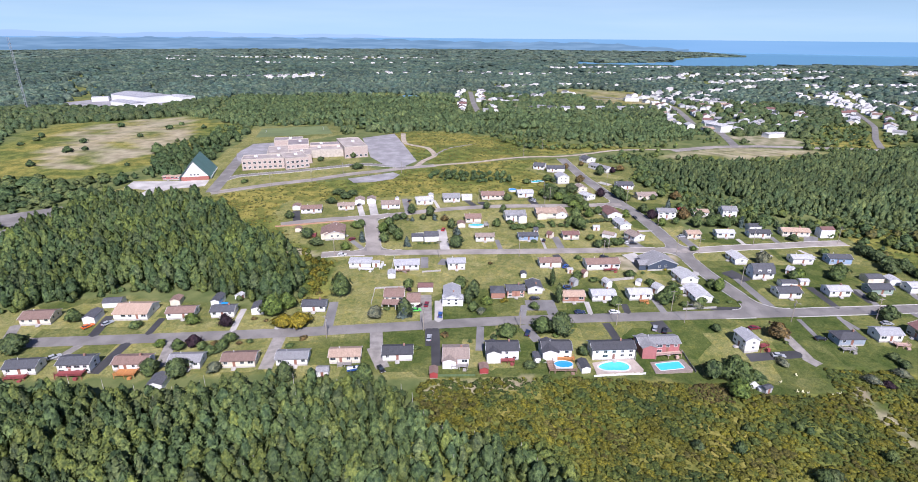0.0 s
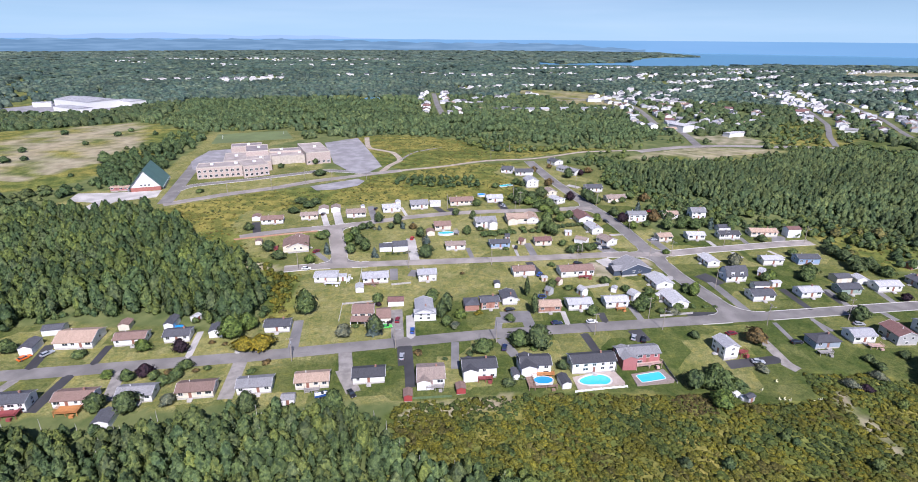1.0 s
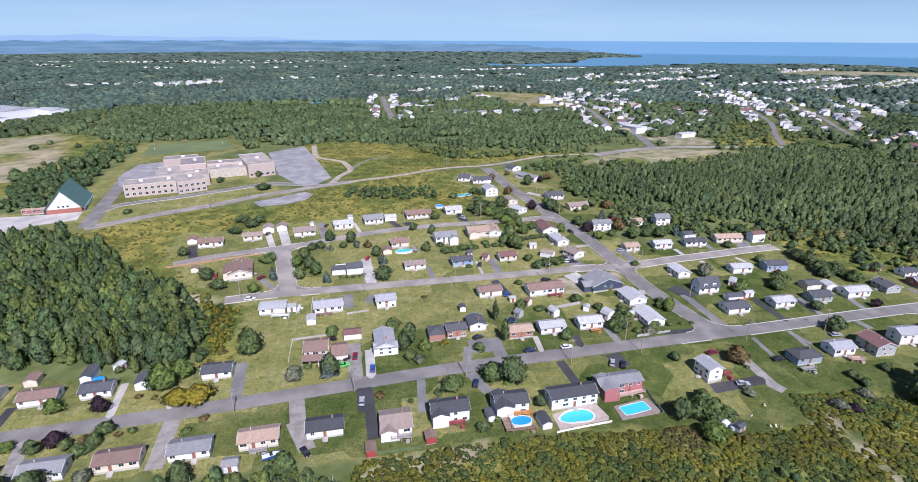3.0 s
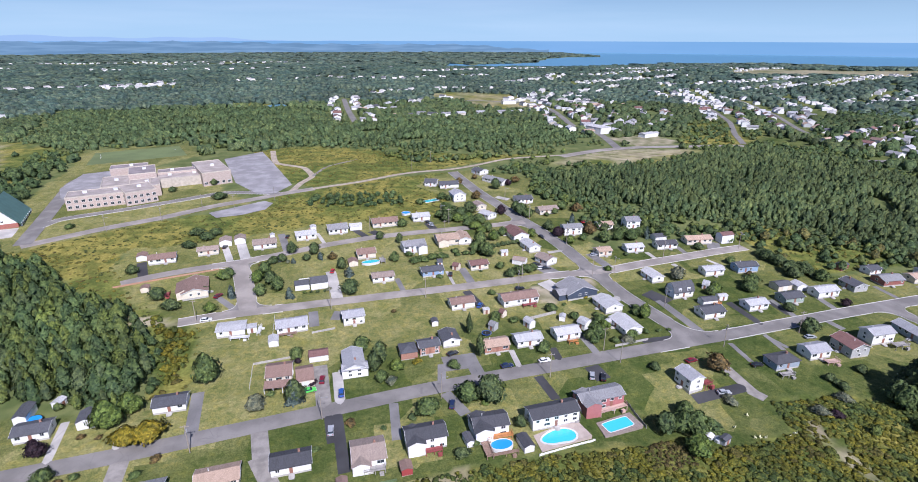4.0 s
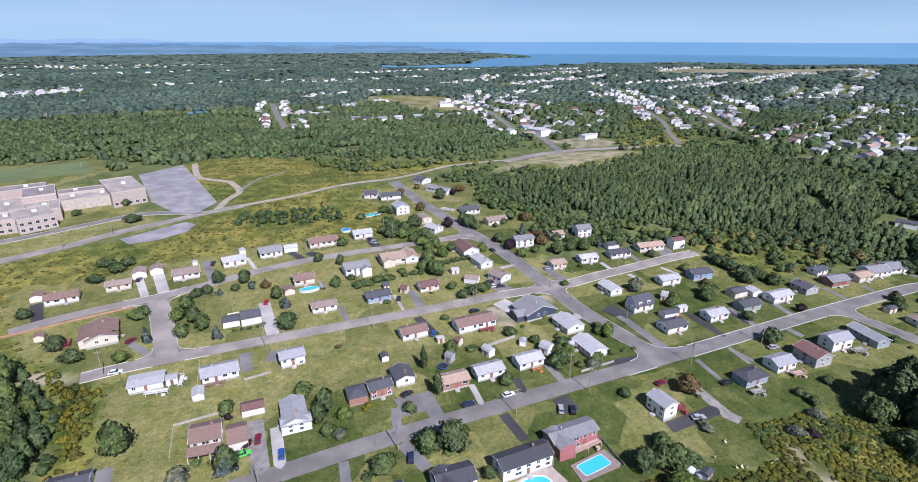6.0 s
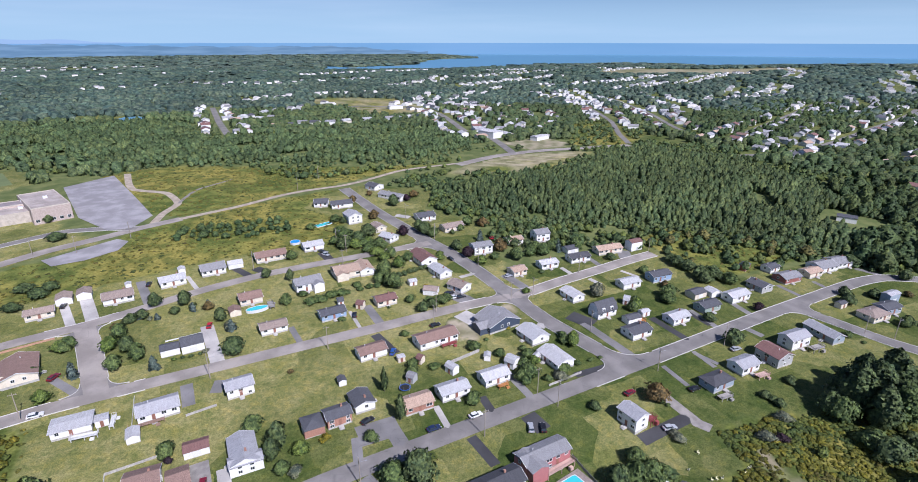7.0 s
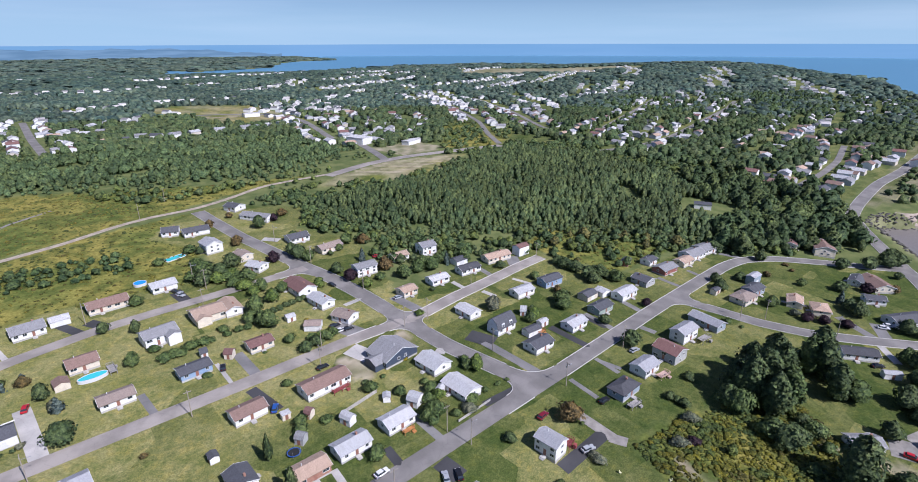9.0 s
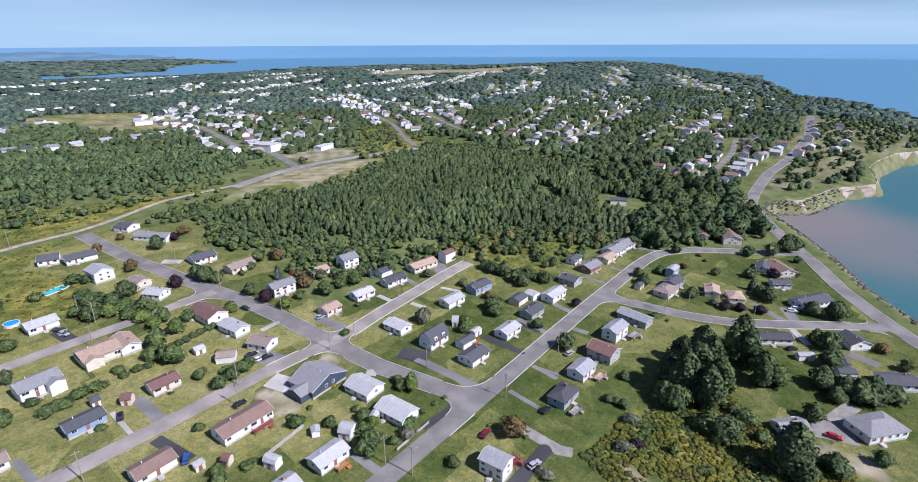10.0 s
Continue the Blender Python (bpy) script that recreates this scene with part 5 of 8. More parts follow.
def protos(kind, count, n, size, k=7, flat=0.36):
    """Broad-leaved prototypes, every third one slender; flat: the usual half width over height."""
    return [leaf_crown(100 + i + kind, OVAL if i % 3 == 2 else ROUND, 0.1, 0.94, k, count, size, flat) for i in range(n)]


def spires(kind, count, n, size, k=6):
    return [leaf_crown(400 + i + kind, SPIRE, 0.04, 0.9, k, count, size, 0.3) for i in range(n)]


GREENS = [(1.3, 1.25, 0.78), (0.85, 0.95, 0.8), (1, 1, 1), (1.1, 1.1, 0.85), (0.8, 0.92, 0.88), (0.95, 1.05, 0.9), (1.2, 1.15, 0.8), (0.7, 0.84, 0.8)]
pts = scatter(WOOD_S, 3.5, 1, 0.95)
pts = pts[(pts[:, 1] > 90) & (pts[:, 0] > -205)]
grow("near_wood", pts, protos(0, 110, 6, 0.2) + spires(0, 90, 4, 0.22), (6, 10), (0.2, 0.32), WOODS, "dense mixed young woodland with pale trunks", "woodland", 11, GREENS, edge=WOOD_S, reach=6)
stems("wood_trunks", pts[::3], 9, PALEBARK, "thin pale birch and poplar trunks")
pts = scatter(WOOD_W, 4.0, 2, 0.95)
near_part = (pts[:, 1] < 250) & (pts[:, 0] > -190)
grow("west_wood", pts[near_part], protos(20, 120, 6, 0.19) + spires(20, 80, 2, 0.22), (8.5, 12), (0.2, 0.3), WOODS, "dense green woodland beside the houses", "woodland", 12, GREENS, edge=WOOD_W, reach=7)
pts = pts[~near_part]
grow("west_wood", pts, protos(20, 44, 6, 0.28) + spires(20, 30, 2, 0.3), (8.5, 12), (0.2, 0.3), WOODS, "dense green woodland beside the houses", "woodland", 12, GREENS, edge=WOOD_W, reach=7)
pts = scatter(WOOD_E, 3.4, 3, 0.97, [COTTAGE_YARD])
pts = pts[wobble(pts[:, 0], pts[:, 1], 70, 72) < 0.82]
grow("east_wood", pts, protos(40, 9, 7, 0.34, 6) + spires(40, 9, 2, 0.36, 6), (6.5, 10.5), (0.2, 0.3), WOODS, "dense dark green woodland behind the houses", "woodland", 13, [(0.72, 0.82, 0.8), (0.9, 0.95, 0.9), (1.05, 1.05, 0.9), (0.64, 0.76, 0.76), (0.95, 0.96, 0.85), (0.85, 0.92, 0.86)], edge=WOOD_E, reach=26)
pts = scatter(WOOD_N, 5.8, 4, 0.94, GOLD)
pts = pts[wobble(pts[:, 0], pts[:, 1], 110, 71) < 0.55]
grow("north_wood", pts, protos(60, 7, 5, 0.42, 6, flat=0.6), (5, 9.5), (0.36, 0.55), WOODS, "wide green woodland below the far village", "woodland", 14, [(0.82, 0.97, 0.95), (0.94, 1.05, 1.0), (1.08, 1.12, 1.0), (0.74, 0.88, 0.9)], edge=WOOD_N, reach=30)

# bushes filling the ground between the woods and the gardens
ring_x, ring_y = [a.ravel() for a in np.meshgrid(np.arange(110, 470, 4.6), np.arange(200, 520, 4.6))]
rs = np.random.RandomState(91)
ring_x, ring_y = ring_x + rs.uniform(-2, 2, len(ring_x)), ring_y + rs.uniform(-2, 2, len(ring_y))
ok = ~inside(WOOD_E, ring_x, ring_y) & (near_line(WOOD_E + WOOD_E[:1], ring_x, ring_y) < 32) & (wobble(ring_x, ring_y, 45, 92) < 0.35)
for poly in LAWN + BARE + GOLD[6:8] + GOLD[10:] + [COTTAGE_YARD]:
    ok &= ~inside(poly, ring_x, ring_y)
for k, line in LINES.items():
    ok &= near_line([tuple(q) for q in line[::3]] + [tuple(line[-1])], ring_x, ring_y) > WIDE[k] / 2 + 4.0
grow("thicket", np.c_[ring_x[ok], ring_y[ok]], protos(83, 24, 4, 0.34, flat=0.6), (2.2, 5.5), (0.45, 0.7), WOODS, "bushes and young trees between wood and gardens", "bushes", 93, GREENS)
ring_x, ring_y = [a.ravel() for a in np.meshgrid(np.arange(-260, 470, 7.0), np.arange(490, 900, 7.0))]
ring_x, ring_y = ring_x + rs.uniform(-3, 3, len(ring_x)), ring_y + rs.uniform(-3, 3, len(ring_y))
ok = ~inside(WOOD_N, ring_x, ring_y) & (near_line(WOOD_N + WOOD_N[:1], ring_x, ring_y) < 40) & (wobble(ring_x, ring_y, 60, 94) < 0.25)
for poly in LAWN + BARE + [GOLD[2]]:
    ok &= ~inside(poly, ring_x, ring_y)
for poly in PAVED:
    ok &= ~inside(poly, ring_x, ring_y)
for k, line in LINES.items():
    ok &= near_line([tuple(q) for q in line[::3]] + [tuple(line[-1])], ring_x, ring_y) > WIDE[k] / 2 + 5.0
grow("thicket", np.c_[ring_x[ok], ring_y[ok]], protos(84, 8, 4, 0.42, 6, flat=0.6), (2, 5), (0.5, 0.8), WOODS, "low bushes on the open ground", "bushes", 95, GREENS)

pts = scatter(GOLD[6], 6.0, 51, 0.55)
grow("thicket", pts[clear_of_houses(pts[:, 0], pts[:, 1], 8.0)], protos(85, 10, 4, 0.4, 6, flat=0.6), (1.5, 5), (0.5, 0.8), WOODS, "bushes on the slope below the town", "bushes", 52, GREENS)
grow("thicket", scatter([(-67, 217), (-61, 222), (-64, 250), (-86, 272), (-79, 256), (-73, 240)], 2.4, 53, 0.85), protos(86, 50, 4, 0.26, flat=0.6), (1.2, 2.8), (0.5, 0.8), SCRUB, "tall yellowing weeds and bushes beside the wood", "bushes", 54,
     [(1.1, 1.1, 0.7), (1.3, 1.15, 0.6), (0.7, 0.9, 0.9)])

# scrub: knee-high goldenrod and bushes in the rough ground
pts = scatter([(-30, 85), (-12, 158), (30, 160), (95, 160), (101, 153), (108, 152), (129, 152), (132, 167), (150, 165), (170, 159), (185, 160), (200, 150), (186, 130), (176, 96), (150, 78), (60, 92)], 1.5, 5, 0.92, [WOOD_S, DEAD])
pts = pts[~inside(BARE[8], pts[:, 0], pts[:, 1]) | (wobble(pts[:, 0], pts[:, 1], 4, 75) > 0.1)]
grow("scrub", pts, [leaf_crown(200 + s, (1.0, 0.72, 0.35), -0.3, 0.8, 5, 12, 0.26, 1.2) for s in range(5)], (0.4, 0.95), (1.5, 2.6), SCRUB, "tangled goldenrod and low scrub", "scrub", 15,
     [(0.5, 0.72, 0.9), (0.62, 0.82, 0.9), (0.78, 0.92, 0.85), (1.05, 1.04, 0.72), (1.24, 1.15, 0.62), (1.0, 0.98, 0.75), (0.85, 0.77, 0.85)], 25, patch=26, soft=0.5)
grow("scrub", scatter(DEAD, 1.2, 35), [leaf_crown(220 + s, (1.0, 0.72, 0.35), -0.3, 0.8, 5, 14, 0.26, 1.2) for s in range(4)], (0.4, 1.0), (1.0, 1.6), SCRUB, "dead brown brush beside the pool gardens", "scrub", 36,
     [(0.62, 0.5, 0.75), (0.75, 0.62, 0.9), (0.95, 0.85, 1.2)], 12, soft=0.5)
pts = scatter([(-30, 95), (20, 128), (40, 112), (100, 150), (112, 134), (150, 150), (190, 150), (170, 100), (120, 90)], 3.6, 6, 0.8)
pts = pts[wobble(pts[:, 0], pts[:, 1], 22, 73) + 0.5 * wobble(pts[:, 0], pts[:, 1], 9, 74) + 0.35 * sst(90, 20, pts[:, 0]) > 0.5]
grow("thicket", pts, protos(80, 90, 4, 0.22, flat=0.6), (1.8, 4.6), (0.42, 0.7), WOODS, "scattered bushes in the rough ground", "bushes", 16, GREENS)
for gi, poly in enumerate(GOLD[1:4] + [GOLD[5], GOLD[7], GOLD[9]]):
    pts = scatter(poly, 3.2, 20 + gi, 0.75)
    grow("scrub", pts, [leaf_crown(210 + s, (1.0, 0.72, 0.35), -0.3, 0.8, 5, 3, 0.3, 1.2) for s in range(4)], (0.25, 0.7), (1.6, 3.0), SCRUB, "goldenrod and rough grass meadow", "scrub", 30 + gi,
         [(0.62, 0.76, 0.9), (0.85, 0.92, 0.95), (1.05, 1.0, 0.95), (1.2, 1.1, 0.85), (0.95, 0.82, 0.95)], 30, patch=38, soft=0.4)
pts = scatter([(-26, 398), (-19, 418), (8, 417), (40, 412), (39, 388), (6, 388)], 4.5, 7, 0.75)
grow("thicket", pts, protos(90, 50, 3, 0.24, flat=0.6), (2, 4.2), (0.5, 0.8), WOODS, "dark bushes at the meadow's edge", "bushes", 17, [(0.6, 0.75, 0.7), (0.8, 0.9, 0.8)])
pts = scatter([(222, 246), (218, 300), (250, 312), (300, 262), (330, 226), (302, 236), (290, 244)], 7.0, 8, 0.36)
grow("thicket", pts, protos(95, 60, 3, 0.24), (3, 6.5), (0.4, 0.7), WOODS, "mixed bushes behind the gardens", "bushes", 18, [(0.6, 0.75, 0.7), (0.8, 0.9, 0.8), (1.2, 0.9, 0.7)])
pts = scatter([(300, 216), (320, 236), (372, 262), (440, 330), (470, 300), (478, 240), (452, 205), (400, 186), (372, 170), (340, 196), (322, 216)], 6.5, 9, 0.75, [COTTAGE_YARD])
grow("shore_wood", pts, protos(97, 70, 4, 0.24), (7, 14), (0.3, 0.5), WOODS, "tall dark trees near the shore road", "woodland", 19, [(0.64, 0.78, 0.76), (0.8, 0.9, 0.8), (0.95, 0.98, 0.8)])
pts = np.vstack([scatter([(-260, 345), (-240, 400), (-265, 470), (-235, 560), (-210, 520), (-206, 440), (-190, 400), (-240, 392), (-246, 350)], 7.0, 33, 0.8)])
grow("field_edge_trees", pts, protos(99, 40, 3, 0.28), (5, 10), (0.34, 0.55), WOODS, "trees along the edge of the school grounds", "woodland", 41, [(0.6, 0.75, 0.7), (0.8, 0.9, 0.8)])

# far woodland: uneven canopy to the distance
rng = np.random.RandomState(77)


def canopy(n, k, cards):
    """A low lump of tree-tops seen from afar."""
    return [leaf_crown(300 + i, DOME, -0.1, 0.8, k, cards, 0.4, 0.6) for i in range(n)]


for r0, r1, gap in ((520, 900, 7.5), (900, 1500, 11.5), (1500, 2600, 21), (2600, 4700, 40)):
    rs = np.random.RandomState(r0)
    X, Y = [a.ravel() for a in np.meshgrid(np.arange(-r1, r1, gap), np.arange(60, r1 + 60, gap))]
    X, Y = X + rs.uniform(-0.5, 0.5, len(X)) * gap, Y + rs.uniform(-0.5, 0.5, len(Y)) * gap
    rr, az = np.hypot(X, Y - 60), np.degrees(np.arctan2(X, Y - 60))
    ok = (rr > r0) & (rr <= r1) & (az > -46) & (az < 91) & inside(COAST, X, Y) & (near_line(COAST, X, Y) > np.where((Y > 1900) & (Y < 2580) & (X > 480), 90, 14))
    ok &= ~((Y < 560) & (X > -260) & (X < 460))
    for poly2 in [WOOD_N, WOOD_E, POND, WORKS_YARD, WEST_ROAD, [(-110, 830), (-64, 830), (-62, 890), (-104, 890)]] + LAWN + GOLD + BARE:
        ok &= ~inside(poly2, X, Y)
    for k, line in LINES.items():
        ok &= near_line([tuple(q) for q in line[::4]], X, Y) > 9 + gap * 0.4
    for row in FAR_ROWS:
        ok &= near_line(row, X, Y) > 5 + gap * 0.25
    ok[ok] &= clear_of_houses(X[ok], Y[ok], 8.0 + 0.3 * gap)
    dens = np.where(inside(TOWN, X, Y), 0.62, 0.95 - 0.75 * sst(0.35, 0.75, wobble(X, Y, 420, 21)) * sst(1900, 1600, Y))
    ok &= rs.uniform(size=len(X)) < dens
    P2 = np.c_[X[ok], Y[ok]]
    grow("far_woodland", P2, canopy(6, 5 if gap < 12 else 4, 3 if gap < 8 else 0), (5.5 + gap * 0.06, 9.0 + gap * 0.07), (0.55 * gap / 8, 0.8 * gap / 8), WOODS if r0 < 900 else HAZED_FARWOODS,
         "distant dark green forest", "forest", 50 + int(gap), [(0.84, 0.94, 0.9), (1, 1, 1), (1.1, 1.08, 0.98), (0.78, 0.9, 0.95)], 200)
pts = scatter([(470, 216), (620, 226), (1000, 275), (1250, 320), (1250, 520), (900, 700), (620, 640), (450, 480)], 8.5, 61, 0.6)
for row in FAR_ROWS:
    pts = pts[near_line(row, pts[:, 0], pts[:, 1]) > 6]
pts = pts[clear_of_houses(pts[:, 0], pts[:, 1], 8.5)]
grow("town_trees", pts, protos(98, 8, 5, 0.4, 6, flat=0.6), (5, 10), (0.36, 0.55), WOODS, "street and garden trees of the town", "trees", 62, [(0.5, 0.64, 0.62), (0.62, 0.76, 0.68), (0.75, 0.85, 0.7)])

pts = scatter([(480, 214), (620, 216), (760, 218), (900, 236), (1000, 250), (1000, 150), (900, 108), (760, 140), (640, 166), (545, 180), (490, 190)], 8, 63, 0.5)
grow("headland_bushes", pts, protos(93, 16, 4, 0.36, flat=0.6), (2.5, 6.5), (0.5, 0.8), WOODS, "bushes and small trees on the headland", "bushes", 64, [(0.5, 0.64, 0.62), (0.75, 0.85, 0.7)])
pts = scatter([(-420, 380), (-262, 340), (-262, 396), (-237, 476), (-228, 590), (-330, 680), (-450, 600)], 14, 65, 0.07)
pts = np.vstack([pts, scatter([(-420, 372), (-350, 300), (-262, 250), (-250, 345), (-258, 392), (-340, 384)], 6.5, 66, 0.8)])
grow("field_bushes", pts, protos(94, 20, 4, 0.36, flat=0.6), (3, 6.5), (0.6, 0.95), WOODS, "bushes and trees round the dry western field", "bushes", 67, [(0.6, 0.75, 0.7), (0.8, 0.9, 0.8), (1.0, 1.0, 0.85)])

# ------------------------------------------------------------------ cars
PAINT = {k: plain("paint_" + k, c, 0.28, 0.02, 0.5) for k, c in {
    "white": (0.78, 0.78, 0.78), "silver": (0.42, 0.44, 0.47), "black": (0.02, 0.02, 0.024), "blue": (0.03, 0.1, 0.35), "navy": (0.02, 0.035, 0.09),
    "red": (0.5, 0.02, 0.03), "maroon": (0.2, 0.015, 0.03), "orange": (0.75, 0.16, 0.02), "green": (0.1, 0.6, 0.1)}.items()}
TYRE = plain("tyre_rubber", (0.02, 0.02, 0.02), 0.9, 0.1)
RIM = plain("wheel_rim", (0.5, 0.5, 0.52), 0.3, 0.05, metal=0.8)
LAMP = plain("headlamp", (0.75, 0.75, 0.72), 0.15, 0.03)
TAIL = plain("tail_lamp", (0.4, 0.02, 0.02), 0.2, 0.03)


def wheel_mesh(r, w, mat, name):
    k = 12
    pts = [(r * math.cos(6.2832 * i / k), s * w / 2, r * math.sin(6.2832 * i / k)) for s in (-1, 1) for i in range(k)]
    return Geo().add(pts, [(i, (i + 1) % k, k + (i + 1) % k, k + i) for i in range(k)] + [tuple(range(k)), tuple(range(k, 2 * k))[::-1]]).mesh(name, mat)


TYRE_M, RIM_M = wheel_mesh(0.34, 0.22, TYRE, "tyre"), wheel_mesh(0.2, 0.24, RIM, "rim")


def car_body(pickup):
    """Side outline (x, z) of the lower body and of the cabin, as bevelled boxes."""
    lo = Geo()
    ln, w = (5.6, 1.9) if pickup else (4.6, 1.8)
    a = ln / 2
    body = [(-a, 0.4), (a - 0.1, 0.35), (a, 0.6), (a - 0.15, 0.82), (a * 0.35, 0.95), (-a + 0.1, 0.98), (-a, 0.8)]
    k = len(body)
    pts = [(x, -w / 2 * (0.96 if z > 0.9 else 1), z) for x, z in body] + [(x, w / 2 * (0.96 if z > 0.9 else 1), z) for x, z in body]
    lo.add(pts, [tuple(range(k))[::-1][::-1], tuple(range(k, 2 * k))[::-1]] + [(i + k, (i + 1) % k + k, (i + 1) % k, i) for i in range(k)])
    c0, c1 = ((-0.5, 1.5) if pickup else (-a + 0.35, a * 0.42))
    cab = Geo().add([(c0, -w / 2 + 0.06, 0.94), (c1, -w / 2 + 0.06, 0.92), (c1, w / 2 - 0.06, 0.92), (c0, w / 2 - 0.06, 0.94),
                     (c0 + 0.45, -w / 2 + 0.24, 1.42), (c1 - 0.75, -w / 2 + 0.24, 1.44), (c1 - 0.75, w / 2 - 0.24, 1.44), (c0 + 0.45, w / 2 - 0.24, 1.42)],
                    [(0, 1, 5, 4), (1, 2, 6, 5), (2, 3, 7, 6), (3, 0, 4, 7), (4, 5, 6, 7)])
    top = Geo().box((c0 + c1 - 0.3) / 2, 0, 1.45, c1 - c0 - 1.1, w - 0.44, 0.08)
    return lo, cab, top, ln, w


CARM = {}


def car(x, y, turn, colour, pickup=False):
    label = f"parked {colour} {'pickup truck' if pickup else 'car'} on a driveway"
    root = thing("pickup_truck" if pickup else "car", x, y, gz(x, y) + 0.12, turn, label, "car", "parked cars")
    if (colour, pickup) not in CARM:
        lo, cab, top, ln, w = car_body(pickup)
        bed = Geo().box(-1.7, 0, 1.0, 1.9, 1.5, 0.06)
        CARM[colour, pickup] = [("body", lo.mesh("body", PAINT[colour])), ("cabin_glass", cab.mesh("cabin_glass", GLASS)), ("cabin_roof", top.mesh("cabin_roof", PAINT[colour]))]
        if pickup:
            CARM[colour, pickup].append(("load_bed", bed.mesh("load_bed", TYRE)))
    for nm, me in CARM[colour, pickup]:
        child(nm, me, root)
    ln, w = (5.6, 1.9) if pickup else (4.6, 1.8)
    for sx in (-1, 1):
        for sy in (-1, 1):
            t = child("wheel", TYRE_M, root, pose(sx * ln * 0.31, sy * (w / 2 - 0.08), 0.34))
            child("rim", RIM_M, t)
    for sy in (-1, 1):
        Geo().box(ln / 2 - 0.05, sy * 0.6, 0.68, 0.14, 0.4, 0.16).put("headlight", LAMP, root)
        Geo().box(-ln / 2 + 0.02, sy * 0.65, 0.76, 0.1, 0.3, 0.2).put("tail_light", TAIL, root)


# ------------------------------------------------------------------ utility poles
PIN = plain("insulator_grey", (0.35, 0.36, 0.37), 0.4, 0.05)
POLE_M = Geo().tube(0, 0, -0.4, 10, 0.16, 0.11, 8).mesh("pole", POLE)
ARM_M = Geo().box(0, 0, 9.3, 2.4, 0.12, 0.14).mesh("cross_arm", POLE)
PIN_M = Geo().tube(0, 0, 9.37, 9.6, 0.06, 0.05, 6).mesh("insulator", PIN)
CAN_M = Geo().tube(0.35, 0, 7.4, 8.3, 0.22, 0.22, 10).mesh("transformer", PIN)
LAMPARM_M = Geo().box(0, -1.0, 8.3, 0.07, 2.0, 0.07).box(0, -2.0, 8.25, 0.25, 0.6, 0.14).mesh("lamp_arm", PIN)
pole_no = [0]


def pole(x, y):
    pole_no[0] += 1
    k = pole_no[0]
    root = thing("utility_pole", x, y, gz(x, y), 90 if k % 2 else 0, "weathered timber utility pole beside the street", "utility pole", "utility poles")
    child("shaft", POLE_M, root)
    child("cross_arm", ARM_M, root)
    for dx in (-1, -0.4, 0.4, 1):
        child("insulator", PIN_M, root, pose(dx, 0, 0))
    if k % 3 == 0:
        child("transformer", CAN_M, root)
    if k % 2:
        child("lamp_arm", LAMPARM_M, root)


# ------------------------------------------------------------------ pools
def oval(a, b, k=28, p=2.0):
    out = []
    for i in range(k):
        t = 6.2832 * i / k
        c, s = math.cos(t), math.sin(t)
        out.append((a * math.copysign(abs(c) ** (2 / p), c), b * math.copysign(abs(s) ** (2 / p), s)))
    return out


def bean(a, b, k=32):
    return [(a * math.cos(6.2832 * i / k), b * math.sin(6.2832 * i / k) * (1 + 0.22 * math.cos(6.2832 * i / k)) - 0.5 * b * math.exp(-(2.2 * math.cos(6.2832 * i / k)) ** 2) * (math.sin(6.2832 * i / k) < 0) * -0.5) for i in range(k)]


def slab(outline, z0, z1):
    k = len(outline)
    return Geo().add([(x, y, z) for z in (z0, z1) for x, y in outline], [tuple(range(k))[::-1], tuple(range(k, 2 * k))] + [(i, (i + 1) % k, k + (i + 1) % k, k + i) for i in range(k)])


def ring(outline, grow_by, z0, z1):
    k = len(outline)
    big = [(x * (1 + grow_by / math.hypot(x, y)), y * (1 + grow_by / math.hypot(x, y))) for x, y in outline]
    pts = [(x, y, z) for z in (z0, z1) for o in (outline, big) for x, y in o]
    f = []
    for i in range(k):
        j = (i + 1) % k
        f += [(2 * k + i, 2 * k + j, 3 * k + j, 3 * k + i)[::-1], (k + i, k + j, 3 * k + j, 3 * k + i), (j, i, 2 * k + i, 2 * k + j)]
    return Geo().add(pts, f)


def pool(x, y, turn, outline, deck_by, high, water, rim, label, z=None):
    root = thing("swimming_pool", x, y, gz(x, y) + 0.1 if z is None else z, turn, label, "swimming pool", "garden swimming pools")
    slab(outline, high - 0.3, high - 0.08).put("water", water, root)
    ring(outline, deck_by, -0.6, high).put("rim", rim, root)
    return root

# ------------------------------------------------------------------ gardens: pools, decks, sheds
def terrace(outline, mat, label):
    """A level paved terrace on its own footing; gives the height of its top."""
    top, low = max(gz(x, y) for x, y in outline) + 0.04, min(gz(x, y) for x, y in outline) - 0.4
    tagged(slab(outline, low, top).put("pavement", mat), label, "terrace", kind="structure")
    return top


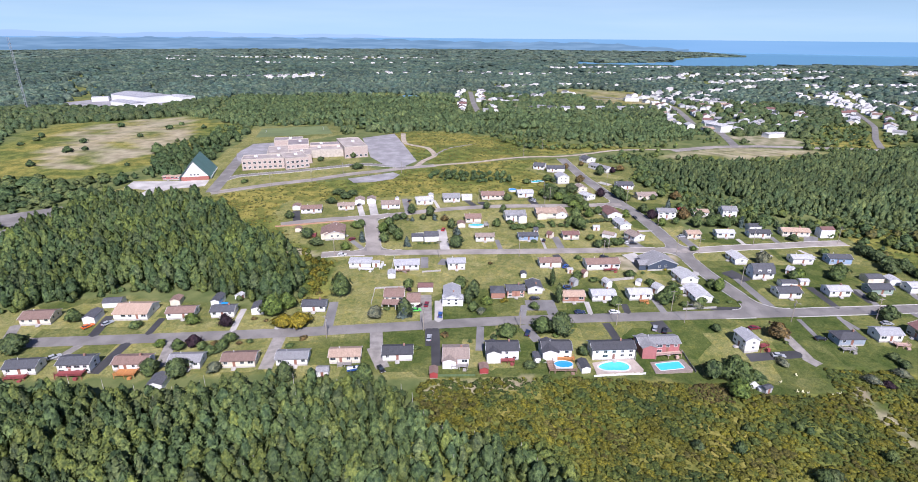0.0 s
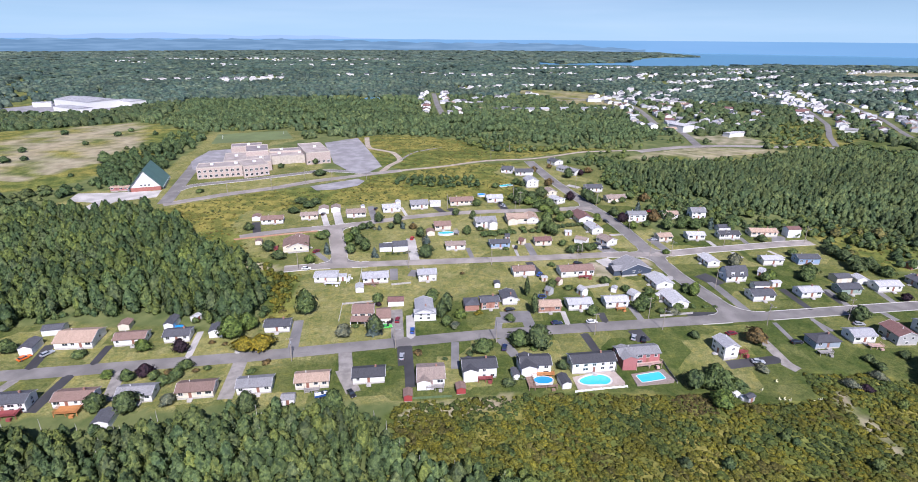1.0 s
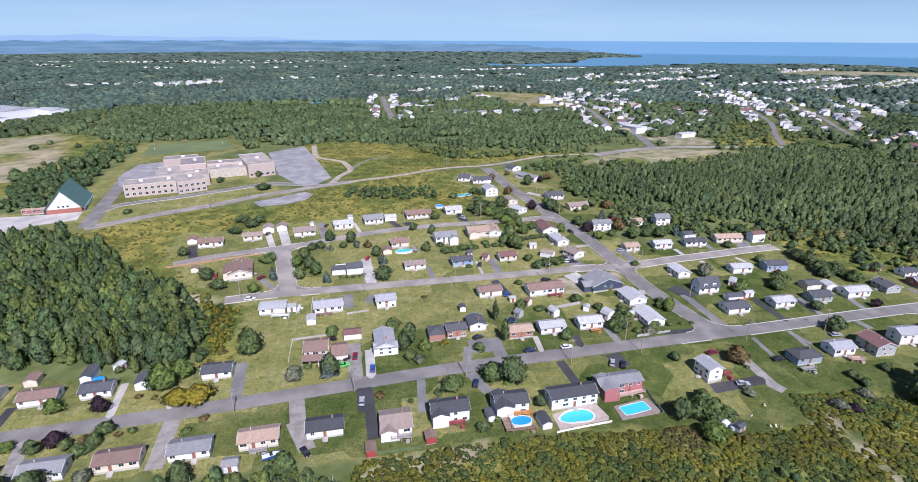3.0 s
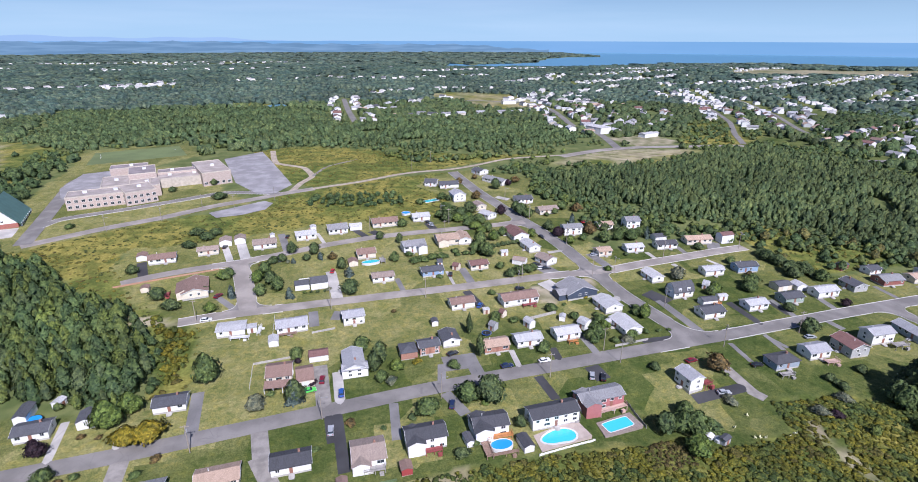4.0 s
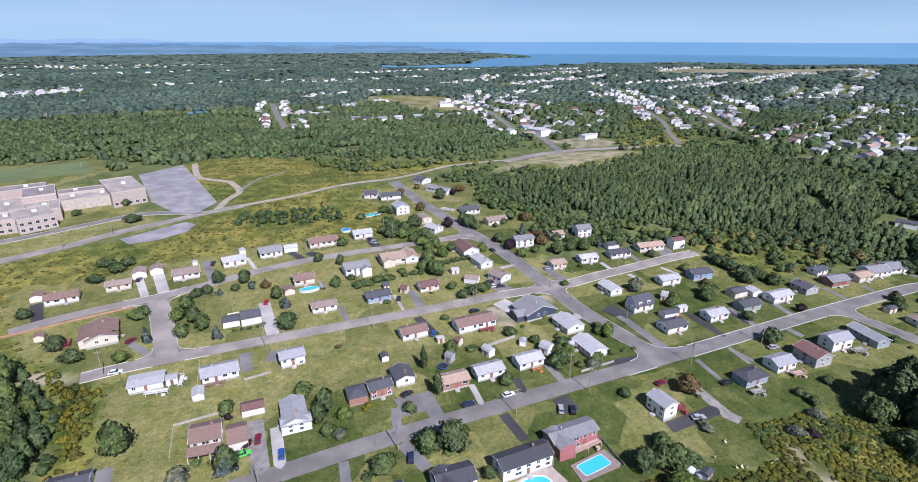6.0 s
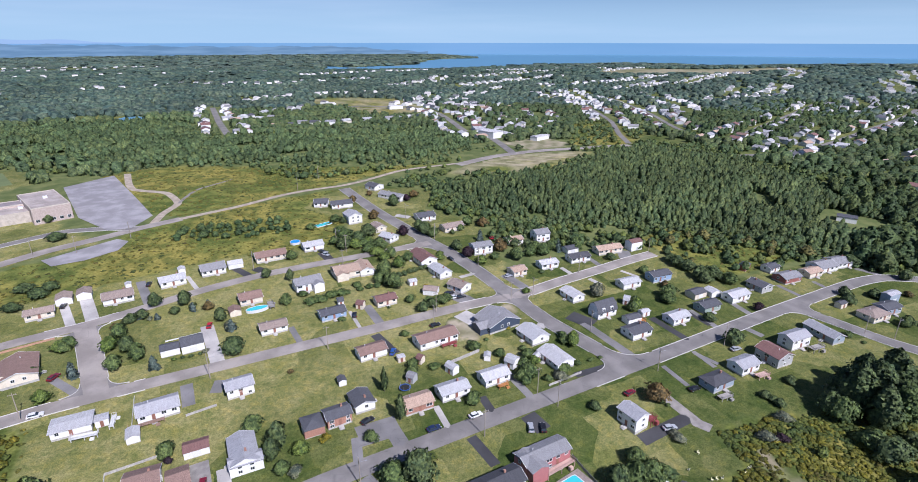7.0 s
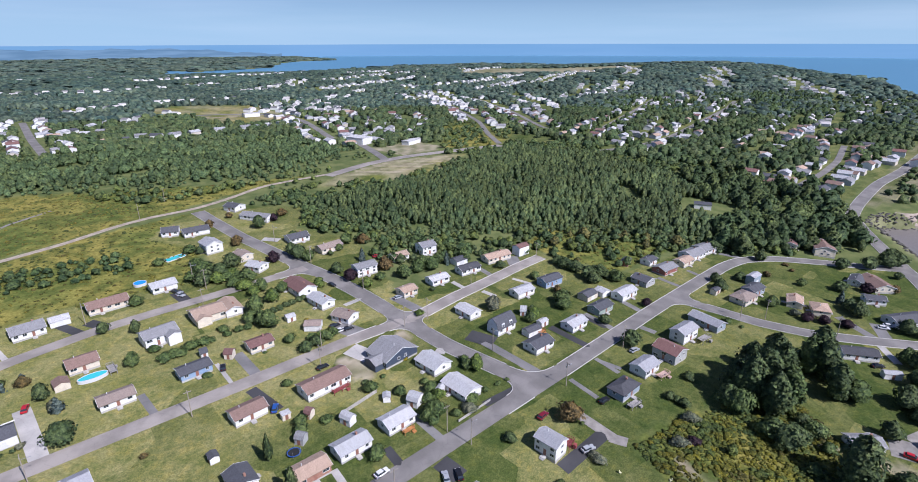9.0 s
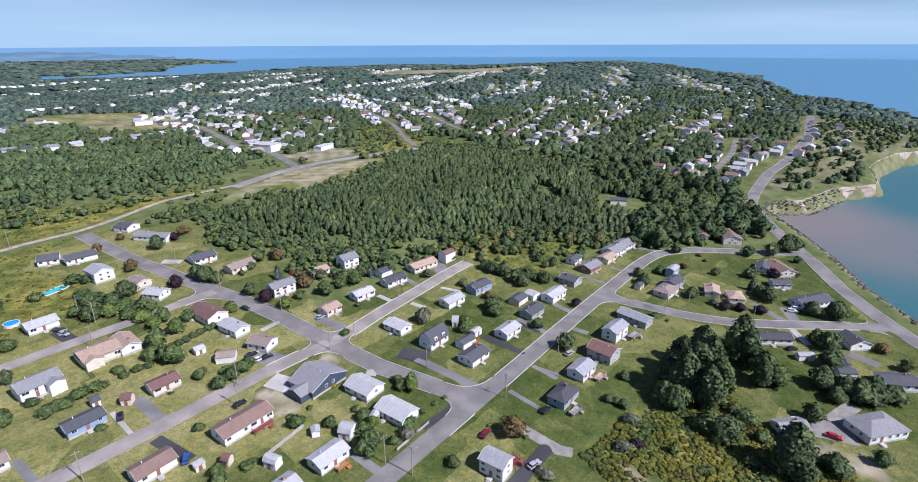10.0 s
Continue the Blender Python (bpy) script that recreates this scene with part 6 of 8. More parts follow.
pool(38.1, 166.6, 2, oval(3.3, 2.1), 0.3, 1.1, DEEPWATER, LINER, "oval above-ground pool with deep blue water in a wooden deck")
deck(33.4, 166.2, 92, 7.5, 2.2, 1.1, "brown", "reddish-brown wooden deck beside the oval pool")
deck(38.3, 163.2, 2, 8, 1.2, 1.1, "brown", "narrow wooden deck in front of the oval pool")
deck(38.6, 170.2, 2, 8, 2.2, 1.2, "orange", "reddish wooden deck between the house and the oval pool")
PEACH = plain("peach_paving", (0.52, 0.43, 0.37), 0.9, 0.1, 0.6)
top_k = terrace([(49.3, 162.2), (66.9, 165.4), (65.3, 172.6), (59.5, 172.2), (49.2, 169.4)], PEACH, "pale peach paved terrace round the kidney-shaped pool")
pool(56.6, 167.0, 5, bean(5.6, 3.0), 0.7, 0.12, WATER, LINER, "kidney-shaped turquoise pool with a white rim", top_k)
top_r = terrace([(71.3, 165.0), (85.8, 167.5), (84.6, 174.2), (71.5, 171.8)], plain("brown_grey_boards", (0.27, 0.22, 0.2), 0.85, 0.15, 1.5), "grey-brown boarded terrace round the rectangular pool")
pool(78.0, 169.6, 10.5, oval(4.8, 2.2, 32, 9), 0.3, 0.12, WATER, LINER, "rectangular bright turquoise pool with a white rim", top_r)
pool(10.1, 301.9, 4, oval(4.4, 1.9), 0.3, 1.1, WATER, LINER, "oval above-ground pool with a white wall")
deck(16, 303, 95, 6, 2.2, 1.1, "grey", "grey wooden deck beside the above-ground pool")
pool(58, 393, 20, oval(5, 2.2, 28, 8), 0.5, 0.15, WATER, LINER, "small rectangular turquoise pool in the scrub")
pool(37.6, 370, 0, oval(2.6, 2.6), 0.25, 1.1, DEEPWATER, LINER, "round above-ground pool with a blue wall")
deck(-135, 158.6, 4, 9, 3.2, 1.5, "red", "red-stained wooden deck behind the house")
deck(-116, 159.6, 3, 7, 4, 1.4, "orange", "orange cedar deck behind the bungalow")
deck(-153, 157.2, 6, 7, 2.5, 0.9, "red", "low red-stained deck with garden clutter")
deck(79.2, 175.6, 9, 10.5, 2.0, 1.8, "pink", "raised pinkish wooden deck with white railings")
deck(62.3, 173.6, 4, 8, 2.0, 1.6, "grey", "raised wooden deck behind the white house")
deck(18, 168.6, 2, 5, 2.0, 1.3, "red", "small red deck with steps behind the house")
deck(0.5, 165.2, 0, 6, 2.2, 1.2, "grey", "grey wooden deck behind the taupe bungalow")
deck(-41, 166, 5, 5, 1.8, 1.0, "grey", "grey back deck with steps")
deck(116.8, 179.2, 15, 3.6, 2.4, 2.2, "red", "small red-floored balcony deck with white railings")
deck(148.5, 177.5, -2, 5, 2.4, 1.2, "grey", "wooden back deck behind the hipped bungalow")
deck(171, 180.5, -4, 5, 2.6, 1.2, "pink", "pale wooden deck with garden chairs behind the house")
deck(206, 183.4, -4, 6, 3, 1.8, "grey", "grey raised deck with white railings")
deck(82, 213.8, 5, 4, 1.6, 0.9, "orange", "orange-red front deck with steps")
deck(75, 244.3, 6, 6.5, 1.8, 1.1, "red", "maroon wooden back deck with railings")
deck(-29, 242, 5, 10, 1.6, 0.9, "brown", "long wooden walkway deck behind the bungalow")
deck(157.5, 228.6, -4, 4, 3, 0.9, "orange", "small red-brown wooden deck between the sheds")
deck(-82.5, 286.5, 8, 3.4, 4.4, 0.8, "red", "reddish deck beside the brown-roofed house")

tramp = thing("trampoline", 50.3, 226.4, gz(50.3, 226.4), 0, "round trampoline with a blue safety pad", "trampoline")
ring(oval(1.7, 1.7, 20), 0.35, 0.75, 0.85).put("pad", PAINT["blue"], tramp)
slab(oval(1.75, 1.75, 20), 0.76, 0.79).put("mat", TYRE, tramp)
for i in range(6):
    Geo().tube(2.0 * math.cos(i * 1.047), 2.0 * math.sin(i * 1.047), -0.05, 2.3, 0.04, 0.04, 6).put("leg", PIN, tramp)

RAIL = plain("weathered_fence", (0.42, 0.4, 0.38), 0.85, 0.2, 2.0)


def fence(x0, y0, x1, y1, high, mat, label):
    k = max(2, int(math.hypot(x1 - x0, y1 - y0) / 2.2))
    turn = math.degrees(math.atan2(y1 - y0, x1 - x0))
    root = thing("fence", x0, y0, 0, 0, label, "fence", "garden fences")
    for i in range(k + 1):
        x, y = (x1 - x0) * i / k, (y1 - y0) * i / k
        z = gz(x0 + x, y0 + y)
        Geo().box(x, y, z + high / 2 - 0.2, 0.12, 0.12, high + 0.4, turn).put("post", mat, root)
        if i < k:
            xm, ym = (x1 - x0) * (i + 0.5) / k, (y1 - y0) * (i + 0.5) / k
            g = Geo().box(xm, ym, gz(x0 + xm, y0 + ym) + high / 2, math.hypot(x1 - x0, y1 - y0) / k - 0.13, 0.05, high - 0.1, turn)
            g.put("panel", mat, root)


fence(69, 233, 84, 236, 1.5, RAIL, "weathered grey board fence between the gardens")
fence(97, 207.5, 112, 209, 1.1, RAIL, "low grey board fence by the street")
fence(-10, 160, 6, 160.5, 1.0, plain("hedge_green_fence", (0.12, 0.18, 0.08), 0.9, 0.2), "low green mesh fence at the lawn's end")
fence(-108, 299, -86, 304.5, 0.9, plain("orange_mesh", (0.45, 0.25, 0.17), 0.8, 0.1), "faded orange construction fence along the street")
fence(-86, 304.5, -64, 309.5, 0.9, plain("orange_mesh_new", (0.47, 0.27, 0.19), 0.8, 0.1), "faded orange construction fence along the street")
fence(85.9, 178.5, 86.8, 167.2, 1.2, RAIL, "grey board fence beside the rectangular pool")
fence(48, 160.9, 67.4, 164.2, 0.9, WALL["white"], "white fence behind the kidney-shaped pool")

# round stones and a few pale garden chairs on the large lawn
CHAIR = plain("pale_yellow_plastic", (0.75, 0.72, 0.45), 0.5, 0.08)
seat_m = Geo().box(0, 0, 0.42, 0.6, 0.6, 0.07).mesh("seat", CHAIR)
back_m = Geo().box(-0.28, 0, 0.75, 0.07, 0.6, 0.65).mesh("backrest", CHAIR)
leg_m = Geo().box(0, 0, 0.2, 0.08, 0.08, 0.44).mesh("leg", CHAIR)
for cx, cy in ((116, 154), (117.5, 153.6), (119, 153.2), (126, 151.6), (127.6, 152), (129.2, 152.4), (121, 163.4), (113.4, 160)):
    ch = thing("garden_chair", cx, cy, gz(cx, cy), random.uniform(0, 360), "pale yellow plastic garden chair on the lawn", "chair", "garden chairs on the lawn")
    child("seat", seat_m, ch)
    child("backrest", back_m, ch)
    for dx in (-0.25, 0.25):
        for dy in (-0.25, 0.25):
            child("leg", leg_m, ch, pose(dx, dy, 0))
for sx, sy, r in ((103.5, 158.5, 1.5), (105, 156, 1.6)):
    dish = thing("water_tank", sx, sy, gz(sx, sy), 0, "pale domed plastic tank on the lawn", "tank", "domed tanks")
    g = Geo()
    g.tube(0, 0, -0.1, 1.0, r, r, 14).put("body", LINER, dish)
    Geo().tube(0, 0, 1.0, 1.9, r, 0.3, 14).put("dome", LINER, dish)

# ------------------------------------------------------------------ distant buildings
FARW = [plain("far_wall_" + str(i), c, 0.7, 0.05) for i, c in enumerate(((0.8, 0.8, 0.78), (0.7, 0.64, 0.55), (0.5, 0.52, 0.54)))]
FAR_M = []
for i in range(9):
    l, w, h = (12, 8.6, 3.4) if i % 3 else (10.5, 8.6, 5.2)
    wp = [(-w / 2, -2), (w / 2, -2), (w / 2, h), (0, h + w * 0.2), (-w / 2, h)]
    rp = [(w / 2 + 0.4, h - 0.3), (w / 2 + 0.4, h - 0.08), (0, h + w * 0.22), (-w / 2 - 0.4, h - 0.08), (-w / 2 - 0.4, h - 0.3), (0, h + w * 0.2)]
    rk = ("pale", "grey", "slate", "brown", "silver", "pale", "maroon", "tan", "grey")[i]
    FAR_M.append((Geo().prism(wp, -l / 2, l / 2).mesh("wall", FARW[(i * 2) % 3 if i % 2 else 0]), Geo().prism(rp, -l / 2 - 0.3, l / 2 + 0.3).mesh("roof", ROOF[rk]),
                  f"distant {('white', 'white', 'beige', 'white', 'grey', 'white', 'white', 'beige', 'white')[i]} house with a {WORDS_ROOF[rk]}"))
joined, joined_roofs = Geo(), Geo()
for i, (x, y, a) in enumerate(far_all):
    if i < 290:
        wm, rm, words = FAR_M[far_rng.randrange(9)]
        o = thing("far_house", x, y, gz(x, y), a, words, "house", "houses of the far village")
        child("wall", wm, o)
        child("roof", rm, o)
    else:
        l, w, h = 11, 8, 3.4
        c, s = math.cos(radians(a)), math.sin(radians(a))
        p = [(-l / 2, -w / 2, -2), (l / 2, -w / 2, -2), (l / 2, w / 2, -2), (-l / 2, w / 2, -2), (-l / 2, -w / 2, h), (l / 2, -w / 2, h), (l / 2, w / 2, h), (-l / 2, w / 2, h), (-l / 2, 0, h + 2), (l / 2, 0, h + 2)]
        joined.add([(x + px_ * c - py_ * s, y + px_ * s + py_ * c, gz(x, y) + pz_) for px_, py_, pz_ in p], [(0, 1, 5, 4), (1, 2, 6, 9, 5), (2, 3, 7, 6), (3, 0, 4, 8, 7)])
        joined_roofs.add([(x + px_ * c - py_ * s, y + px_ * s + py_ * c, gz(x, y) + pz_) for px_, py_, pz_ in p], [(4, 5, 9, 8), (6, 7, 8, 9)])
tagged(joined.put("distant_houses", FARW[0]), "many tiny pale houses of the distant town", "houses", kind="stuff")
FROOF, n_, l_, b_ = nodes_of("far_roofs")
isl_ = n_.new("ShaderNodeNewGeometry").outputs["Random Per Island"]
l_.new(mix_node(n_, l_, step_node(n_, l_, isl_, 0.1, 0.9), (0.1, 0.1, 0.115), (0.6, 0.57, 0.55)), b_.inputs["Base Color"])
tagged(joined_roofs.put("distant_roofs", FROOF), "grey and pale roofs of the distant town", "houses", kind="stuff")

for bx, by, bl, bw, bh, ba, words in ((288, 606, 22, 16, 7, -70, "large white warehouse at the village edge"), (276, 895, 22, 10, 5, 0, "long white shed on the hill field"),
                                      (330, 570, 24, 9, 4, 20, "long low beige depot building"), (-487, 848, 84, 46, 10, -32, "large pale industrial plant with a flat roof"), (-428, 852, 34, 24, 8, -32, "pale brown storage hall of the plant"),
                                      (-474, 790, 58, 20, 6, -32, "low pale industrial annex"), (-548, 846, 22, 14, 6, 20, "white shed in the plant yard"), (372, 272, 11, 8, 3.2, -60, "white house with a dark roof alone in the wood")):
    o = thing("warehouse" if bl > 15 else "cottage", bx, by, gz(bx, by), ba, words, "building", "")
    Geo().box(0, 0, bh / 2 - 1, bl, bw, bh + 2).put("wall", FARW[0], o)
    Geo().prism([(bw / 2 + 0.3, bh), (bw / 2 + 0.3, bh + 0.2), (0, bh + bw * 0.06 + 0.2), (-bw / 2 - 0.3, bh + 0.2), (-bw / 2 - 0.3, bh)], -bl / 2 - 0.3, bl / 2 + 0.3).put("roof", ROOF["slate" if bl < 15 else "silver" if bl > 40 else "pale"], o)
tower = thing("radio_mast", -578, 735, gz(-578, 735), 0, "tall slender lattice radio mast", "mast")
STEEL = plain("galvanised_steel", (0.5, 0.51, 0.53), 0.45, 0.1, metal=0.6)
for a in (0, 120, 240):
    Geo().tube(1.2 * math.cos(radians(a)), 1.2 * math.sin(radians(a)), -1, 92, 0.25, 0.2, 6).put("leg", STEEL, tower)
for z in range(4, 92, 8):
    Geo().box(0, 0, z, 2.2, 2.2, 0.3).put("bracing", STEEL, tower)

# ------------------------------------------------------------------ the rocky shore
def cliff(line, drop, label):
    g = Geo()
    p = smooth_line(line, 5.0)
    nrm = normals(p)
    rs = np.random.RandomState(3)
    rows = 7
    pts = []
    for (x, y), (u, v) in zip(p, nrm):
        top = gz(x + u * 6, y + v * 6) + 0.2
        jut = rs.uniform(-1.5, 1.5)
        for j in range(rows):
            f = j / (rows - 1)
            out = (1 - f) * 9 * drop + rs.uniform(-0.9, 0.9) + jut * (1 - f)
            pts.append((x - u * (out - 4), y - v * (out - 4), (SEA - 1) + (top - SEA + 1) * f ** 0.7 + rs.uniform(-0.3, 0.3) * (j < rows - 1)))
    n = len(p)
    g.add(pts, [(i * rows + j, (i + 1) * rows + j, (i + 1) * rows + j + 1, i * rows + j + 1) for i in range(n - 1) for j in range(rows - 1)])
    tagged(g.put("cliff", ROCK), label, "cliff", kind="structure")


cliff([(470, 182), (478, 172), (533, 159), (576, 135), (644, 146), (726, 133), (760, 119), (900, 86), (1050, 96), (1169, 151), (1285, 236), (1300, 331), (1458, 384)], 0.55, "brown layered sandstone cliff above the sea")
rk = random.Random(8)
boulder = []
for i in range(6):
    b = blob(500 + i, 1.0, 0.5, 0.7)
    boulder.append(b.mesh("boulder", plain("boulder_" + str(i), (0.085 + 0.02 * i, 0.075 + 0.02 * i, 0.066 + 0.018 * i), 0.95, 0.25, 1.0)))
shore = smooth_line([(250, 28), (278, 60), (308, 95), (331, 114), (368, 135), (405, 160), (440, 188), (462, 186), (477, 170), (533, 158)], 1.7)
rocks = Geo()
rock_no = 0
for i, (x, y) in enumerate(shore):
    for j in range(6 if x < 470 else 3):
        px_, py_ = x + rk.uniform(-5, 4), y + rk.uniform(-5, 4.5)
        d = float(near_line(COAST, px_, py_)) * (1 if bool(inside(COAST, px_, py_)) else -1)
        z = -16 + (gz(px_, py_) + 16) * float(sst(-7, 3, d))
        s, kind, spin = rk.uniform(0.5, 1.3), rk.randrange(6), rk.uniform(0, 6)
        m = Matrix.LocRotScale((px_, py_, max(z, SEA) - 0.35 * s), Euler((0, 0, spin)), (s, s * rk.uniform(0.7, 1.2), s * 0.8))
        if j == 0 and 272 < px_ < 470 and rock_no < 280:
            rock_no += 1
            o = new("boulder", boulder[kind])
            o.matrix_basis = m
            tagged(o, "grey-brown boulder of the rock armour on the shore", "boulder", "boulders on the shore")
        else:
            b = blob(500 + kind, 1.0, 0.5, 0.7)
            rocks.add([m @ Vector(v) for v in b.v], b.f)
tagged(rocks.put("rock_armour", boulder[2].materials[0]), "tumbled grey-brown rock armour along the shore", "rocks", kind="stuff")

# ------------------------------------------------------------------ the neighbourhood, house by house
H(-153.3, 162.2, 6, 11.3, 7.2, 2.9, "slate", "white", "g")
H(-135.2, 163.7, 4, 11.7, 7.2, 3.6, "slate", "white", "g")
H(-116.4, 165.2, 3, 12.5, 7.2, 2.9, "brown", "white", "g")
H(-97.7, 166.5, 3, 11.8, 7.2, 2.9, "grey", "white", "g")
H(-78.9, 167.6, 4, 12.4, 7.2, 2.9, "brown", "cream", "g")
H(-102, 154.4, -86, 7, 5.3, 2.5, "slate", "white", "g")
H(-171.7, 195.7, 6, 12.5, 8.8, 2.8, "brown", "cream", "g")
H(-150.5, 196.4, -85, 7.8, 5.1, 2.9, "slate", "white", "g")
H(-149, 208.5, 8, 7.9, 5.6, 2.5, "slate", "white", "g")
H(-135.2, 201.2, 2, 14.4, 11.5, 2.9, "tan", "white", "g")
H(-115.4, 200.3, 5, 11.9, 7.2, 2.8, "brown", "white", "g")
H(-122.9, 210.6, -85, 5.2, 4.5, 2.4, "brown", "cream", "g")
H(-98.5, 201.6, 5, 10.1, 7.2, 2.9, "slate", "white", "g")
H(-104.8, 210.5, -88, 7.8, 4, 3, "slate", "white", "g")
H(-84.9, 204.1, -83, 6.6, 5.3, 2.8, "slate", "white", "g")
H(-61.6, 206.7, 2, 10.5, 7.2, 2.8, "slate", "white", "g")
H(-60.2, 168.9, 4, 11.9, 7.2, 2.9, "grey", "white", "g")
H(-41.4, 170.6, 4, 11.9, 7.2, 2.9, "tan", "cream", "g")
H(-22.4, 172.3, 3, 11.6, 7.2, 2.9, "black", "white", "g")
H(-0.9, 170.8, 2, 9.9, 9.9, 3.2, "taupe", "white", "g")
H(16.2, 173.4, 2, 12.6, 7.6, 4.2, "black", "white", "g")
H(-47.6, 161.1, 3, 4.6, 4, 2.3, "grey", "white", "g")
H(-8.6, 161, -88, 4.4, 3.2, 2.2, "brown", "red", "g")
H(9.1, 163.5, -87, 3.9, 3.5, 2.2, "brown", "red", "g")
H(-28.2, 214.5, 0, 9.1, 9.3, 3.8, "brown", "cream", "g")
H(-19.7, 212, 4, 6.1, 9.6, 2.8, "brown", "cream", "g")
H(-15.2, 224.1, 2, 7.2, 5.2, 2.5, "maroon", "white", "g")
H(-2.9, 215.6, -88, 13.2, 8, 3.6, "silver", "white", "g")
H(17.5, 219.6, -88, 7.4, 6.6, 2.9, "slate", "brick", "h")
H(25.4, 220.3, 5, 8.6, 6.7, 3.6, "slate", "brick", "g")
H(34.5, 224.6, -87, 8.9, 7.4, 2.9, "slate", "white", "g")
H(31.2, 238.1, -89, 3.5, 3, 2.2, "slate", "white", "g")
H(-49.2, 249.2, 2, 11.3, 8.1, 2.9, "pale", "white", "f")
H(-25.9, 247.3, 6, 12.6, 8.5, 2.9, "silver", "white", "g")
H(-32.3, 237.4, -86, 5.3, 4, 2.3, "pale", "white", "g")
H(-1.4, 248, 5, 9.3, 7.5, 3.6, "silver", "white", "g")
H(-93.1, 325.8, 8, 13.3, 8.2, 2.8, "brown", "white", "g")
H(-103.9, 330.4, -82, 6.1, 5.1, 2.5, "brown", "white", "g")
H(-72.4, 331.8, 7, 10.8, 7.2, 2.7, "taupe", "cream", "g")
H(-65.5, 342.3, -83, 7.6, 6.5, 2.8, "taupe", "white", "g")
H(-58.2, 344, -85, 7, 6, 2.8, "taupe", "white", "g")
H(-44.5, 335.5, 7, 12.4, 9.7, 2.8, "taupe", "white", "g")
H(-23.2, 343.1, 10, 11.6, 8.5, 3, "pale", "white", "g")
H(-19.3, 354.2, -84, 4.5, 3.5, 2.4, "pale", "white", "g")
H(-5.5, 349.2, 7, 11.7, 10, 2.9, "grey", "white", "g")
H(5, 351.4, 4, 7.3, 6.2, 2.5, "pale", "white", "g")
H(22.4, 355, 4, 15.9, 9.7, 2.8, "brown", "cream", "g")
H(-70.3, 288.3, -80, 16.5, 11.5, 3, "brown", "cream", "g")
H(-92.6, 293.2, -85, 4, 3.8, 2.2, "brown", "cream", "g")
H(-23.1, 282.1, 4, 6.8, 5.8, 2.8, "slate", "white", "g")
H(-15.5, 282.8, 5, 8.2, 8.2, 3.2, "slate", "white", "g")
H(8.3, 311.9, 4, 10.1, 8.8, 2.8, "brown", "cream", "g")
H(1.2, 302.6, -85, 5.4, 4.9, 2.3, "brown", "cream", "g")
H(14.3, 283.1, 3, 11, 7.2, 2.7, "taupe", "white", "g")
H(33.8, 314.1, 7, 12.8, 9.1, 4.2, "grey", "white", "g")
H(53.7, 321.2, 3, 13.1, 11.1, 3.4, "tan", "cream", "g")
H(63.1, 321.3, -90, 12.7, 7.7, 3, "tan", "white", "g")
H(38.5, 284.4, 5, 11.4, 7.2, 2.8, "slate", "blue", "g")
H(62.7, 286.7, 3, 9.9, 7.2, 2.8, "maroon", "cream", "g")
H(80.2, 298.7, -1, 4.1, 4.1, 2.2, "pale", "white", "g")
H(94.5, 321.2, -84, 15.8, 9.8, 3.2, "maroon", "white", "g")
H(96.6, 303.4, -82, 12.2, 7.4, 3, "pale", "white", "g")
H(98.7, 285.3, -66, 9.5, 7.9, 3, "taupe", "white", "g")
H(85.1, 287, -36, 7, 5.6, 2.6, "taupe", "white", "g")
H(108.5, 453, -64, 10.9, 9.8, 3, "slate", "white", "g")
H(113.7, 426.2, -58, 20.8, 9.3, 2.9, "grey", "white", "g")
H(64.9, 429.7, -19, 9.5, 10, 2.8, "slate", "white", "g")
H(76.3, 422.3, -2, 14.3, 9.1, 2.8, "slate", "white", "g")
H(76, 391.6, -83, 10.6, 9.4, 5, "silver", "white", "g")
H(85.9, 371.8, -81, 9.4, 7.8, 2.9, "taupe", "cream", "g")
H(87, 354.7, -60, 9.3, 8, 2.9, "pale", "white", "g")
H(118.8, 379.2, 0, 12.1, 10, 2.9, "slate", "white", "g")
H(127, 356.2, 6, 13.7, 8.3, 2.8, "taupe", "cream", "g")
H(45, 359.3, 5, 11.2, 8.7, 2.9, "pale", "white", "g")
H(128, 319.8, -2, 11.6, 7.9, 4.6, "grey", "white", "g")
H(151, 323.8, 0, 9.8, 7.2, 2.8, "tan", "white", "g")
H(167.8, 322.3, -5, 9.2, 8.9, 5, "grey", "white", "g")
H(132.6, 289.2, 4, 8.5, 7.4, 2.8, "tan", "cream", "g")
H(151.2, 290.1, -2, 10.6, 7.2, 2.9, "pale", "white", "g")
H(170.9, 290.5, -3, 12.5, 7.2, 2.9, "black", "white", "g")
H(173.7, 301.3, 1, 7.7, 6.3, 2.6, "slate", "white", "g")
H(192.8, 293.1, -5, 15.8, 7.8, 2.9, "tan", "cream", "g")
H(209.1, 290.6, 1, 8.1, 5.8, 5, "maroon", "white", "g")
H(143.2, 257.5, -87, 10.5, 7.2, 2.9, "pale", "white", "g")
H(146.4, 239.9, 3, 11.1, 7.2, 2.9, "slate", "white", "m")
H(175.6, 256.7, -2, 11, 7.2, 2.9, "pale", "white", "g")
H(194.5, 256.4, -3, 11.8, 7.2, 3.4, "slate", "blue", "g")
H(154.2, 230, -2, 7.5, 4.8, 2.6, "slate", "white", "g")
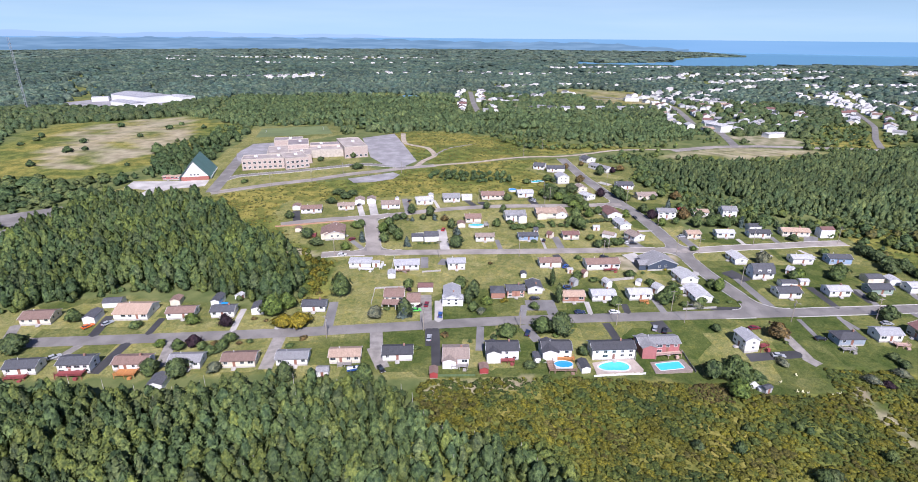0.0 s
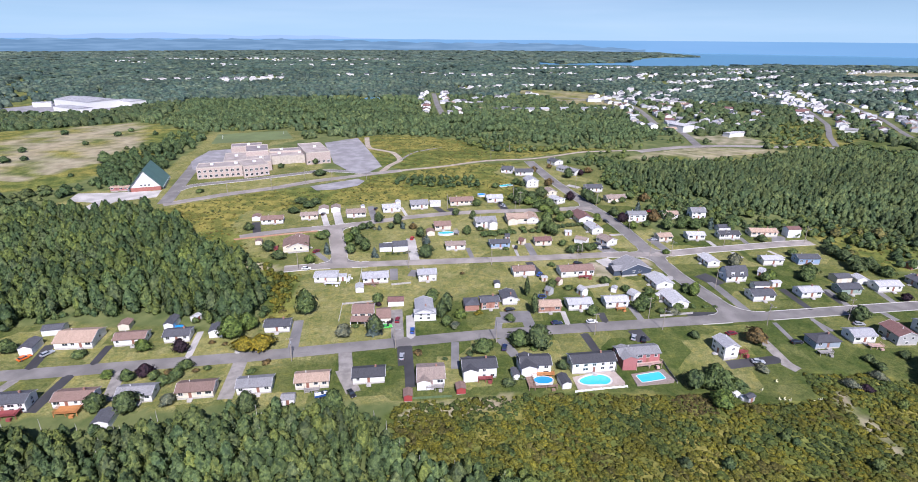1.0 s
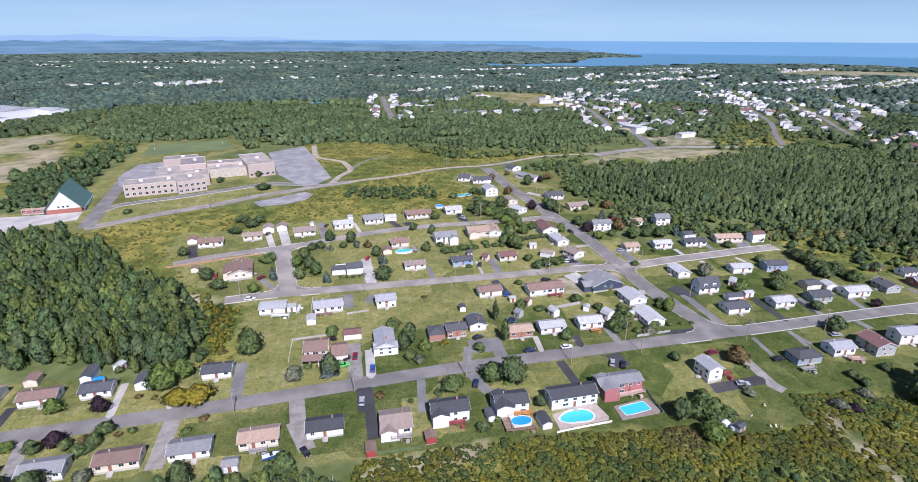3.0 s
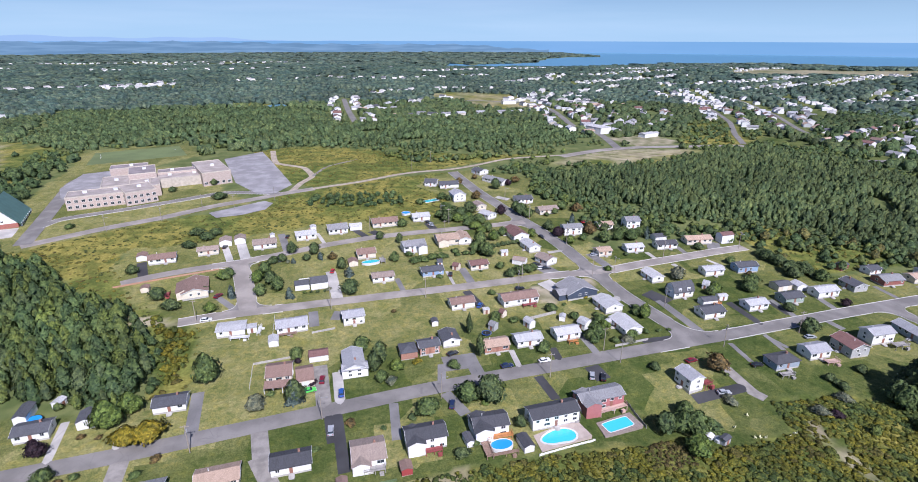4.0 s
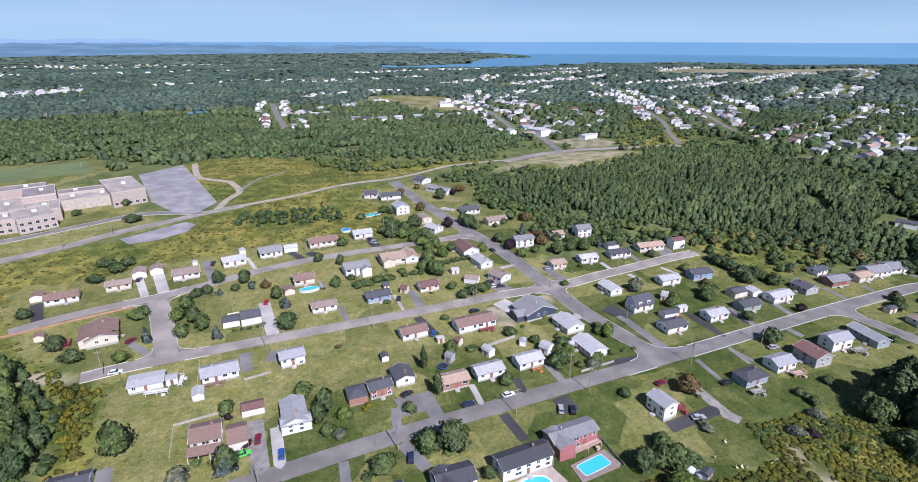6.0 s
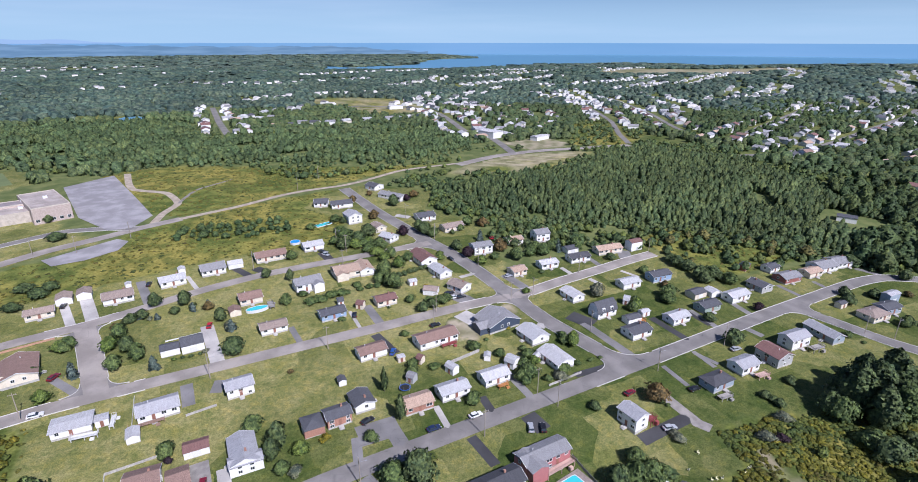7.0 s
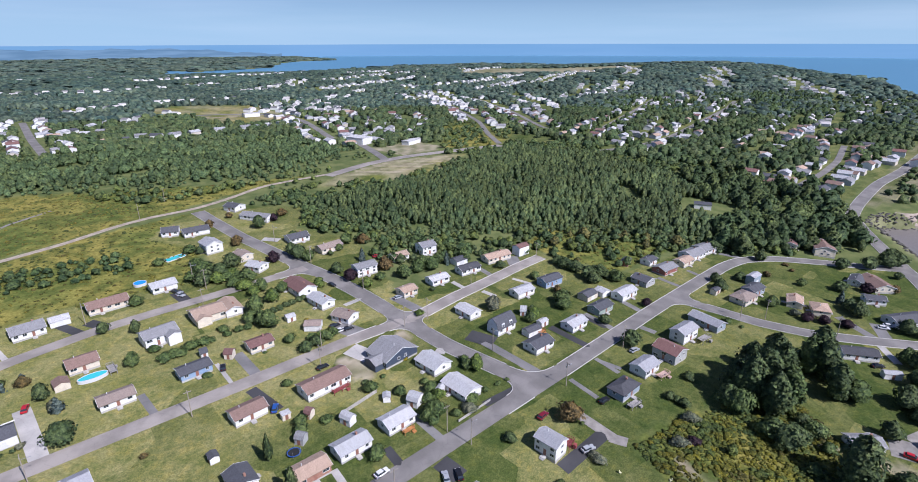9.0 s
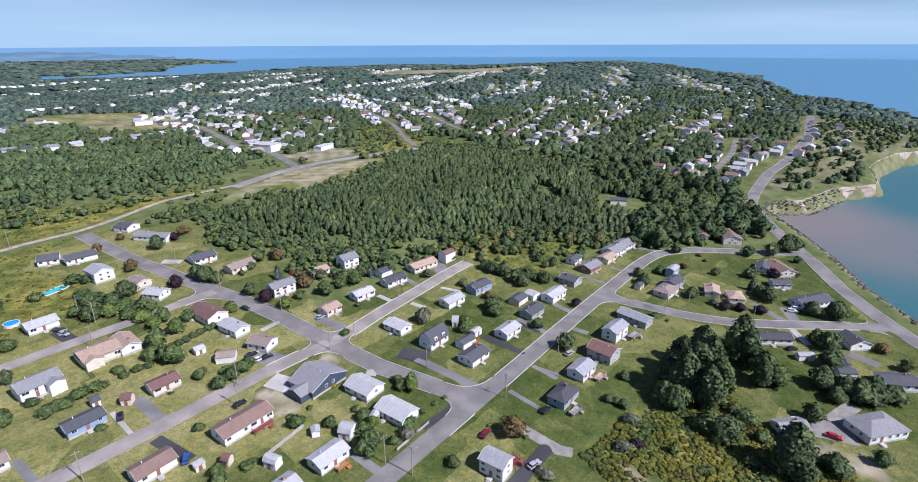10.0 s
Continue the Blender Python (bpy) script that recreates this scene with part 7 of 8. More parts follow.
H(162.8, 232, 3, 4.8, 3.3, 2.4, "pale", "white", "g")
H(148.9, 221.4, 2, 11, 7.9, 2.9, "slate", "white", "g")
H(172.5, 223, 2, 10.6, 7.2, 2.9, "pale", "white", "g")
H(192.9, 224.9, 1, 10.8, 7.2, 2.9, "slate", "green", "g")
H(198, 235.9, 3, 8.3, 6.1, 2.6, "slate", "cream", "g")
H(206.2, 233.8, 85, 5.8, 5.6, 2.5, "pale", "white", "g")
H(212.8, 226.3, 1, 12.5, 7.2, 3.2, "pale", "white", "g")
H(232.9, 229.2, 89, 9.6, 8.3, 2.8, "slate", "grey", "g")
H(254, 230, -3, 12, 8.5, 2.9, "grey", "maroonw", "g")
H(256.2, 240.9, 3, 8.3, 6.5, 2.8, "slate", "white", "g")
H(270.8, 229, -1, 10.5, 7.2, 2.8, "tan", "cream", "g")
H(283.7, 231.4, -4, 13, 9.9, 2.8, "grey", "white", "g")
H(297.5, 231.3, -8, 12.3, 10, 2.8, "grey", "white", "g")
H(201.8, 190, -1, 11.2, 7.2, 4.6, "silver", "white", "g")
H(219.8, 189.4, 85, 14.3, 7.2, 2.9, "silver", "greyblue", "g")
H(184.9, 186.3, 89, 10.6, 8.9, 4, "maroon", "grey", "g")
H(169, 186.9, 1, 10, 7.4, 3.2, "silver", "white", "g")
H(151.9, 184.1, 2, 11, 7.2, 3, "black", "greyblue", "h")
H(278.3, 195.8, -1, 8.1, 4.5, 4.4, "silver", "greyblue", "g")
H(266.6, 190.7, -5, 10.3, 7.3, 3.2, "slate", "greyblue", "g")
H(255, 189.8, -3, 12, 8.5, 2.9, "taupe", "cream", "h")
H(251.5, 201.7, 1, 5.1, 3.4, 2.4, "slate", "cream", "g")
H(271.9, 163.4, 30, 9.8, 7.6, 2.8, "tan", "cream", "h")
H(271, 173.6, 21, 10.1, 7.2, 2.5, "tan", "cream", "g")
H(243.6, 140.4, -52, 13.2, 7.2, 2.8, "black", "white", "g")
H(237.6, 128, -48, 6.4, 3.3, 2.4, "silver", "white", "g")
H(262.9, 115.6, 46, 9.7, 9.5, 2.8, "black", "white", "g")
H(240.5, 99.7, -54, 12.2, 8.4, 3, "slate", "white", "g")
H(205.3, 102.4, -36, 15.5, 10.2, 3.2, "grey", "white", "h")
H(187.5, 122.7, -41, 9.8, 7.2, 2.4, "grey", "white", "g")
H(291.5, 135.7, -28, 18.8, 9.4, 2.8, "slate", "white", "g")
H(323.4, 155.8, 47, 15.5, 10.2, 2.8, "brown", "cream", "g")
H(320.4, 163.2, 8, 10.6, 7.2, 2.5, "slate", "white", "g")
H(303, 151.2, -53, 9, 7.3, 2.6, "slate", "white", "g")
H(234.9, 114.4, -54, 6.3, 4.5, 2.6, "slate", "white", "g")
H(243, 116.1, 20, 6.7, 3.7, 2.6, "slate", "white", "g")
H(340.5, 203.4, 28, 10.5, 8.3, 4.5, "maroon", "cream", "g")
H(351, 189, 29, 14.7, 10.8, 4.5, "brown", "cream", "g")
H(111.5, 181.7, -83, 8.4, 6.6, 5, "silver", "white", "g")
H(100.3, 251.5, 97, 12.5, 16, 2.9, "grey", "navy", "g")
H(108.4, 236.3, -84, 11.3, 9.2, 2.8, "pale", "white", "g")
H(107.7, 219.2, -85, 12.5, 8.6, 2.8, "pale", "white", "g")
H(71.4, 249.5, 5, 17.4, 8.4, 3.2, "brown", "white", "g")
H(45.6, 250.9, 5, 11.3, 7.3, 2.9, "brown", "white", "g")
H(50.7, 216.4, 2, 10.6, 7.2, 2.9, "tan", "brick", "g")
H(64.3, 217.7, 3, 11.2, 7.2, 2.9, "pale", "white", "g")
H(80.9, 218.8, 3, 10.8, 7.2, 2.9, "pale", "white", "g")
H(91.3, 223.4, -64, 4.4, 5, 2.4, "pale", "white", "m")
H(69.2, 228.7, -70, 4.5, 3.5, 2.4, "pale", "white", "m")
H(54.1, 229.7, -53, 3.2, 3.4, 2.2, "grey", "grey", "m")
H(60.9, 238.7, -58, 2.6, 3.1, 2.1, "maroon", "cream", "m")
H(54.6, 242.7, -1, 3.1, 2.7, 2.2, "pale", "cream", "f")
H(84.7, 230.6, 60, 3.3, 2.8, 2.2, "pale", "white", "g")
H(101.3, 222.7, 29, 4.1, 2.8, 2.2, "pale", "white", "g")
H(36.4, 174.5, 0, 11.5, 7.6, 4, "black", "white", "g")
H(57.3, 174.8, 4, 16.8, 7.2, 4.6, "black", "white", "g")
H(76.1, 180.1, 4, 16.4, 7.2, 4.2, "grey", "redw", "g")
H(45.2, 165.6, 97, 6.0, 3.6, 2.3, "black", "white", "g")
H(28.8, 170.4, 97, 4.6, 2.6, 2.2, "slate", "white", "g")
H(105.7, 154.8, 22, 3.5, 2.4, 2.3, "slate", "grey", "g")
H(44.1, 292.9, 1, 2.8, 3.5, 2.2, "slate", "white", "m")
H(51.6, 286.7, -39, 3.5, 3.6, 2.2, "maroon", "cream", "m")
H(-41.5, 346.6, -83, 3, 2.8, 2.2, "pale", "white", "g")
H(163.1, 243.4, -52, 2.9, 4.6, 2.2, "pale", "white", "m")
H(245.4, 247.9, 19, 7.7, 4.6, 2.4, "slate", "maroonw", "g")
H(-97, 214.8, 74, 3.7, 3.2, 2.2, "pale", "white", "g")
H(-41.4, 248.4, 4, 4, 3.7, 2.6, "pale", "white", "f")


# ------------------------------------------------------------------ wings, porches and other additions to single houses
def house_at(x, y):
    """The house whose middle lies nearest to a place."""
    found = [o for o in scene.objects if o.parent is None and o.get("category") == "house" and o.name.startswith(("bungalow", "house"))]
    return min(found, key=lambda o: math.hypot(o.location.x - x, o.location.y - y))


gable_wing(house_at(76.1, 180.1), 71.3, 178.2, -86, 9.0, 6.2, 4.2, "grey", "redw")
gable_wing(house_at(36.4, 174.3), 33.4, 173.4, -88, 9.4, 6.2, 4.1, "black", "white")
gable_wing(house_at(16.2, 173.4), 12.8, 172.2, -88, 8.6, 5.8, 4.1, "black", "white")
gable_wing(house_at(-0.9, 170.8), -3.2, 168.4, -90, 8.0, 5.6, 3.0, "taupe", "white")
gable_wing(house_at(-70.3, 288.3), -74.5, 287.5, 100, 12.5, 7.5, 3.0, "brown", "cream")
gable_wing(house_at(33.8, 314.1), 37.5, 312.0, -80, 9.0, 5.6, 4.0, "grey", "white")
gable_wing(house_at(53.7, 321.2), 50.5, 319.0, -86, 10.0, 6.4, 3.2, "tan", "cream")
gable_wing(house_at(-2.9, 213.5), -2.6, 211.5, 2, 9.4, 5.0, 3.4, "silver", "white")
gable_wing(house_at(100.3, 251.5), 93.6, 249.5, 5, 9.0, 7.4, 2.7, "grey", "navy")
porch = house_at(-28.1, 213.9)
m = porch.matrix_basis.inverted() @ pose(-28.4, 207.6, gz(-28.4, 207.6), 0, 0, -3)
g = Geo().add([(-4.6, -1.6, 2.3), (4.6, -1.6, 2.3), (4.6, 1.7, 3.1), (-4.6, 1.7, 3.1), (-4.6, -1.6, 2.45), (4.6, -1.6, 2.45), (4.6, 1.7, 3.25), (-4.6, 1.7, 3.25)],
              [(3, 2, 1, 0), (4, 5, 6, 7), (0, 1, 5, 4), (1, 2, 6, 5), (2, 3, 7, 6), (3, 0, 4, 7)])
child("porch_roof", g.mesh("porch_roof", ROOF["brown"]), porch, m)
for dx in (-4.4, -1.5, 1.5, 4.4):
    child("porch_post", Geo().box(dx, -1.4, 1.1, 0.2, 0.2, 2.5).mesh("porch_post", TRIM), porch, m)
deck(-45.5, 243.6, -4, 7, 2.2, 0.9, "white", "white-railed deck in front of the trailer home")
deck(-38.6, 247.6, 88, 6, 1.4, 0.8, "white", "white wooden ramp beside the trailer home")
fence(-33.5, 258.5, -33.2, 243.5, 0.9, TRIM, "low white board fence beside the trailer home")
fence(-25, 290.5, -12, 292.0, 0.6, TRIM, "low white planter edging on the lawn")
fence(-38.5, 224.5, -38.2, 210.5, 1.0, TRIM, "white picket fence beside the brown house")
fence(-38.5, 224.5, -22, 226.5, 1.0, RAIL, "weathered fence behind the brown house")
fence(-18, 241.5, -9, 243.0, 1.0, RAIL, "weathered rail fence by the gravel drive")
pool(-101.5, 207.5, 0, oval(2.4, 2.4), 0.25, 1.1, DEEPWATER, TYRE, "round dark above-ground pool behind the house")
boat = thing("boat", -37.2, 163.2, gz(-37.2, 163.2), 18, "blue and white motor boat on a trailer", "boat")
hull = [(-2.4, -0.9, 0.6), (1.2, -0.9, 0.6), (2.7, 0, 0.75), (1.2, 0.9, 0.6), (-2.4, 0.9, 0.6), (-2.4, -1.0, 1.35), (1.3, -1.0, 1.4), (3.1, 0, 1.6), (1.3, 1.0, 1.4), (-2.4, 1.0, 1.35)]
Geo().add(hull, [(4, 3, 2, 1, 0), (0, 1, 6, 5), (1, 2, 7, 6), (2, 3, 8, 7), (3, 4, 9, 8), (4, 0, 5, 9)]).put("hull", PAINT["blue"], boat)
Geo().add([(-2.3, -0.85, 1.3), (1.2, -0.85, 1.36), (2.7, 0, 1.5), (1.2, 0.85, 1.36), (-2.3, 0.85, 1.3)], [(0, 1, 2, 3, 4)]).put("deck", LINER, boat)
Geo().box(0.2, 0, 1.65, 0.8, 1.3, 0.5).put("windscreen", GLASS, boat)
Geo().box(-0.2, 0, 0.45, 4.8, 0.2, 0.15).put("trailer_beam", PIN, boat)
for s in (-1, 1):
    child("wheel", TYRE_M, boat, pose(-0.6, s * 1.0, 0.34))

# driveways
driveway(-143.6, 184.5, -145.6, 199.3, 4, "dark")
driveway(-122.7, 186.4, -123, 197.8, 3, "dark")
driveway(-90.4, 188.5, -92.1, 205.8, 2.5, "conc")
driveway(-73.1, 191.3, -74, 200.3, 2.5, "conc")
driveway(-144.8, 176.5, -147, 168.3, 3.5, "gravel")
driveway(-127.3, 178.3, -128.4, 160.3, 4, "dark")
driveway(-110.8, 180.8, -106.9, 164.6, 4, "gravel")
driveway(-70.1, 182.9, -69.1, 163.6, 5, "gravel")
driveway(-173.6, 178.5, -179.2, 191.7, 4, "gravel")
driveway(-53.1, 193.3, -54.8, 212.3, 4, "worn")
driveway(-32.6, 187, -30.9, 175.6, 5, "gravel")
driveway(-31.9, 176.3, -27, 164.8, 5, "gravel")
driveway(-9.4, 190, -7.9, 166.4, 3.5, "dark")
driveway(-11.9, 189.8, -11.1, 178.9, 3, "dark")
driveway(8.9, 191.5, 8, 176, 3, "worn")
driveway(-13.4, 195.6, -14.8, 219.1, 5, "gravel")
driveway(-8.2, 197.1, -8.8, 213.9, 3.5, "conc")
driveway(26, 196.6, 28.7, 210.5, 3, "worn")
driveway(30.9, 210.6, 42.4, 210.7, 9, "worn")
driveway(40.6, 201, 39.9, 210.7, 5, "worn")
driveway(56.3, 204.4, 56.6, 214, 2.2, "conc")
driveway(72.4, 203.3, 72.8, 212.1, 3, "dark")
driveway(88.1, 204.5, 87.5, 219.7, 3, "worn")
driveway(61.2, 195, 62.7, 183.8, 3.5, "dark")
driveway(82.5, 196.6, 83.6, 190.3, 6, "dark")
driveway(27.3, 193.1, 31.1, 182.7, 4, "worn")
driveway(123.1, 208.6, 109.3, 209, 3, "dark")
driveway(136.9, 236, 132.8, 245, 8, "dark")
driveway(136.8, 209.1, 134.3, 237.1, 4, "worn")
driveway(165.4, 210.4, 164.3, 228.9, 3.5, "dark")
driveway(142.9, 198.8, 142.4, 187.7, 2, "worn")
driveway(184.5, 212.5, 185, 227.2, 3, "worn")
driveway(130.5, 190.7, 130.9, 172.5, 4, "gravel")
driveway(130.9, 172.5, 132.6, 169.0, 4, "gravel")
driveway(111.1, 175.2, 130.1, 175.9, 4.5, "dark")
driveway(162.8, 194.1, 160.6, 201.5, 2, "worn")
driveway(-7.2, 266.7, -10.1, 296.8, 5, "conc")
driveway(-60.5, 320.2, -66.8, 343.3, 3.5, "conc")
driveway(-52.6, 319.7, -58, 342.9, 5, "conc")
driveway(-98, 308.7, -103.3, 326.1, 4.5, "dark")
driveway(-51.2, 268.3, -60.5, 281.3, 3, "worn")
driveway(-32.7, 328, -37.1, 351.2, 4, "worn")
driveway(11.2, 335.9, 3.8, 350.7, 4, "dark")
driveway(-13.2, 333.6, -17, 348.4, 2, "conc")
driveway(-8.6, 251.7, -7, 256.9, 4, "worn")
driveway(-17.8, 257.5, -17.2, 246.7, 4, "worn")
driveway(18.9, 337.4, 13.8, 345.5, 5, "dark")
driveway(50.8, 340.7, 49.2, 354.3, 4, "dark")
driveway(22.5, 269.6, 21, 282.6, 2.5, "worn")
driveway(46.9, 270.2, 46.3, 285.4, 1.5, "conc")
driveway(55.4, 270.6, 54.4, 287.4, 4, "worn")
driveway(51.2, 262, 54.3, 247.7, 4, "dark")
driveway(90.2, 263.6, 93.2, 255.5, 8, "conc")
driveway(120.9, 245.6, 115.2, 241.5, 4, "conc")
driveway(97.7, 273, 93.3, 284.2, 8, "worn")
driveway(50.9, 337.6, 48.3, 352.1, 5, "dark")
driveway(112.6, 297.4, 104.3, 296.4, 2.5, "conc")
driveway(109.8, 386.2, 103.9, 392.1, 5, "conc")
driveway(128.3, 274.7, 125.9, 290.2, 5, "worn")
driveway(158, 274.5, 157.3, 286.1, 2.5, "conc")
driveway(164.1, 264.2, 162.9, 270.2, 2.5, "conc")
driveway(177.7, 279.5, 178.1, 289.6, 3, "worn")
driveway(197.2, 282.9, 202.1, 291, 7, "worn")
driveway(186.7, 263.2, 183.8, 271.2, 2, "conc")
driveway(183.3, 215.7, 183.1, 225.9, 3, "dark")
driveway(207.3, 213.8, 208.2, 224.3, 3, "worn")
driveway(244.5, 217.1, 244.5, 228, 2.5, "worn")
driveway(264.2, 215.1, 265.2, 223.5, 2.5, "worn")
driveway(195.3, 205.5, 196.4, 199.1, 3, "worn")
driveway(160.9, 201.3, 160.4, 191.7, 2, "worn")
driveway(304.5, 215.6, 301, 224.6, 3, "worn")
driveway(262, 138.4, 250.6, 128.7, 3, "conc")
driveway(265.4, 140.2, 273.8, 156.5, 4, "worn")
driveway(268.5, 136.9, 280, 143.9, 5, "worn")
driveway(200.2, 113.5, 192.3, 110.4, 12, "gravel")
driveway(252.7, 106.8, 254.3, 115.4, 5, "worn")
driveway(215.5, 109.6, 201.8, 113.7, 5, "gravel")

# garden trees and shrubs
tree(102.2, 307.3, 1.3, 1.3, "yellow")
tree(85.2, 294.1, 1.2, 1.3, "yellow")
tree(80.9, 279.6, 3, 2.4, "mid")
tree(84.1, 278.3, 3.6, 2.4, "bright")
tree(88.7, 277.4, 4, 2.6, "mid")
tree(83.2, 238.7, 2, 1.8, "mid")
tree(90.3, 242, 1.3, 1.3, "mid")
tree(94.8, 221.2, 4, 2.8, "mid")
tree(98.9, 220.7, 4, 2.6, "bright")
tree(100.1, 230.1, 2, 2, "mid")
tree(124.4, 213.8, 1.2, 1.2, "mid")
tree(126, 269.6, 3, 2.2, "bright")
tree(102.6, 246.1, 1.1, 1.4, "yellow")
tree(106.6, 223.2, 2.4, 2, "mid")
tree(83.5, 242.9, 1.5, 1.5, "dark")
tree(91.3, 165.2, 7, 4, "dark")
tree(101.9, 169.5, 6, 3.5, "mid")
tree(96, 153.9, 6, 4, "bright")
tree(104.9, 160.9, 5, 4, "mid")
tree(390.1, 186.2, 15, 8, "dark")
tree(389.4, 191.9, 14, 7, "dark")
tree(359.3, 220.6, 14, 6, "dark")
tree(365.5, 216.7, 13, 6, "dark")
tree(363.8, 160.2, 9, 6, "dark")
tree(373.3, 197.2, 8, 5, "dark")
tree(368.2, 205.6, 10, 5, "dark")
tree(64, 376.5, 4.2, 4.5, "mid")
tree(65.4, 368.7, 4.9, 5, "mid")
tree(66.8, 361.1, 4.9, 5, "mid")
tree(66.8, 352.3, 4.9, 5, "bright")
tree(71, 351, 4.2, 4.5, "mid")
tree(72.3, 343.9, 4.9, 5, "mid")
tree(74.9, 338.4, 4.2, 5, "bright")
tree(71.8, 362.2, 4.2, 4.5, "mid")
tree(74.6, 356.3, 3.5, 4, "bright")
tree(75.9, 348.9, 4.2, 5, "mid")
tree(77.1, 309, 2.4, 2.2, "dark")
tree(80.1, 309.6, 2.4, 2.2, "dark")
tree(83.4, 310.7, 2.4, 2.2, "dark")
tree(86.5, 311.1, 2.4, 2.2, "dark")
tree(89.8, 311.9, 2.4, 2.2, "dark")
tree(92.3, 312, 2.4, 2.2, "dark")
tree(-90.1, 174.4, 2.4, 2.4, "dark")
tree(-89.9, 177.2, 2.4, 2.4, "dark")
tree(-89.7, 180.1, 2.4, 2.4, "dark")
tree(-89.4, 183.1, 2.4, 2.4, "dark")
tree(195.1, 160.7, 16, 6, "dark")
tree(204.1, 156.4, 18, 6.5, "dark")
tree(216.5, 148.7, 16, 6, "mid")
tree(-164.9, 172.8, 8, 5, "dark")
tree(-94.1, 191.9, 6, 3.2, "purple")
tree(-108.4, 193.5, 5, 3.5, "bright")
tree(-130.1, 190.6, 3, 3, "mid")
tree(-157.6, 194.6, 6, 3.5, "mid")
tree(-100.4, 177.8, 5, 3, "purple")
tree(-105.3, 175.1, 5, 2.5, "mid")
tree(-113.6, 177.7, 3, 2.6, "bright")
tree(-98, 159.9, 7, 4.5, "dark")
tree(-108.4, 161.1, 6, 3.5, "dark")
tree(-108.2, 159.2, 5, 2.5, "mid")
tree(-87.5, 181.1, 4, 2.2, "mid")
tree(-89.2, 176.4, 4, 2.4, "mid")
tree(-92, 172.6, 4, 2.4, "mid")
tree(-86.3, 162.1, 4, 3, "pale")
tree(-97.1, 176.3, 3, 2.2, "mid")
tree(-70.8, 192.2, 5.5, 5.0, "yellow")
tree(-64.3, 192.6, 6, 5.6, "yellow")
tree(-78.1, 200.2, 10, 5, "bright")
tree(-73.4, 206, 8, 4, "bright")
tree(-35, 199.3, 4.5, 3, "pale")
tree(-22.6, 201.3, 8.5, 3.6, "dark")
tree(-52.6, 217.5, 12, 5, "mid")
tree(-59.8, 157.1, 8, 4, "dark")
tree(-32.3, 156.1, 8, 4, "mid")
tree(-23.1, 225.3, 5, 2.6, "mid")
tree(-23, 201.2, 8, 4.2, "blue")
tree(-35, 200.3, 5, 3.5, "pale")
tree(0.7, 226.4, 6, 4, "mid")
tree(6.7, 216.6, 9, 3.6, "dark")
tree(4.4, 211.7, 8, 3, "dark")
tree(6.4, 205.2, 5, 2.4, "mid")
tree(12.4, 211.5, 4, 3, "bright")
tree(9.6, 203.5, 3, 2.4, "pale")
tree(19.3, 185.8, 6, 4, "mid")
tree(40.3, 187.7, 10, 6, "dark")
tree(33.5, 189.9, 6.5, 5, "mid")
tree(43.5, 228.1, 10, 1.6, "dark")
tree(43.8, 212.4, 10, 2, "dark")
tree(68.6, 210.4, 5, 3.3, "mid")
tree(92.5, 214.1, 7, 4, "mid")
tree(90.5, 212.2, 4, 3, "mid")
tree(119.8, 225.3, 6, 3.2, "bright")
tree(118, 227.7, 4, 2.5, "mid")
tree(106.8, 212.4, 3.5, 3, "mid")
tree(83, 237.9, 4, 3, "mid")
tree(55.6, 233.3, 4, 3, "mid")
tree(89.8, 230.6, 3, 2.4, "mid")
tree(126.1, 186.5, 7, 4.4, "orange")
tree(104.4, 191.8, 3, 2.4, "dark")
tree(179.9, 199.8, 7, 4.6, "dark")
tree(97, 163.2, 8, 4.3, "mid")
tree(100.5, 161.6, 8.5, 4.6, "mid")
tree(93.9, 165.4, 6, 3.4, "dark")
tree(95.2, 152.4, 5, 4.0, "bright")
tree(143.9, 158.4, 3, 3, "pale")
tree(156.9, 162, 3, 3, "pale")
tree(161.8, 172.2, 3, 2, "dark")
tree(162.2, 167, 3, 2.4, "dark")
tree(148, 156, 2.4, 2.4, "purple")
tree(119.9, 170.1, 2.2, 2.4, "pale")
tree(120.8, 226.2, 6, 3, "bright")
tree(164.9, 238.7, 5, 3.5, "bright")
tree(181.2, 236.7, 6, 4, "mid")
tree(181, 154.8, 20, 7, "dark")
tree(190.4, 153.5, 18, 7, "dark")
tree(200.4, 152.2, 17, 6, "dark")
tree(183.8, 160.6, 14, 5.5, "dark")
tree(174, 154, 9, 5, "mid")
tree(184.6, 148.8, 10, 6, "dark")
tree(175, 158, 8, 5, "dark")
tree(177.6, 174, 3, 2.6, "dark")
tree(162.3, 172.6, 2, 2, "dark")
tree(162.6, 169.8, 2, 2, "dark")
tree(213.8, 214.9, 4, 2.6, "purple")
tree(185.5, 217.1, 4, 3, "dark")
tree(223.7, 238, 6, 3.6, "mid")
tree(221.3, 246.8, 7, 4.6, "dark")
tree(215, 248.8, 7, 4.6, "dark")
tree(216.4, 258.2, 6, 4.6, "dark")
tree(215, 264.1, 6, 4.6, "dark")
tree(215.9, 270.1, 5, 4, "dark")
tree(213.2, 244.4, 6, 4.6, "dark")
tree(180.4, 236.9, 5, 3.4, "mid")
tree(160.5, 236.7, 5, 2.6, "mid")
tree(257.3, 202.1, 6, 4, "dark")
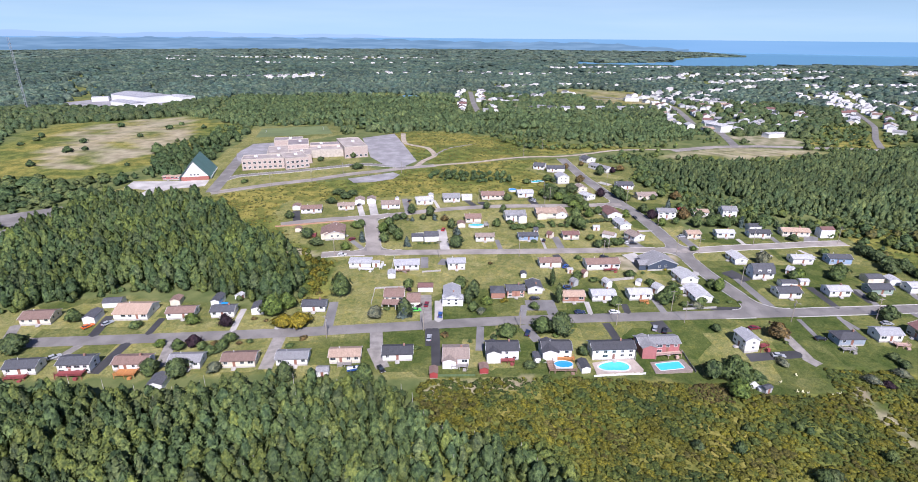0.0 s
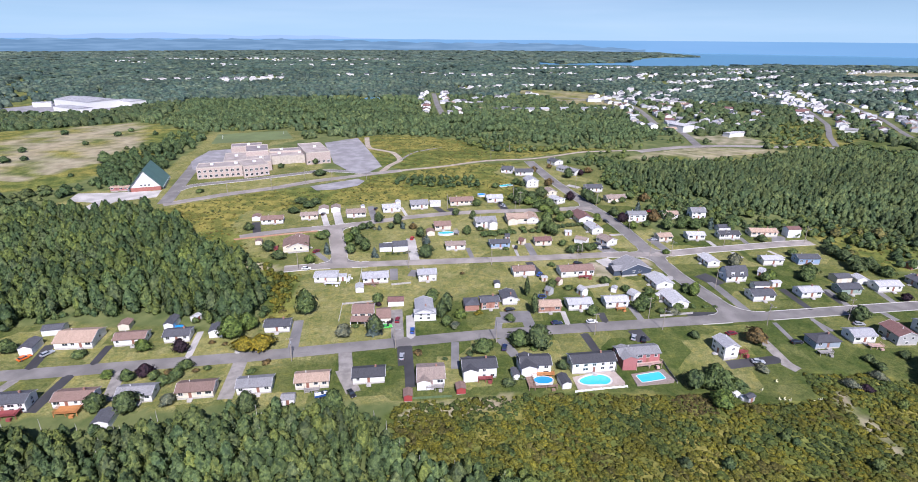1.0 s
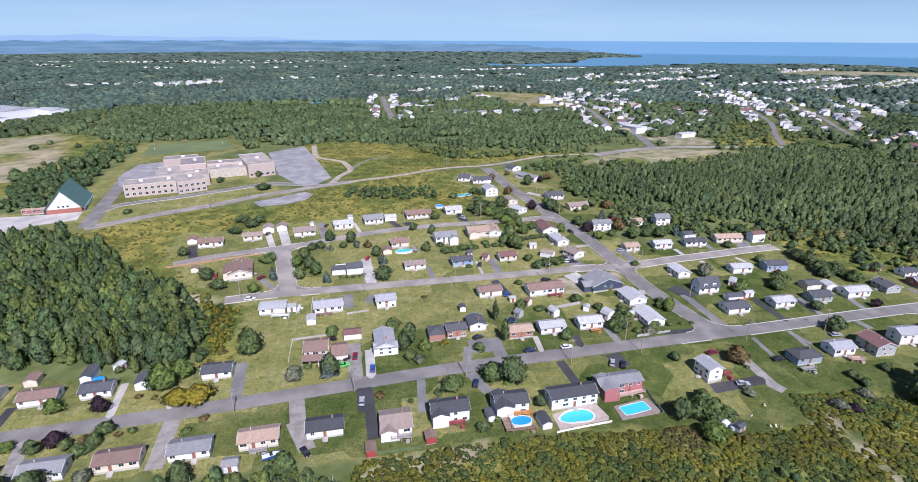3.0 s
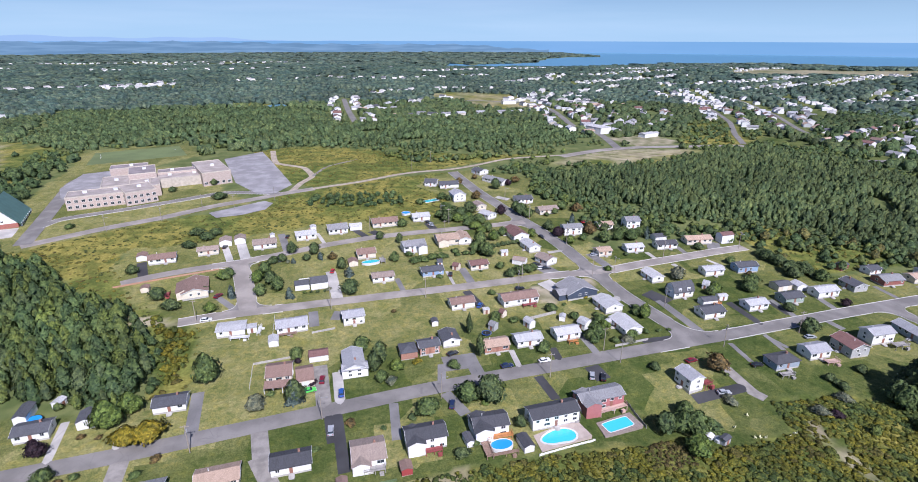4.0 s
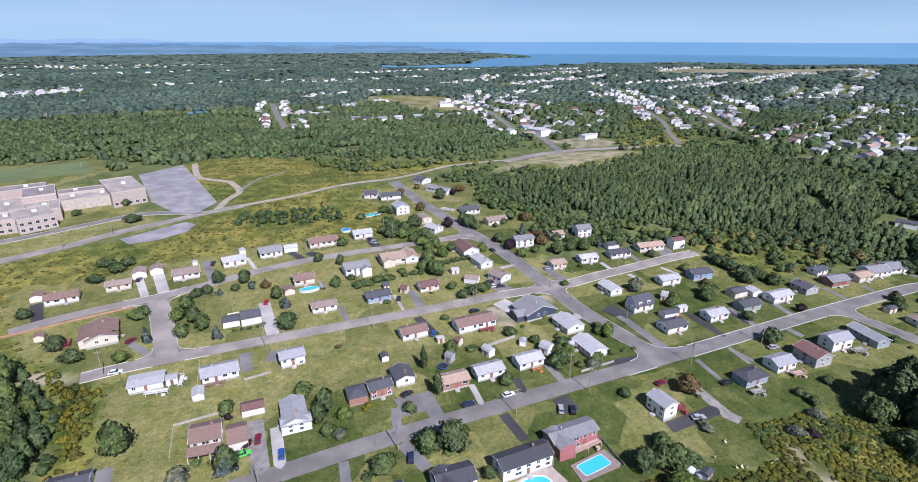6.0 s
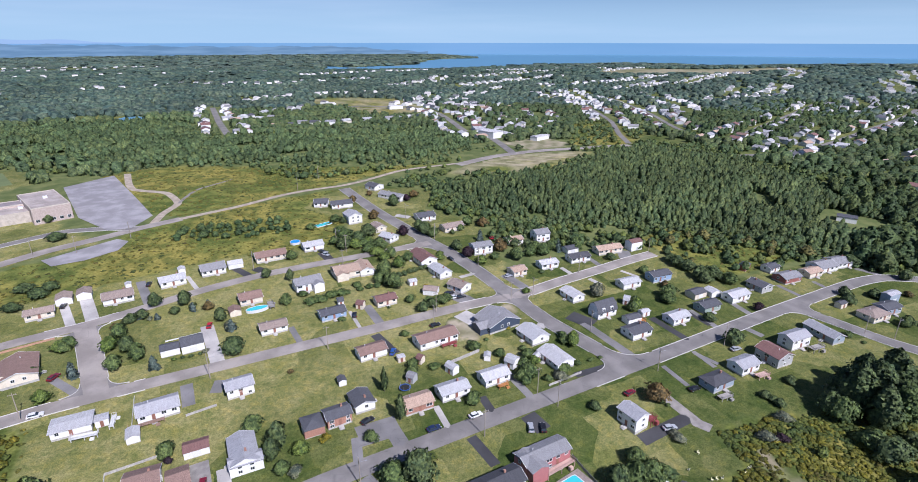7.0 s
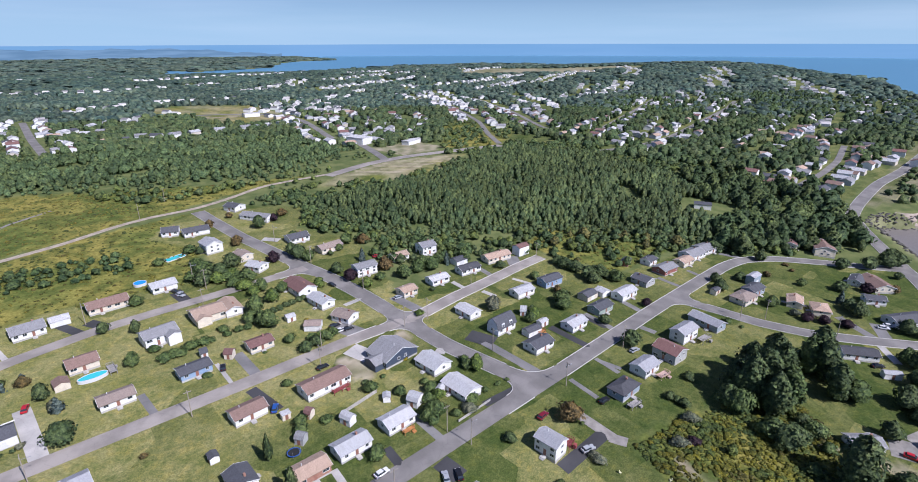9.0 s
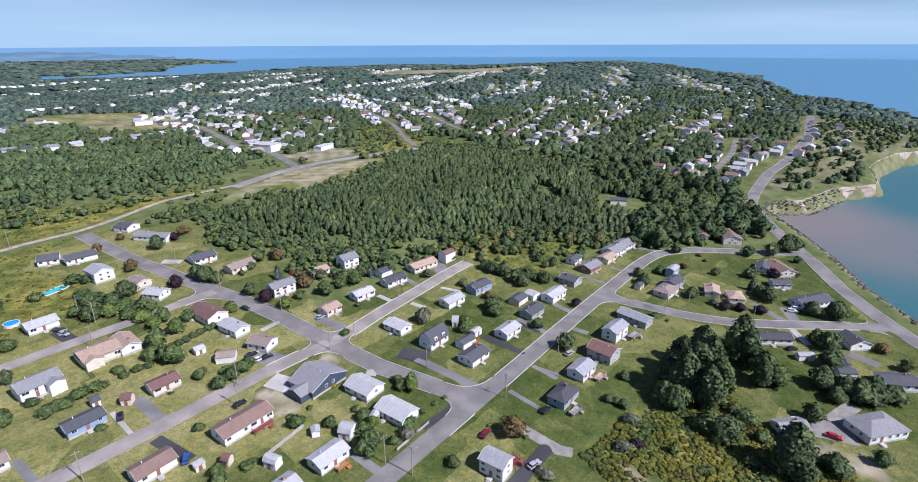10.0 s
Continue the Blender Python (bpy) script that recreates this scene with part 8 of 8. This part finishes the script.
tree(264.4, 208.1, 5, 3.4, "dark")
tree(310.9, 206.4, 4, 2.4, "mid")
tree(277.7, 201.5, 4, 2.6, "dark")
tree(228.3, 184.3, 3, 2, "mid")
tree(275.6, 201.3, 4, 3, "dark")
tree(259.8, 179.1, 5, 3, "mid")
tree(291.6, 194.7, 3, 2.4, "orange")
tree(295.1, 179.2, 4, 3, "mid")
tree(302.7, 228.7, 6, 5, "dark")
tree(316.9, 226.7, 8, 6, "dark")
tree(326.2, 220.5, 8, 6, "dark")
tree(334.7, 212.2, 9, 6, "dark")
tree(332.8, 201.9, 6, 4, "dark")
tree(190.9, 155, 18, 6, "dark")
tree(181.2, 146.7, 17, 6, "dark")
tree(190.4, 145.9, 16, 6, "mid")
tree(216.2, 143.5, 17, 6.5, "dark")
tree(227.6, 148.7, 16, 6, "dark")
tree(208.1, 136.5, 14, 6, "dark")
tree(212.4, 131.8, 8, 5, "mid")
tree(170.5, 137, 8, 6, "dark")
tree(170.2, 142.1, 7, 5, "mid")
tree(181.3, 134.1, 5, 4.4, "mid")
tree(168.5, 119, 17, 7.5, "dark")
tree(165.9, 115.5, 9, 5, "dark")
tree(198.4, 118.5, 7, 4, "dark")
tree(220.6, 108.5, 9, 6, "dark")
tree(227.9, 105.2, 8, 5, "dark")
tree(221, 112.8, 8, 5, "dark")
tree(252.5, 122, 8, 5, "dark")
tree(253.5, 127.2, 7, 4.4, "mid")
tree(221.2, 119.8, 9, 5.5, "dark")
tree(238.2, 119.8, 8, 5, "dark")
tree(283.5, 124.6, 9, 5.4, "dark")
tree(280.9, 133.1, 7, 4.4, "dark")
tree(281.2, 150.9, 8, 4.6, "dark")
tree(284.9, 155.5, 6, 4, "dark")
tree(288.7, 160.4, 7, 2.6, "blue")
tree(262.4, 158.4, 4, 3.4, "purple")
tree(259.2, 163.7, 4, 3.4, "purple")
tree(266, 150.8, 4, 3, "purple")
tree(313.2, 156.4, 5, 4, "purple")
tree(304.6, 165.2, 5, 4, "dark")
tree(323.8, 147.9, 4, 3, "orange")
tree(344, 151.2, 4, 2.6, "dark")
tree(261.7, 179.6, 5, 3.4, "dark")
tree(335.7, 174.2, 6, 4.5, "dark")
tree(347.6, 165, 7, 5, "dark")
tree(358.6, 160, 9, 6, "dark")
tree(364.8, 156.7, 8, 5, "dark")
tree(264.3, 106.1, 4, 3.4, "orange")
tree(254.7, 97.7, 5, 2.8, "mid")
tree(189.5, 99.2, 5, 3.4, "mid")
tree(176.9, 108.9, 6, 5, "dark")
tree(228.7, 99.6, 6, 5, "dark")
tree(222.7, 103.9, 7, 5, "dark")
tree(215.1, 114.5, 6, 4, "dark")
tree(337.1, 207.2, 7, 5, "dark")
tree(310.1, 205.7, 6, 4, "dark")
tree(108.8, 410.8, 8, 4.4, "dark")
tree(120.3, 417.2, 5, 3.4, "purple")
tree(97, 358.4, 6.5, 4, "purple")
tree(109.1, 355.2, 8, 5, "dark")
tree(108.1, 361.8, 7, 4, "dark")
tree(112.5, 350, 6, 4, "mid")
tree(88.7, 390.9, 4, 3, "orange")
tree(85.8, 428.3, 5, 3, "orange")
tree(100.2, 438.4, 4, 2.4, "orange")
tree(117, 328, 6, 4, "dark")
tree(103.4, 319.6, 5, 3.4, "bright")
tree(134.6, 333.6, 7, 2.6, "blue")
tree(124.4, 349.4, 3, 2, "dark")
tree(131.2, 352.5, 4, 3, "mid")
tree(70, 390.9, 4, 3, "dark")
tree(80.5, 319.3, 6, 4, "bright")
tree(76.1, 329.1, 5, 3.4, "bright")
tree(87.9, 325.2, 5, 3.4, "mid")
tree(49.7, 387.8, 4, 3.4, "mid")
tree(118, 382.4, 5, 4, "mid")
tree(128.4, 423.6, 5, 4, "orange")
tree(144.3, 389.3, 7, 4, "mid")
tree(139, 359.4, 6, 4, "mid")
tree(146.9, 353.8, 6, 4.5, "orange")
tree(118.8, 317.3, 6, 4, "purple")
tree(138, 316.8, 8, 4.5, "orange")
tree(141, 304.2, 7, 4.6, "mid")
tree(150.5, 305.5, 7, 4.6, "mid")
tree(158.1, 303.6, 7, 4.5, "mid")
tree(156.3, 309.2, 6, 4.5, "mid")
tree(121.1, 305.8, 5, 3.4, "bright")
tree(130.9, 309.1, 4, 3.2, "mid")
tree(155.2, 254.5, 7, 4, "pale")
tree(184.9, 239.8, 7, 4.5, "mid")
tree(187.6, 284.2, 4, 3.4, "dark")
tree(167.7, 303.9, 7, 2.6, "blue")
tree(164.2, 307.3, 6, 4, "mid")
tree(180.7, 305.5, 6, 4.5, "mid")
tree(177.6, 300.1, 5, 2.6, "mid")
tree(193.2, 264.9, 4, 3, "mid")
tree(-29.6, 322.3, 7, 3, "dark")
tree(-17.9, 319.3, 7, 3.2, "dark")
tree(-37.9, 312.3, 4, 3, "dark")
tree(-34.2, 314.1, 4, 3, "dark")
tree(-21.8, 312.6, 3.4, 2.4, "dark")
tree(-41.2, 278.8, 6, 3.6, "mid")
tree(-43.6, 292.6, 6, 3.6, "bright")
tree(-33.7, 282.4, 7, 4, "mid")
tree(-37.8, 290.1, 6, 3.6, "dark")
tree(-41.3, 301.5, 6, 3.6, "mid")
tree(-28.3, 273.3, 5.5, 2.8, "blue")
tree(-1.5, 272.7, 7, 5, "dark")
tree(-4.6, 299.3, 6, 3, "dark")
tree(-1.1, 289.8, 5, 2.8, "blue")
tree(-8.8, 311, 4, 3, "orange")
tree(-15, 312.4, 4, 2.4, "blue")
tree(-53.7, 279.3, 6, 2.8, "blue")
tree(-85, 284, 6, 4.4, "dark")
tree(-77, 273.1, 5, 3.8, "dark")
tree(-60.5, 267.7, 5, 3.4, "bright")
tree(-59.4, 298.6, 4, 3.6, "mid")
tree(-65.8, 284.6, 4, 3, "mid")
tree(-83.1, 360, 4, 5, "dark")
tree(-76.9, 352, 4, 5, "dark")
tree(-73.2, 357.8, 4, 4.4, "dark")
tree(-83.9, 341.2, 4, 4, "dark")
tree(-103.8, 313.6, 5, 3.4, "dark")
tree(32.4, 349.7, 5, 3.6, "mid")
tree(22.5, 303.7, 5, 3.6, "mid")
tree(27.8, 325.5, 6, 2.4, "dark")
tree(17.8, 332.6, 5, 2.6, "dark")
tree(71, 298.8, 8, 4.4, "mid")
tree(71, 312.4, 9, 4.4, "mid")
tree(81.2, 319.9, 6, 3.6, "mid")
tree(77.8, 364.2, 8, 5, "dark")
tree(61.9, 353.4, 8, 5.5, "dark")
tree(70.2, 357.6, 7, 5, "dark")
tree(78.3, 343.8, 7, 5, "mid")
tree(57.6, 360.4, 5, 4, "mid")
tree(66.1, 394.6, 5, 4, "mid")
tree(90.5, 394.2, 5, 3.6, "orange")
tree(75.9, 273.5, 4.4, 3, "dark")
tree(80.5, 274.9, 4.4, 3, "dark")
tree(85.3, 276.4, 4.4, 3, "mid")
tree(73.8, 283.7, 3.4, 2.6, "mid")
tree(46.8, 301.5, 3, 3, "mid")
tree(41.9, 301.2, 3, 3.6, "mid")
tree(35.6, 299.9, 3, 3.4, "mid")
tree(55.4, 306.8, 2.4, 3, "mid")
tree(80.7, 332.1, 6, 4, "mid")
tree(69.4, 302.1, 7, 4, "mid")
tree(67, 307.2, 5, 4, "mid")
tree(-81.5, 424.5, 5, 5, "dark")
tree(-157.2, 384.4, 3, 3, "mid")
tree(-116.6, 447.6, 4, 3, "dark")
tree(-91.4, 459.5, 5, 3, "dark")
tree(-39.6, 311, 3.5, 2, "dark")
tree(-35.1, 313.8, 4, 1.8, "blue")
tree(-38.5, 313.4, 3.5, 2, "dark")
tree(-28.5, 310.5, 3, 1.6, "blue")
tree(-31.1, 310.7, 2, 1.4, "pale")
tree(-8.8, 313.6, 3.5, 2, "blue")
tree(-14.9, 314.4, 3, 2, "dark")
tree(-43, 307.9, 3, 2.2, "orange")
tree(-1.7, 291, 4, 2.4, "pale")
tree(-18.9, 276.3, 1.2, 1, "dark")
tree(-16.1, 276, 1.2, 1, "dark")
tree(-13.1, 276.2, 1.2, 1, "dark")
tree(-22, 276.4, 1, 1.2, "bright")
tree(-11.2, 277.4, 1.4, 1.6, "pale")
tree(-60.9, 300.1, 4, 4, "bright")
tree(-58.2, 302.1, 4, 3.5, "mid")
tree(-23.5, 227.6, 3.5, 2.5, "mid")
tree(22.3, 302.7, 4, 3.2, "mid")
tree(30.6, 307.2, 2.5, 2.6, "mid")
tree(32.2, 299, 3, 3.2, "mid")
tree(37.1, 299, 3, 3.2, "mid")
tree(45.1, 302.5, 2, 2.2, "mid")
tree(49.5, 301.6, 2, 2.2, "mid")
tree(55.6, 302.5, 2, 2.4, "mid")
tree(60.5, 302.8, 2.4, 2.4, "mid")
tree(64, 302.4, 2.4, 2.4, "mid")
tree(41.5, 279.6, 1.6, 2.2, "mid")
tree(62.8, 281.4, 1, 1, "mid")
tree(73, 283.6, 2.4, 2.4, "dark")
tree(75.6, 275, 3, 2.8, "dark")
tree(81.2, 277, 3, 2.8, "dark")
tree(86.2, 277.1, 3, 2.6, "mid")
tree(61.6, 258.1, 2.4, 2.2, "mid")
tree(16, 251.4, 1.4, 1.4, "orange")
tree(32.7, 207.9, 3, 2.6, "mid")
tree(19.4, 213.1, 1.4, 1.5, "yellow")
tree(12.3, 211.5, 2.6, 2.8, "bright")
tree(57, 236.9, 4, 3, "mid")
tree(64.3, 233.2, 2.4, 2.6, "mid")
tree(82.7, 239.7, 2, 1.8, "mid")
tree(90.7, 231.9, 2.2, 2.2, "dark")
tree(90.8, 231.7, 2.4, 2.2, "dark")
tree(89.5, 214.4, 5, 3, "mid")
tree(93.5, 214.7, 4, 3, "mid")
tree(99.4, 225.4, 4, 2.6, "mid")
tree(103.3, 209.7, 2.6, 3, "pale")
tree(114.3, 214.3, 1.8, 1.6, "mid")
tree(121, 214.4, 1, 1, "mid")
tree(119.5, 231.7, 2.6, 2.4, "mid")
tree(166.6, 241.9, 4, 2.2, "dark")
tree(182.9, 240.5, 4, 2.4, "mid")
tree(190.7, 248.1, 4, 2.4, "orange")
tree(127.1, 185.4, 1.4, 1.2, "mid")
tree(128, 182.8, 1.2, 1, "mid")
tree(120.4, 172.3, 2, 2, "pale")
tree(144.3, 284.8, 2, 1.8, "dark")
tree(227.5, 242.4, 4, 3, "dark")
tree(221.6, 250.2, 5, 4, "dark")
tree(222.7, 243.1, 3, 2.5, "dark")
tree(314.6, 194.4, 1.5, 2, "orange")
tree(309.3, 189.2, 1.6, 1.6, "orange")
tree(299.8, 180.7, 2, 2, "orange")
tree(259.9, 169.1, 3, 2.4, "pale")
tree(229.8, 178.9, 1, 1.2, "mid")
tree(230.2, 186.5, 1, 1.2, "mid")
tree(270.9, 176.6, 1.2, 1.4, "mid")
tree(-109.7, 195.1, 4, 2.6, "bright")
tree(-84.6, 197.2, 1.5, 1.5, "orange")
tree(-79.4, 196, 1, 1.2, "orange")
tree(-93.3, 178.5, 1.8, 1.8, "orange")
tree(-84.1, 179.3, 1.4, 1.4, "orange")
tree(-80.4, 180.4, 1.6, 1.6, "mid")
tree(-60.5, 183, 1.5, 1.8, "orange")
tree(-64.4, 177.8, 1.4, 1.8, "mid")
tree(-30.7, 205.8, 1.6, 1.8, "mid")
tree(-22.7, 222.6, 2, 1.6, "purple")
tree(-17.3, 208.4, 2.2, 1.8, "purple")
tree(-5.4, 186.1, 1.2, 2, "orange")
tree(20.5, 214.1, 1.6, 1.6, "yellow")
tree(4.5, 181.9, 1.2, 1, "mid")
tree(14, 184.3, 1.6, 1.6, "dark")
tree(18.9, 187.1, 1.6, 1.4, "mid")
tree(32.6, 208.2, 2, 2.2, "mid")
tree(114.2, 214, 1.8, 1.6, "mid")
tree(119.9, 213.9, 1.2, 1.2, "mid")
tree(98.5, 210.7, 2.4, 2, "mid")
tree(39.3, 186.8, 1.8, 2, "mid")
tree(-5.4, 186.6, 1.2, 2, "orange")
tree(13.9, 184.7, 1.8, 1.6, "dark")
tree(4.8, 181.4, 1.2, 1, "mid")
tree(-15.8, 176.6, 1.6, 1.6, "mid")
tree(25.9, 165.5, 3, 2.6, "dark")
tree(46.6, 174, 4, 2.4, "dark")
tree(30.9, 168.9, 1.8, 1.4, "mid")
tree(38.6, 186.2, 1.6, 1.6, "bright")

# parked cars
car(-149.1, 190.3, 60, "orange")
car(-142.6, 192.7, 60, "silver")
car(-148.2, 169.3, 50, "silver")
car(-27.5, 163.4, -60, "black")
car(-11.4, 183.7, 88, "silver")
car(-14, 209.8, 85, "maroon")
car(-7.7, 201.2, 88, "blue")
car(27.6, 187.6, 75, "navy")
car(33.9, 215.7, 20, "black")
car(51.7, 204, 5, "navy")
car(66.4, 204.2, 5, "white")
car(120.2, 192.7, 10, "maroon")
car(120.8, 174.8, -10, "silver")
car(142.5, 185.1, 0, "black")
car(108.5, 316.6, -75, "black")
car(49.5, 347.3, -65, "silver")
car(48.6, 351.8, -65, "black")
car(92.5, 282.8, 0, "black")
car(93, 278.2, 0, "white")
car(95.9, 277.5, 0, "black")
car(143.1, 333.1, 0, "red")
car(126.9, 287.7, 0, "silver")
car(177.1, 196.6, -5, "silver")
car(281.5, 139.5, -60, "white")
car(277.6, 140.5, -60, "white")
car(241.6, 133.1, -40, "black")
car(193.2, 111.6, -80, "red")
car(-60.9, 260.2, 3, "white")
car(-59.5, 280.7, 60, "maroon")
car(-9.1, 295.8, 80, "red")
car(-65.2, 336.9, 80, "black")
car(-33.1, 345.3, 80, "black")
car(53.4, 248.4, 60, "blue")
car(47.3, 280.8, 75, "black")
car(49.7, 348.7, 60, "silver")
car(75.7, 259.8, 5, "black")
car(-18.2, 204.8, 10, "green")
car(79.8, 192.2, 65, "silver")
car(83.4, 190.7, 65, "black")

# poles along the streets
pole(93.8, 197.6)
pole(65, 195.2)
pole(25, 192)
pole(91.5, 206.4)
pole(-14, 190)
pole(-51.6, 184)
pole(133, 230.6)
pole(175.8, 200.9)
pole(138.8, 198.7)
pole(115.4, 265.5)
pole(126.9, 265.2)
pole(118.8, 305)
pole(162.2, 277.8)
pole(54.3, 328.9)
pole(58, 358.5)
pole(76.6, 497.3)
pole(56, 468.4)
pole(111.5, 345.6)
pole(107.7, 384.1)
pole(31.5, 261)
pole(75.2, 259.9)
pole(-64.9, 260.6)
pole(-10.3, 259.5)
pole(-109.1, 387.5)
pole(-135.4, 375.4)
pole(60.7, 347.8)
pole(13, 343.9)
pole(80.5, 270)
pole(210.4, 280.2)
pole(237.7, 183.2)
pole(245, 175.7)
pole(253.8, 150.7)
pole(-89.3, 405.6)
pole(-69.1, 399.8)
pole(-45.2, 412.3)
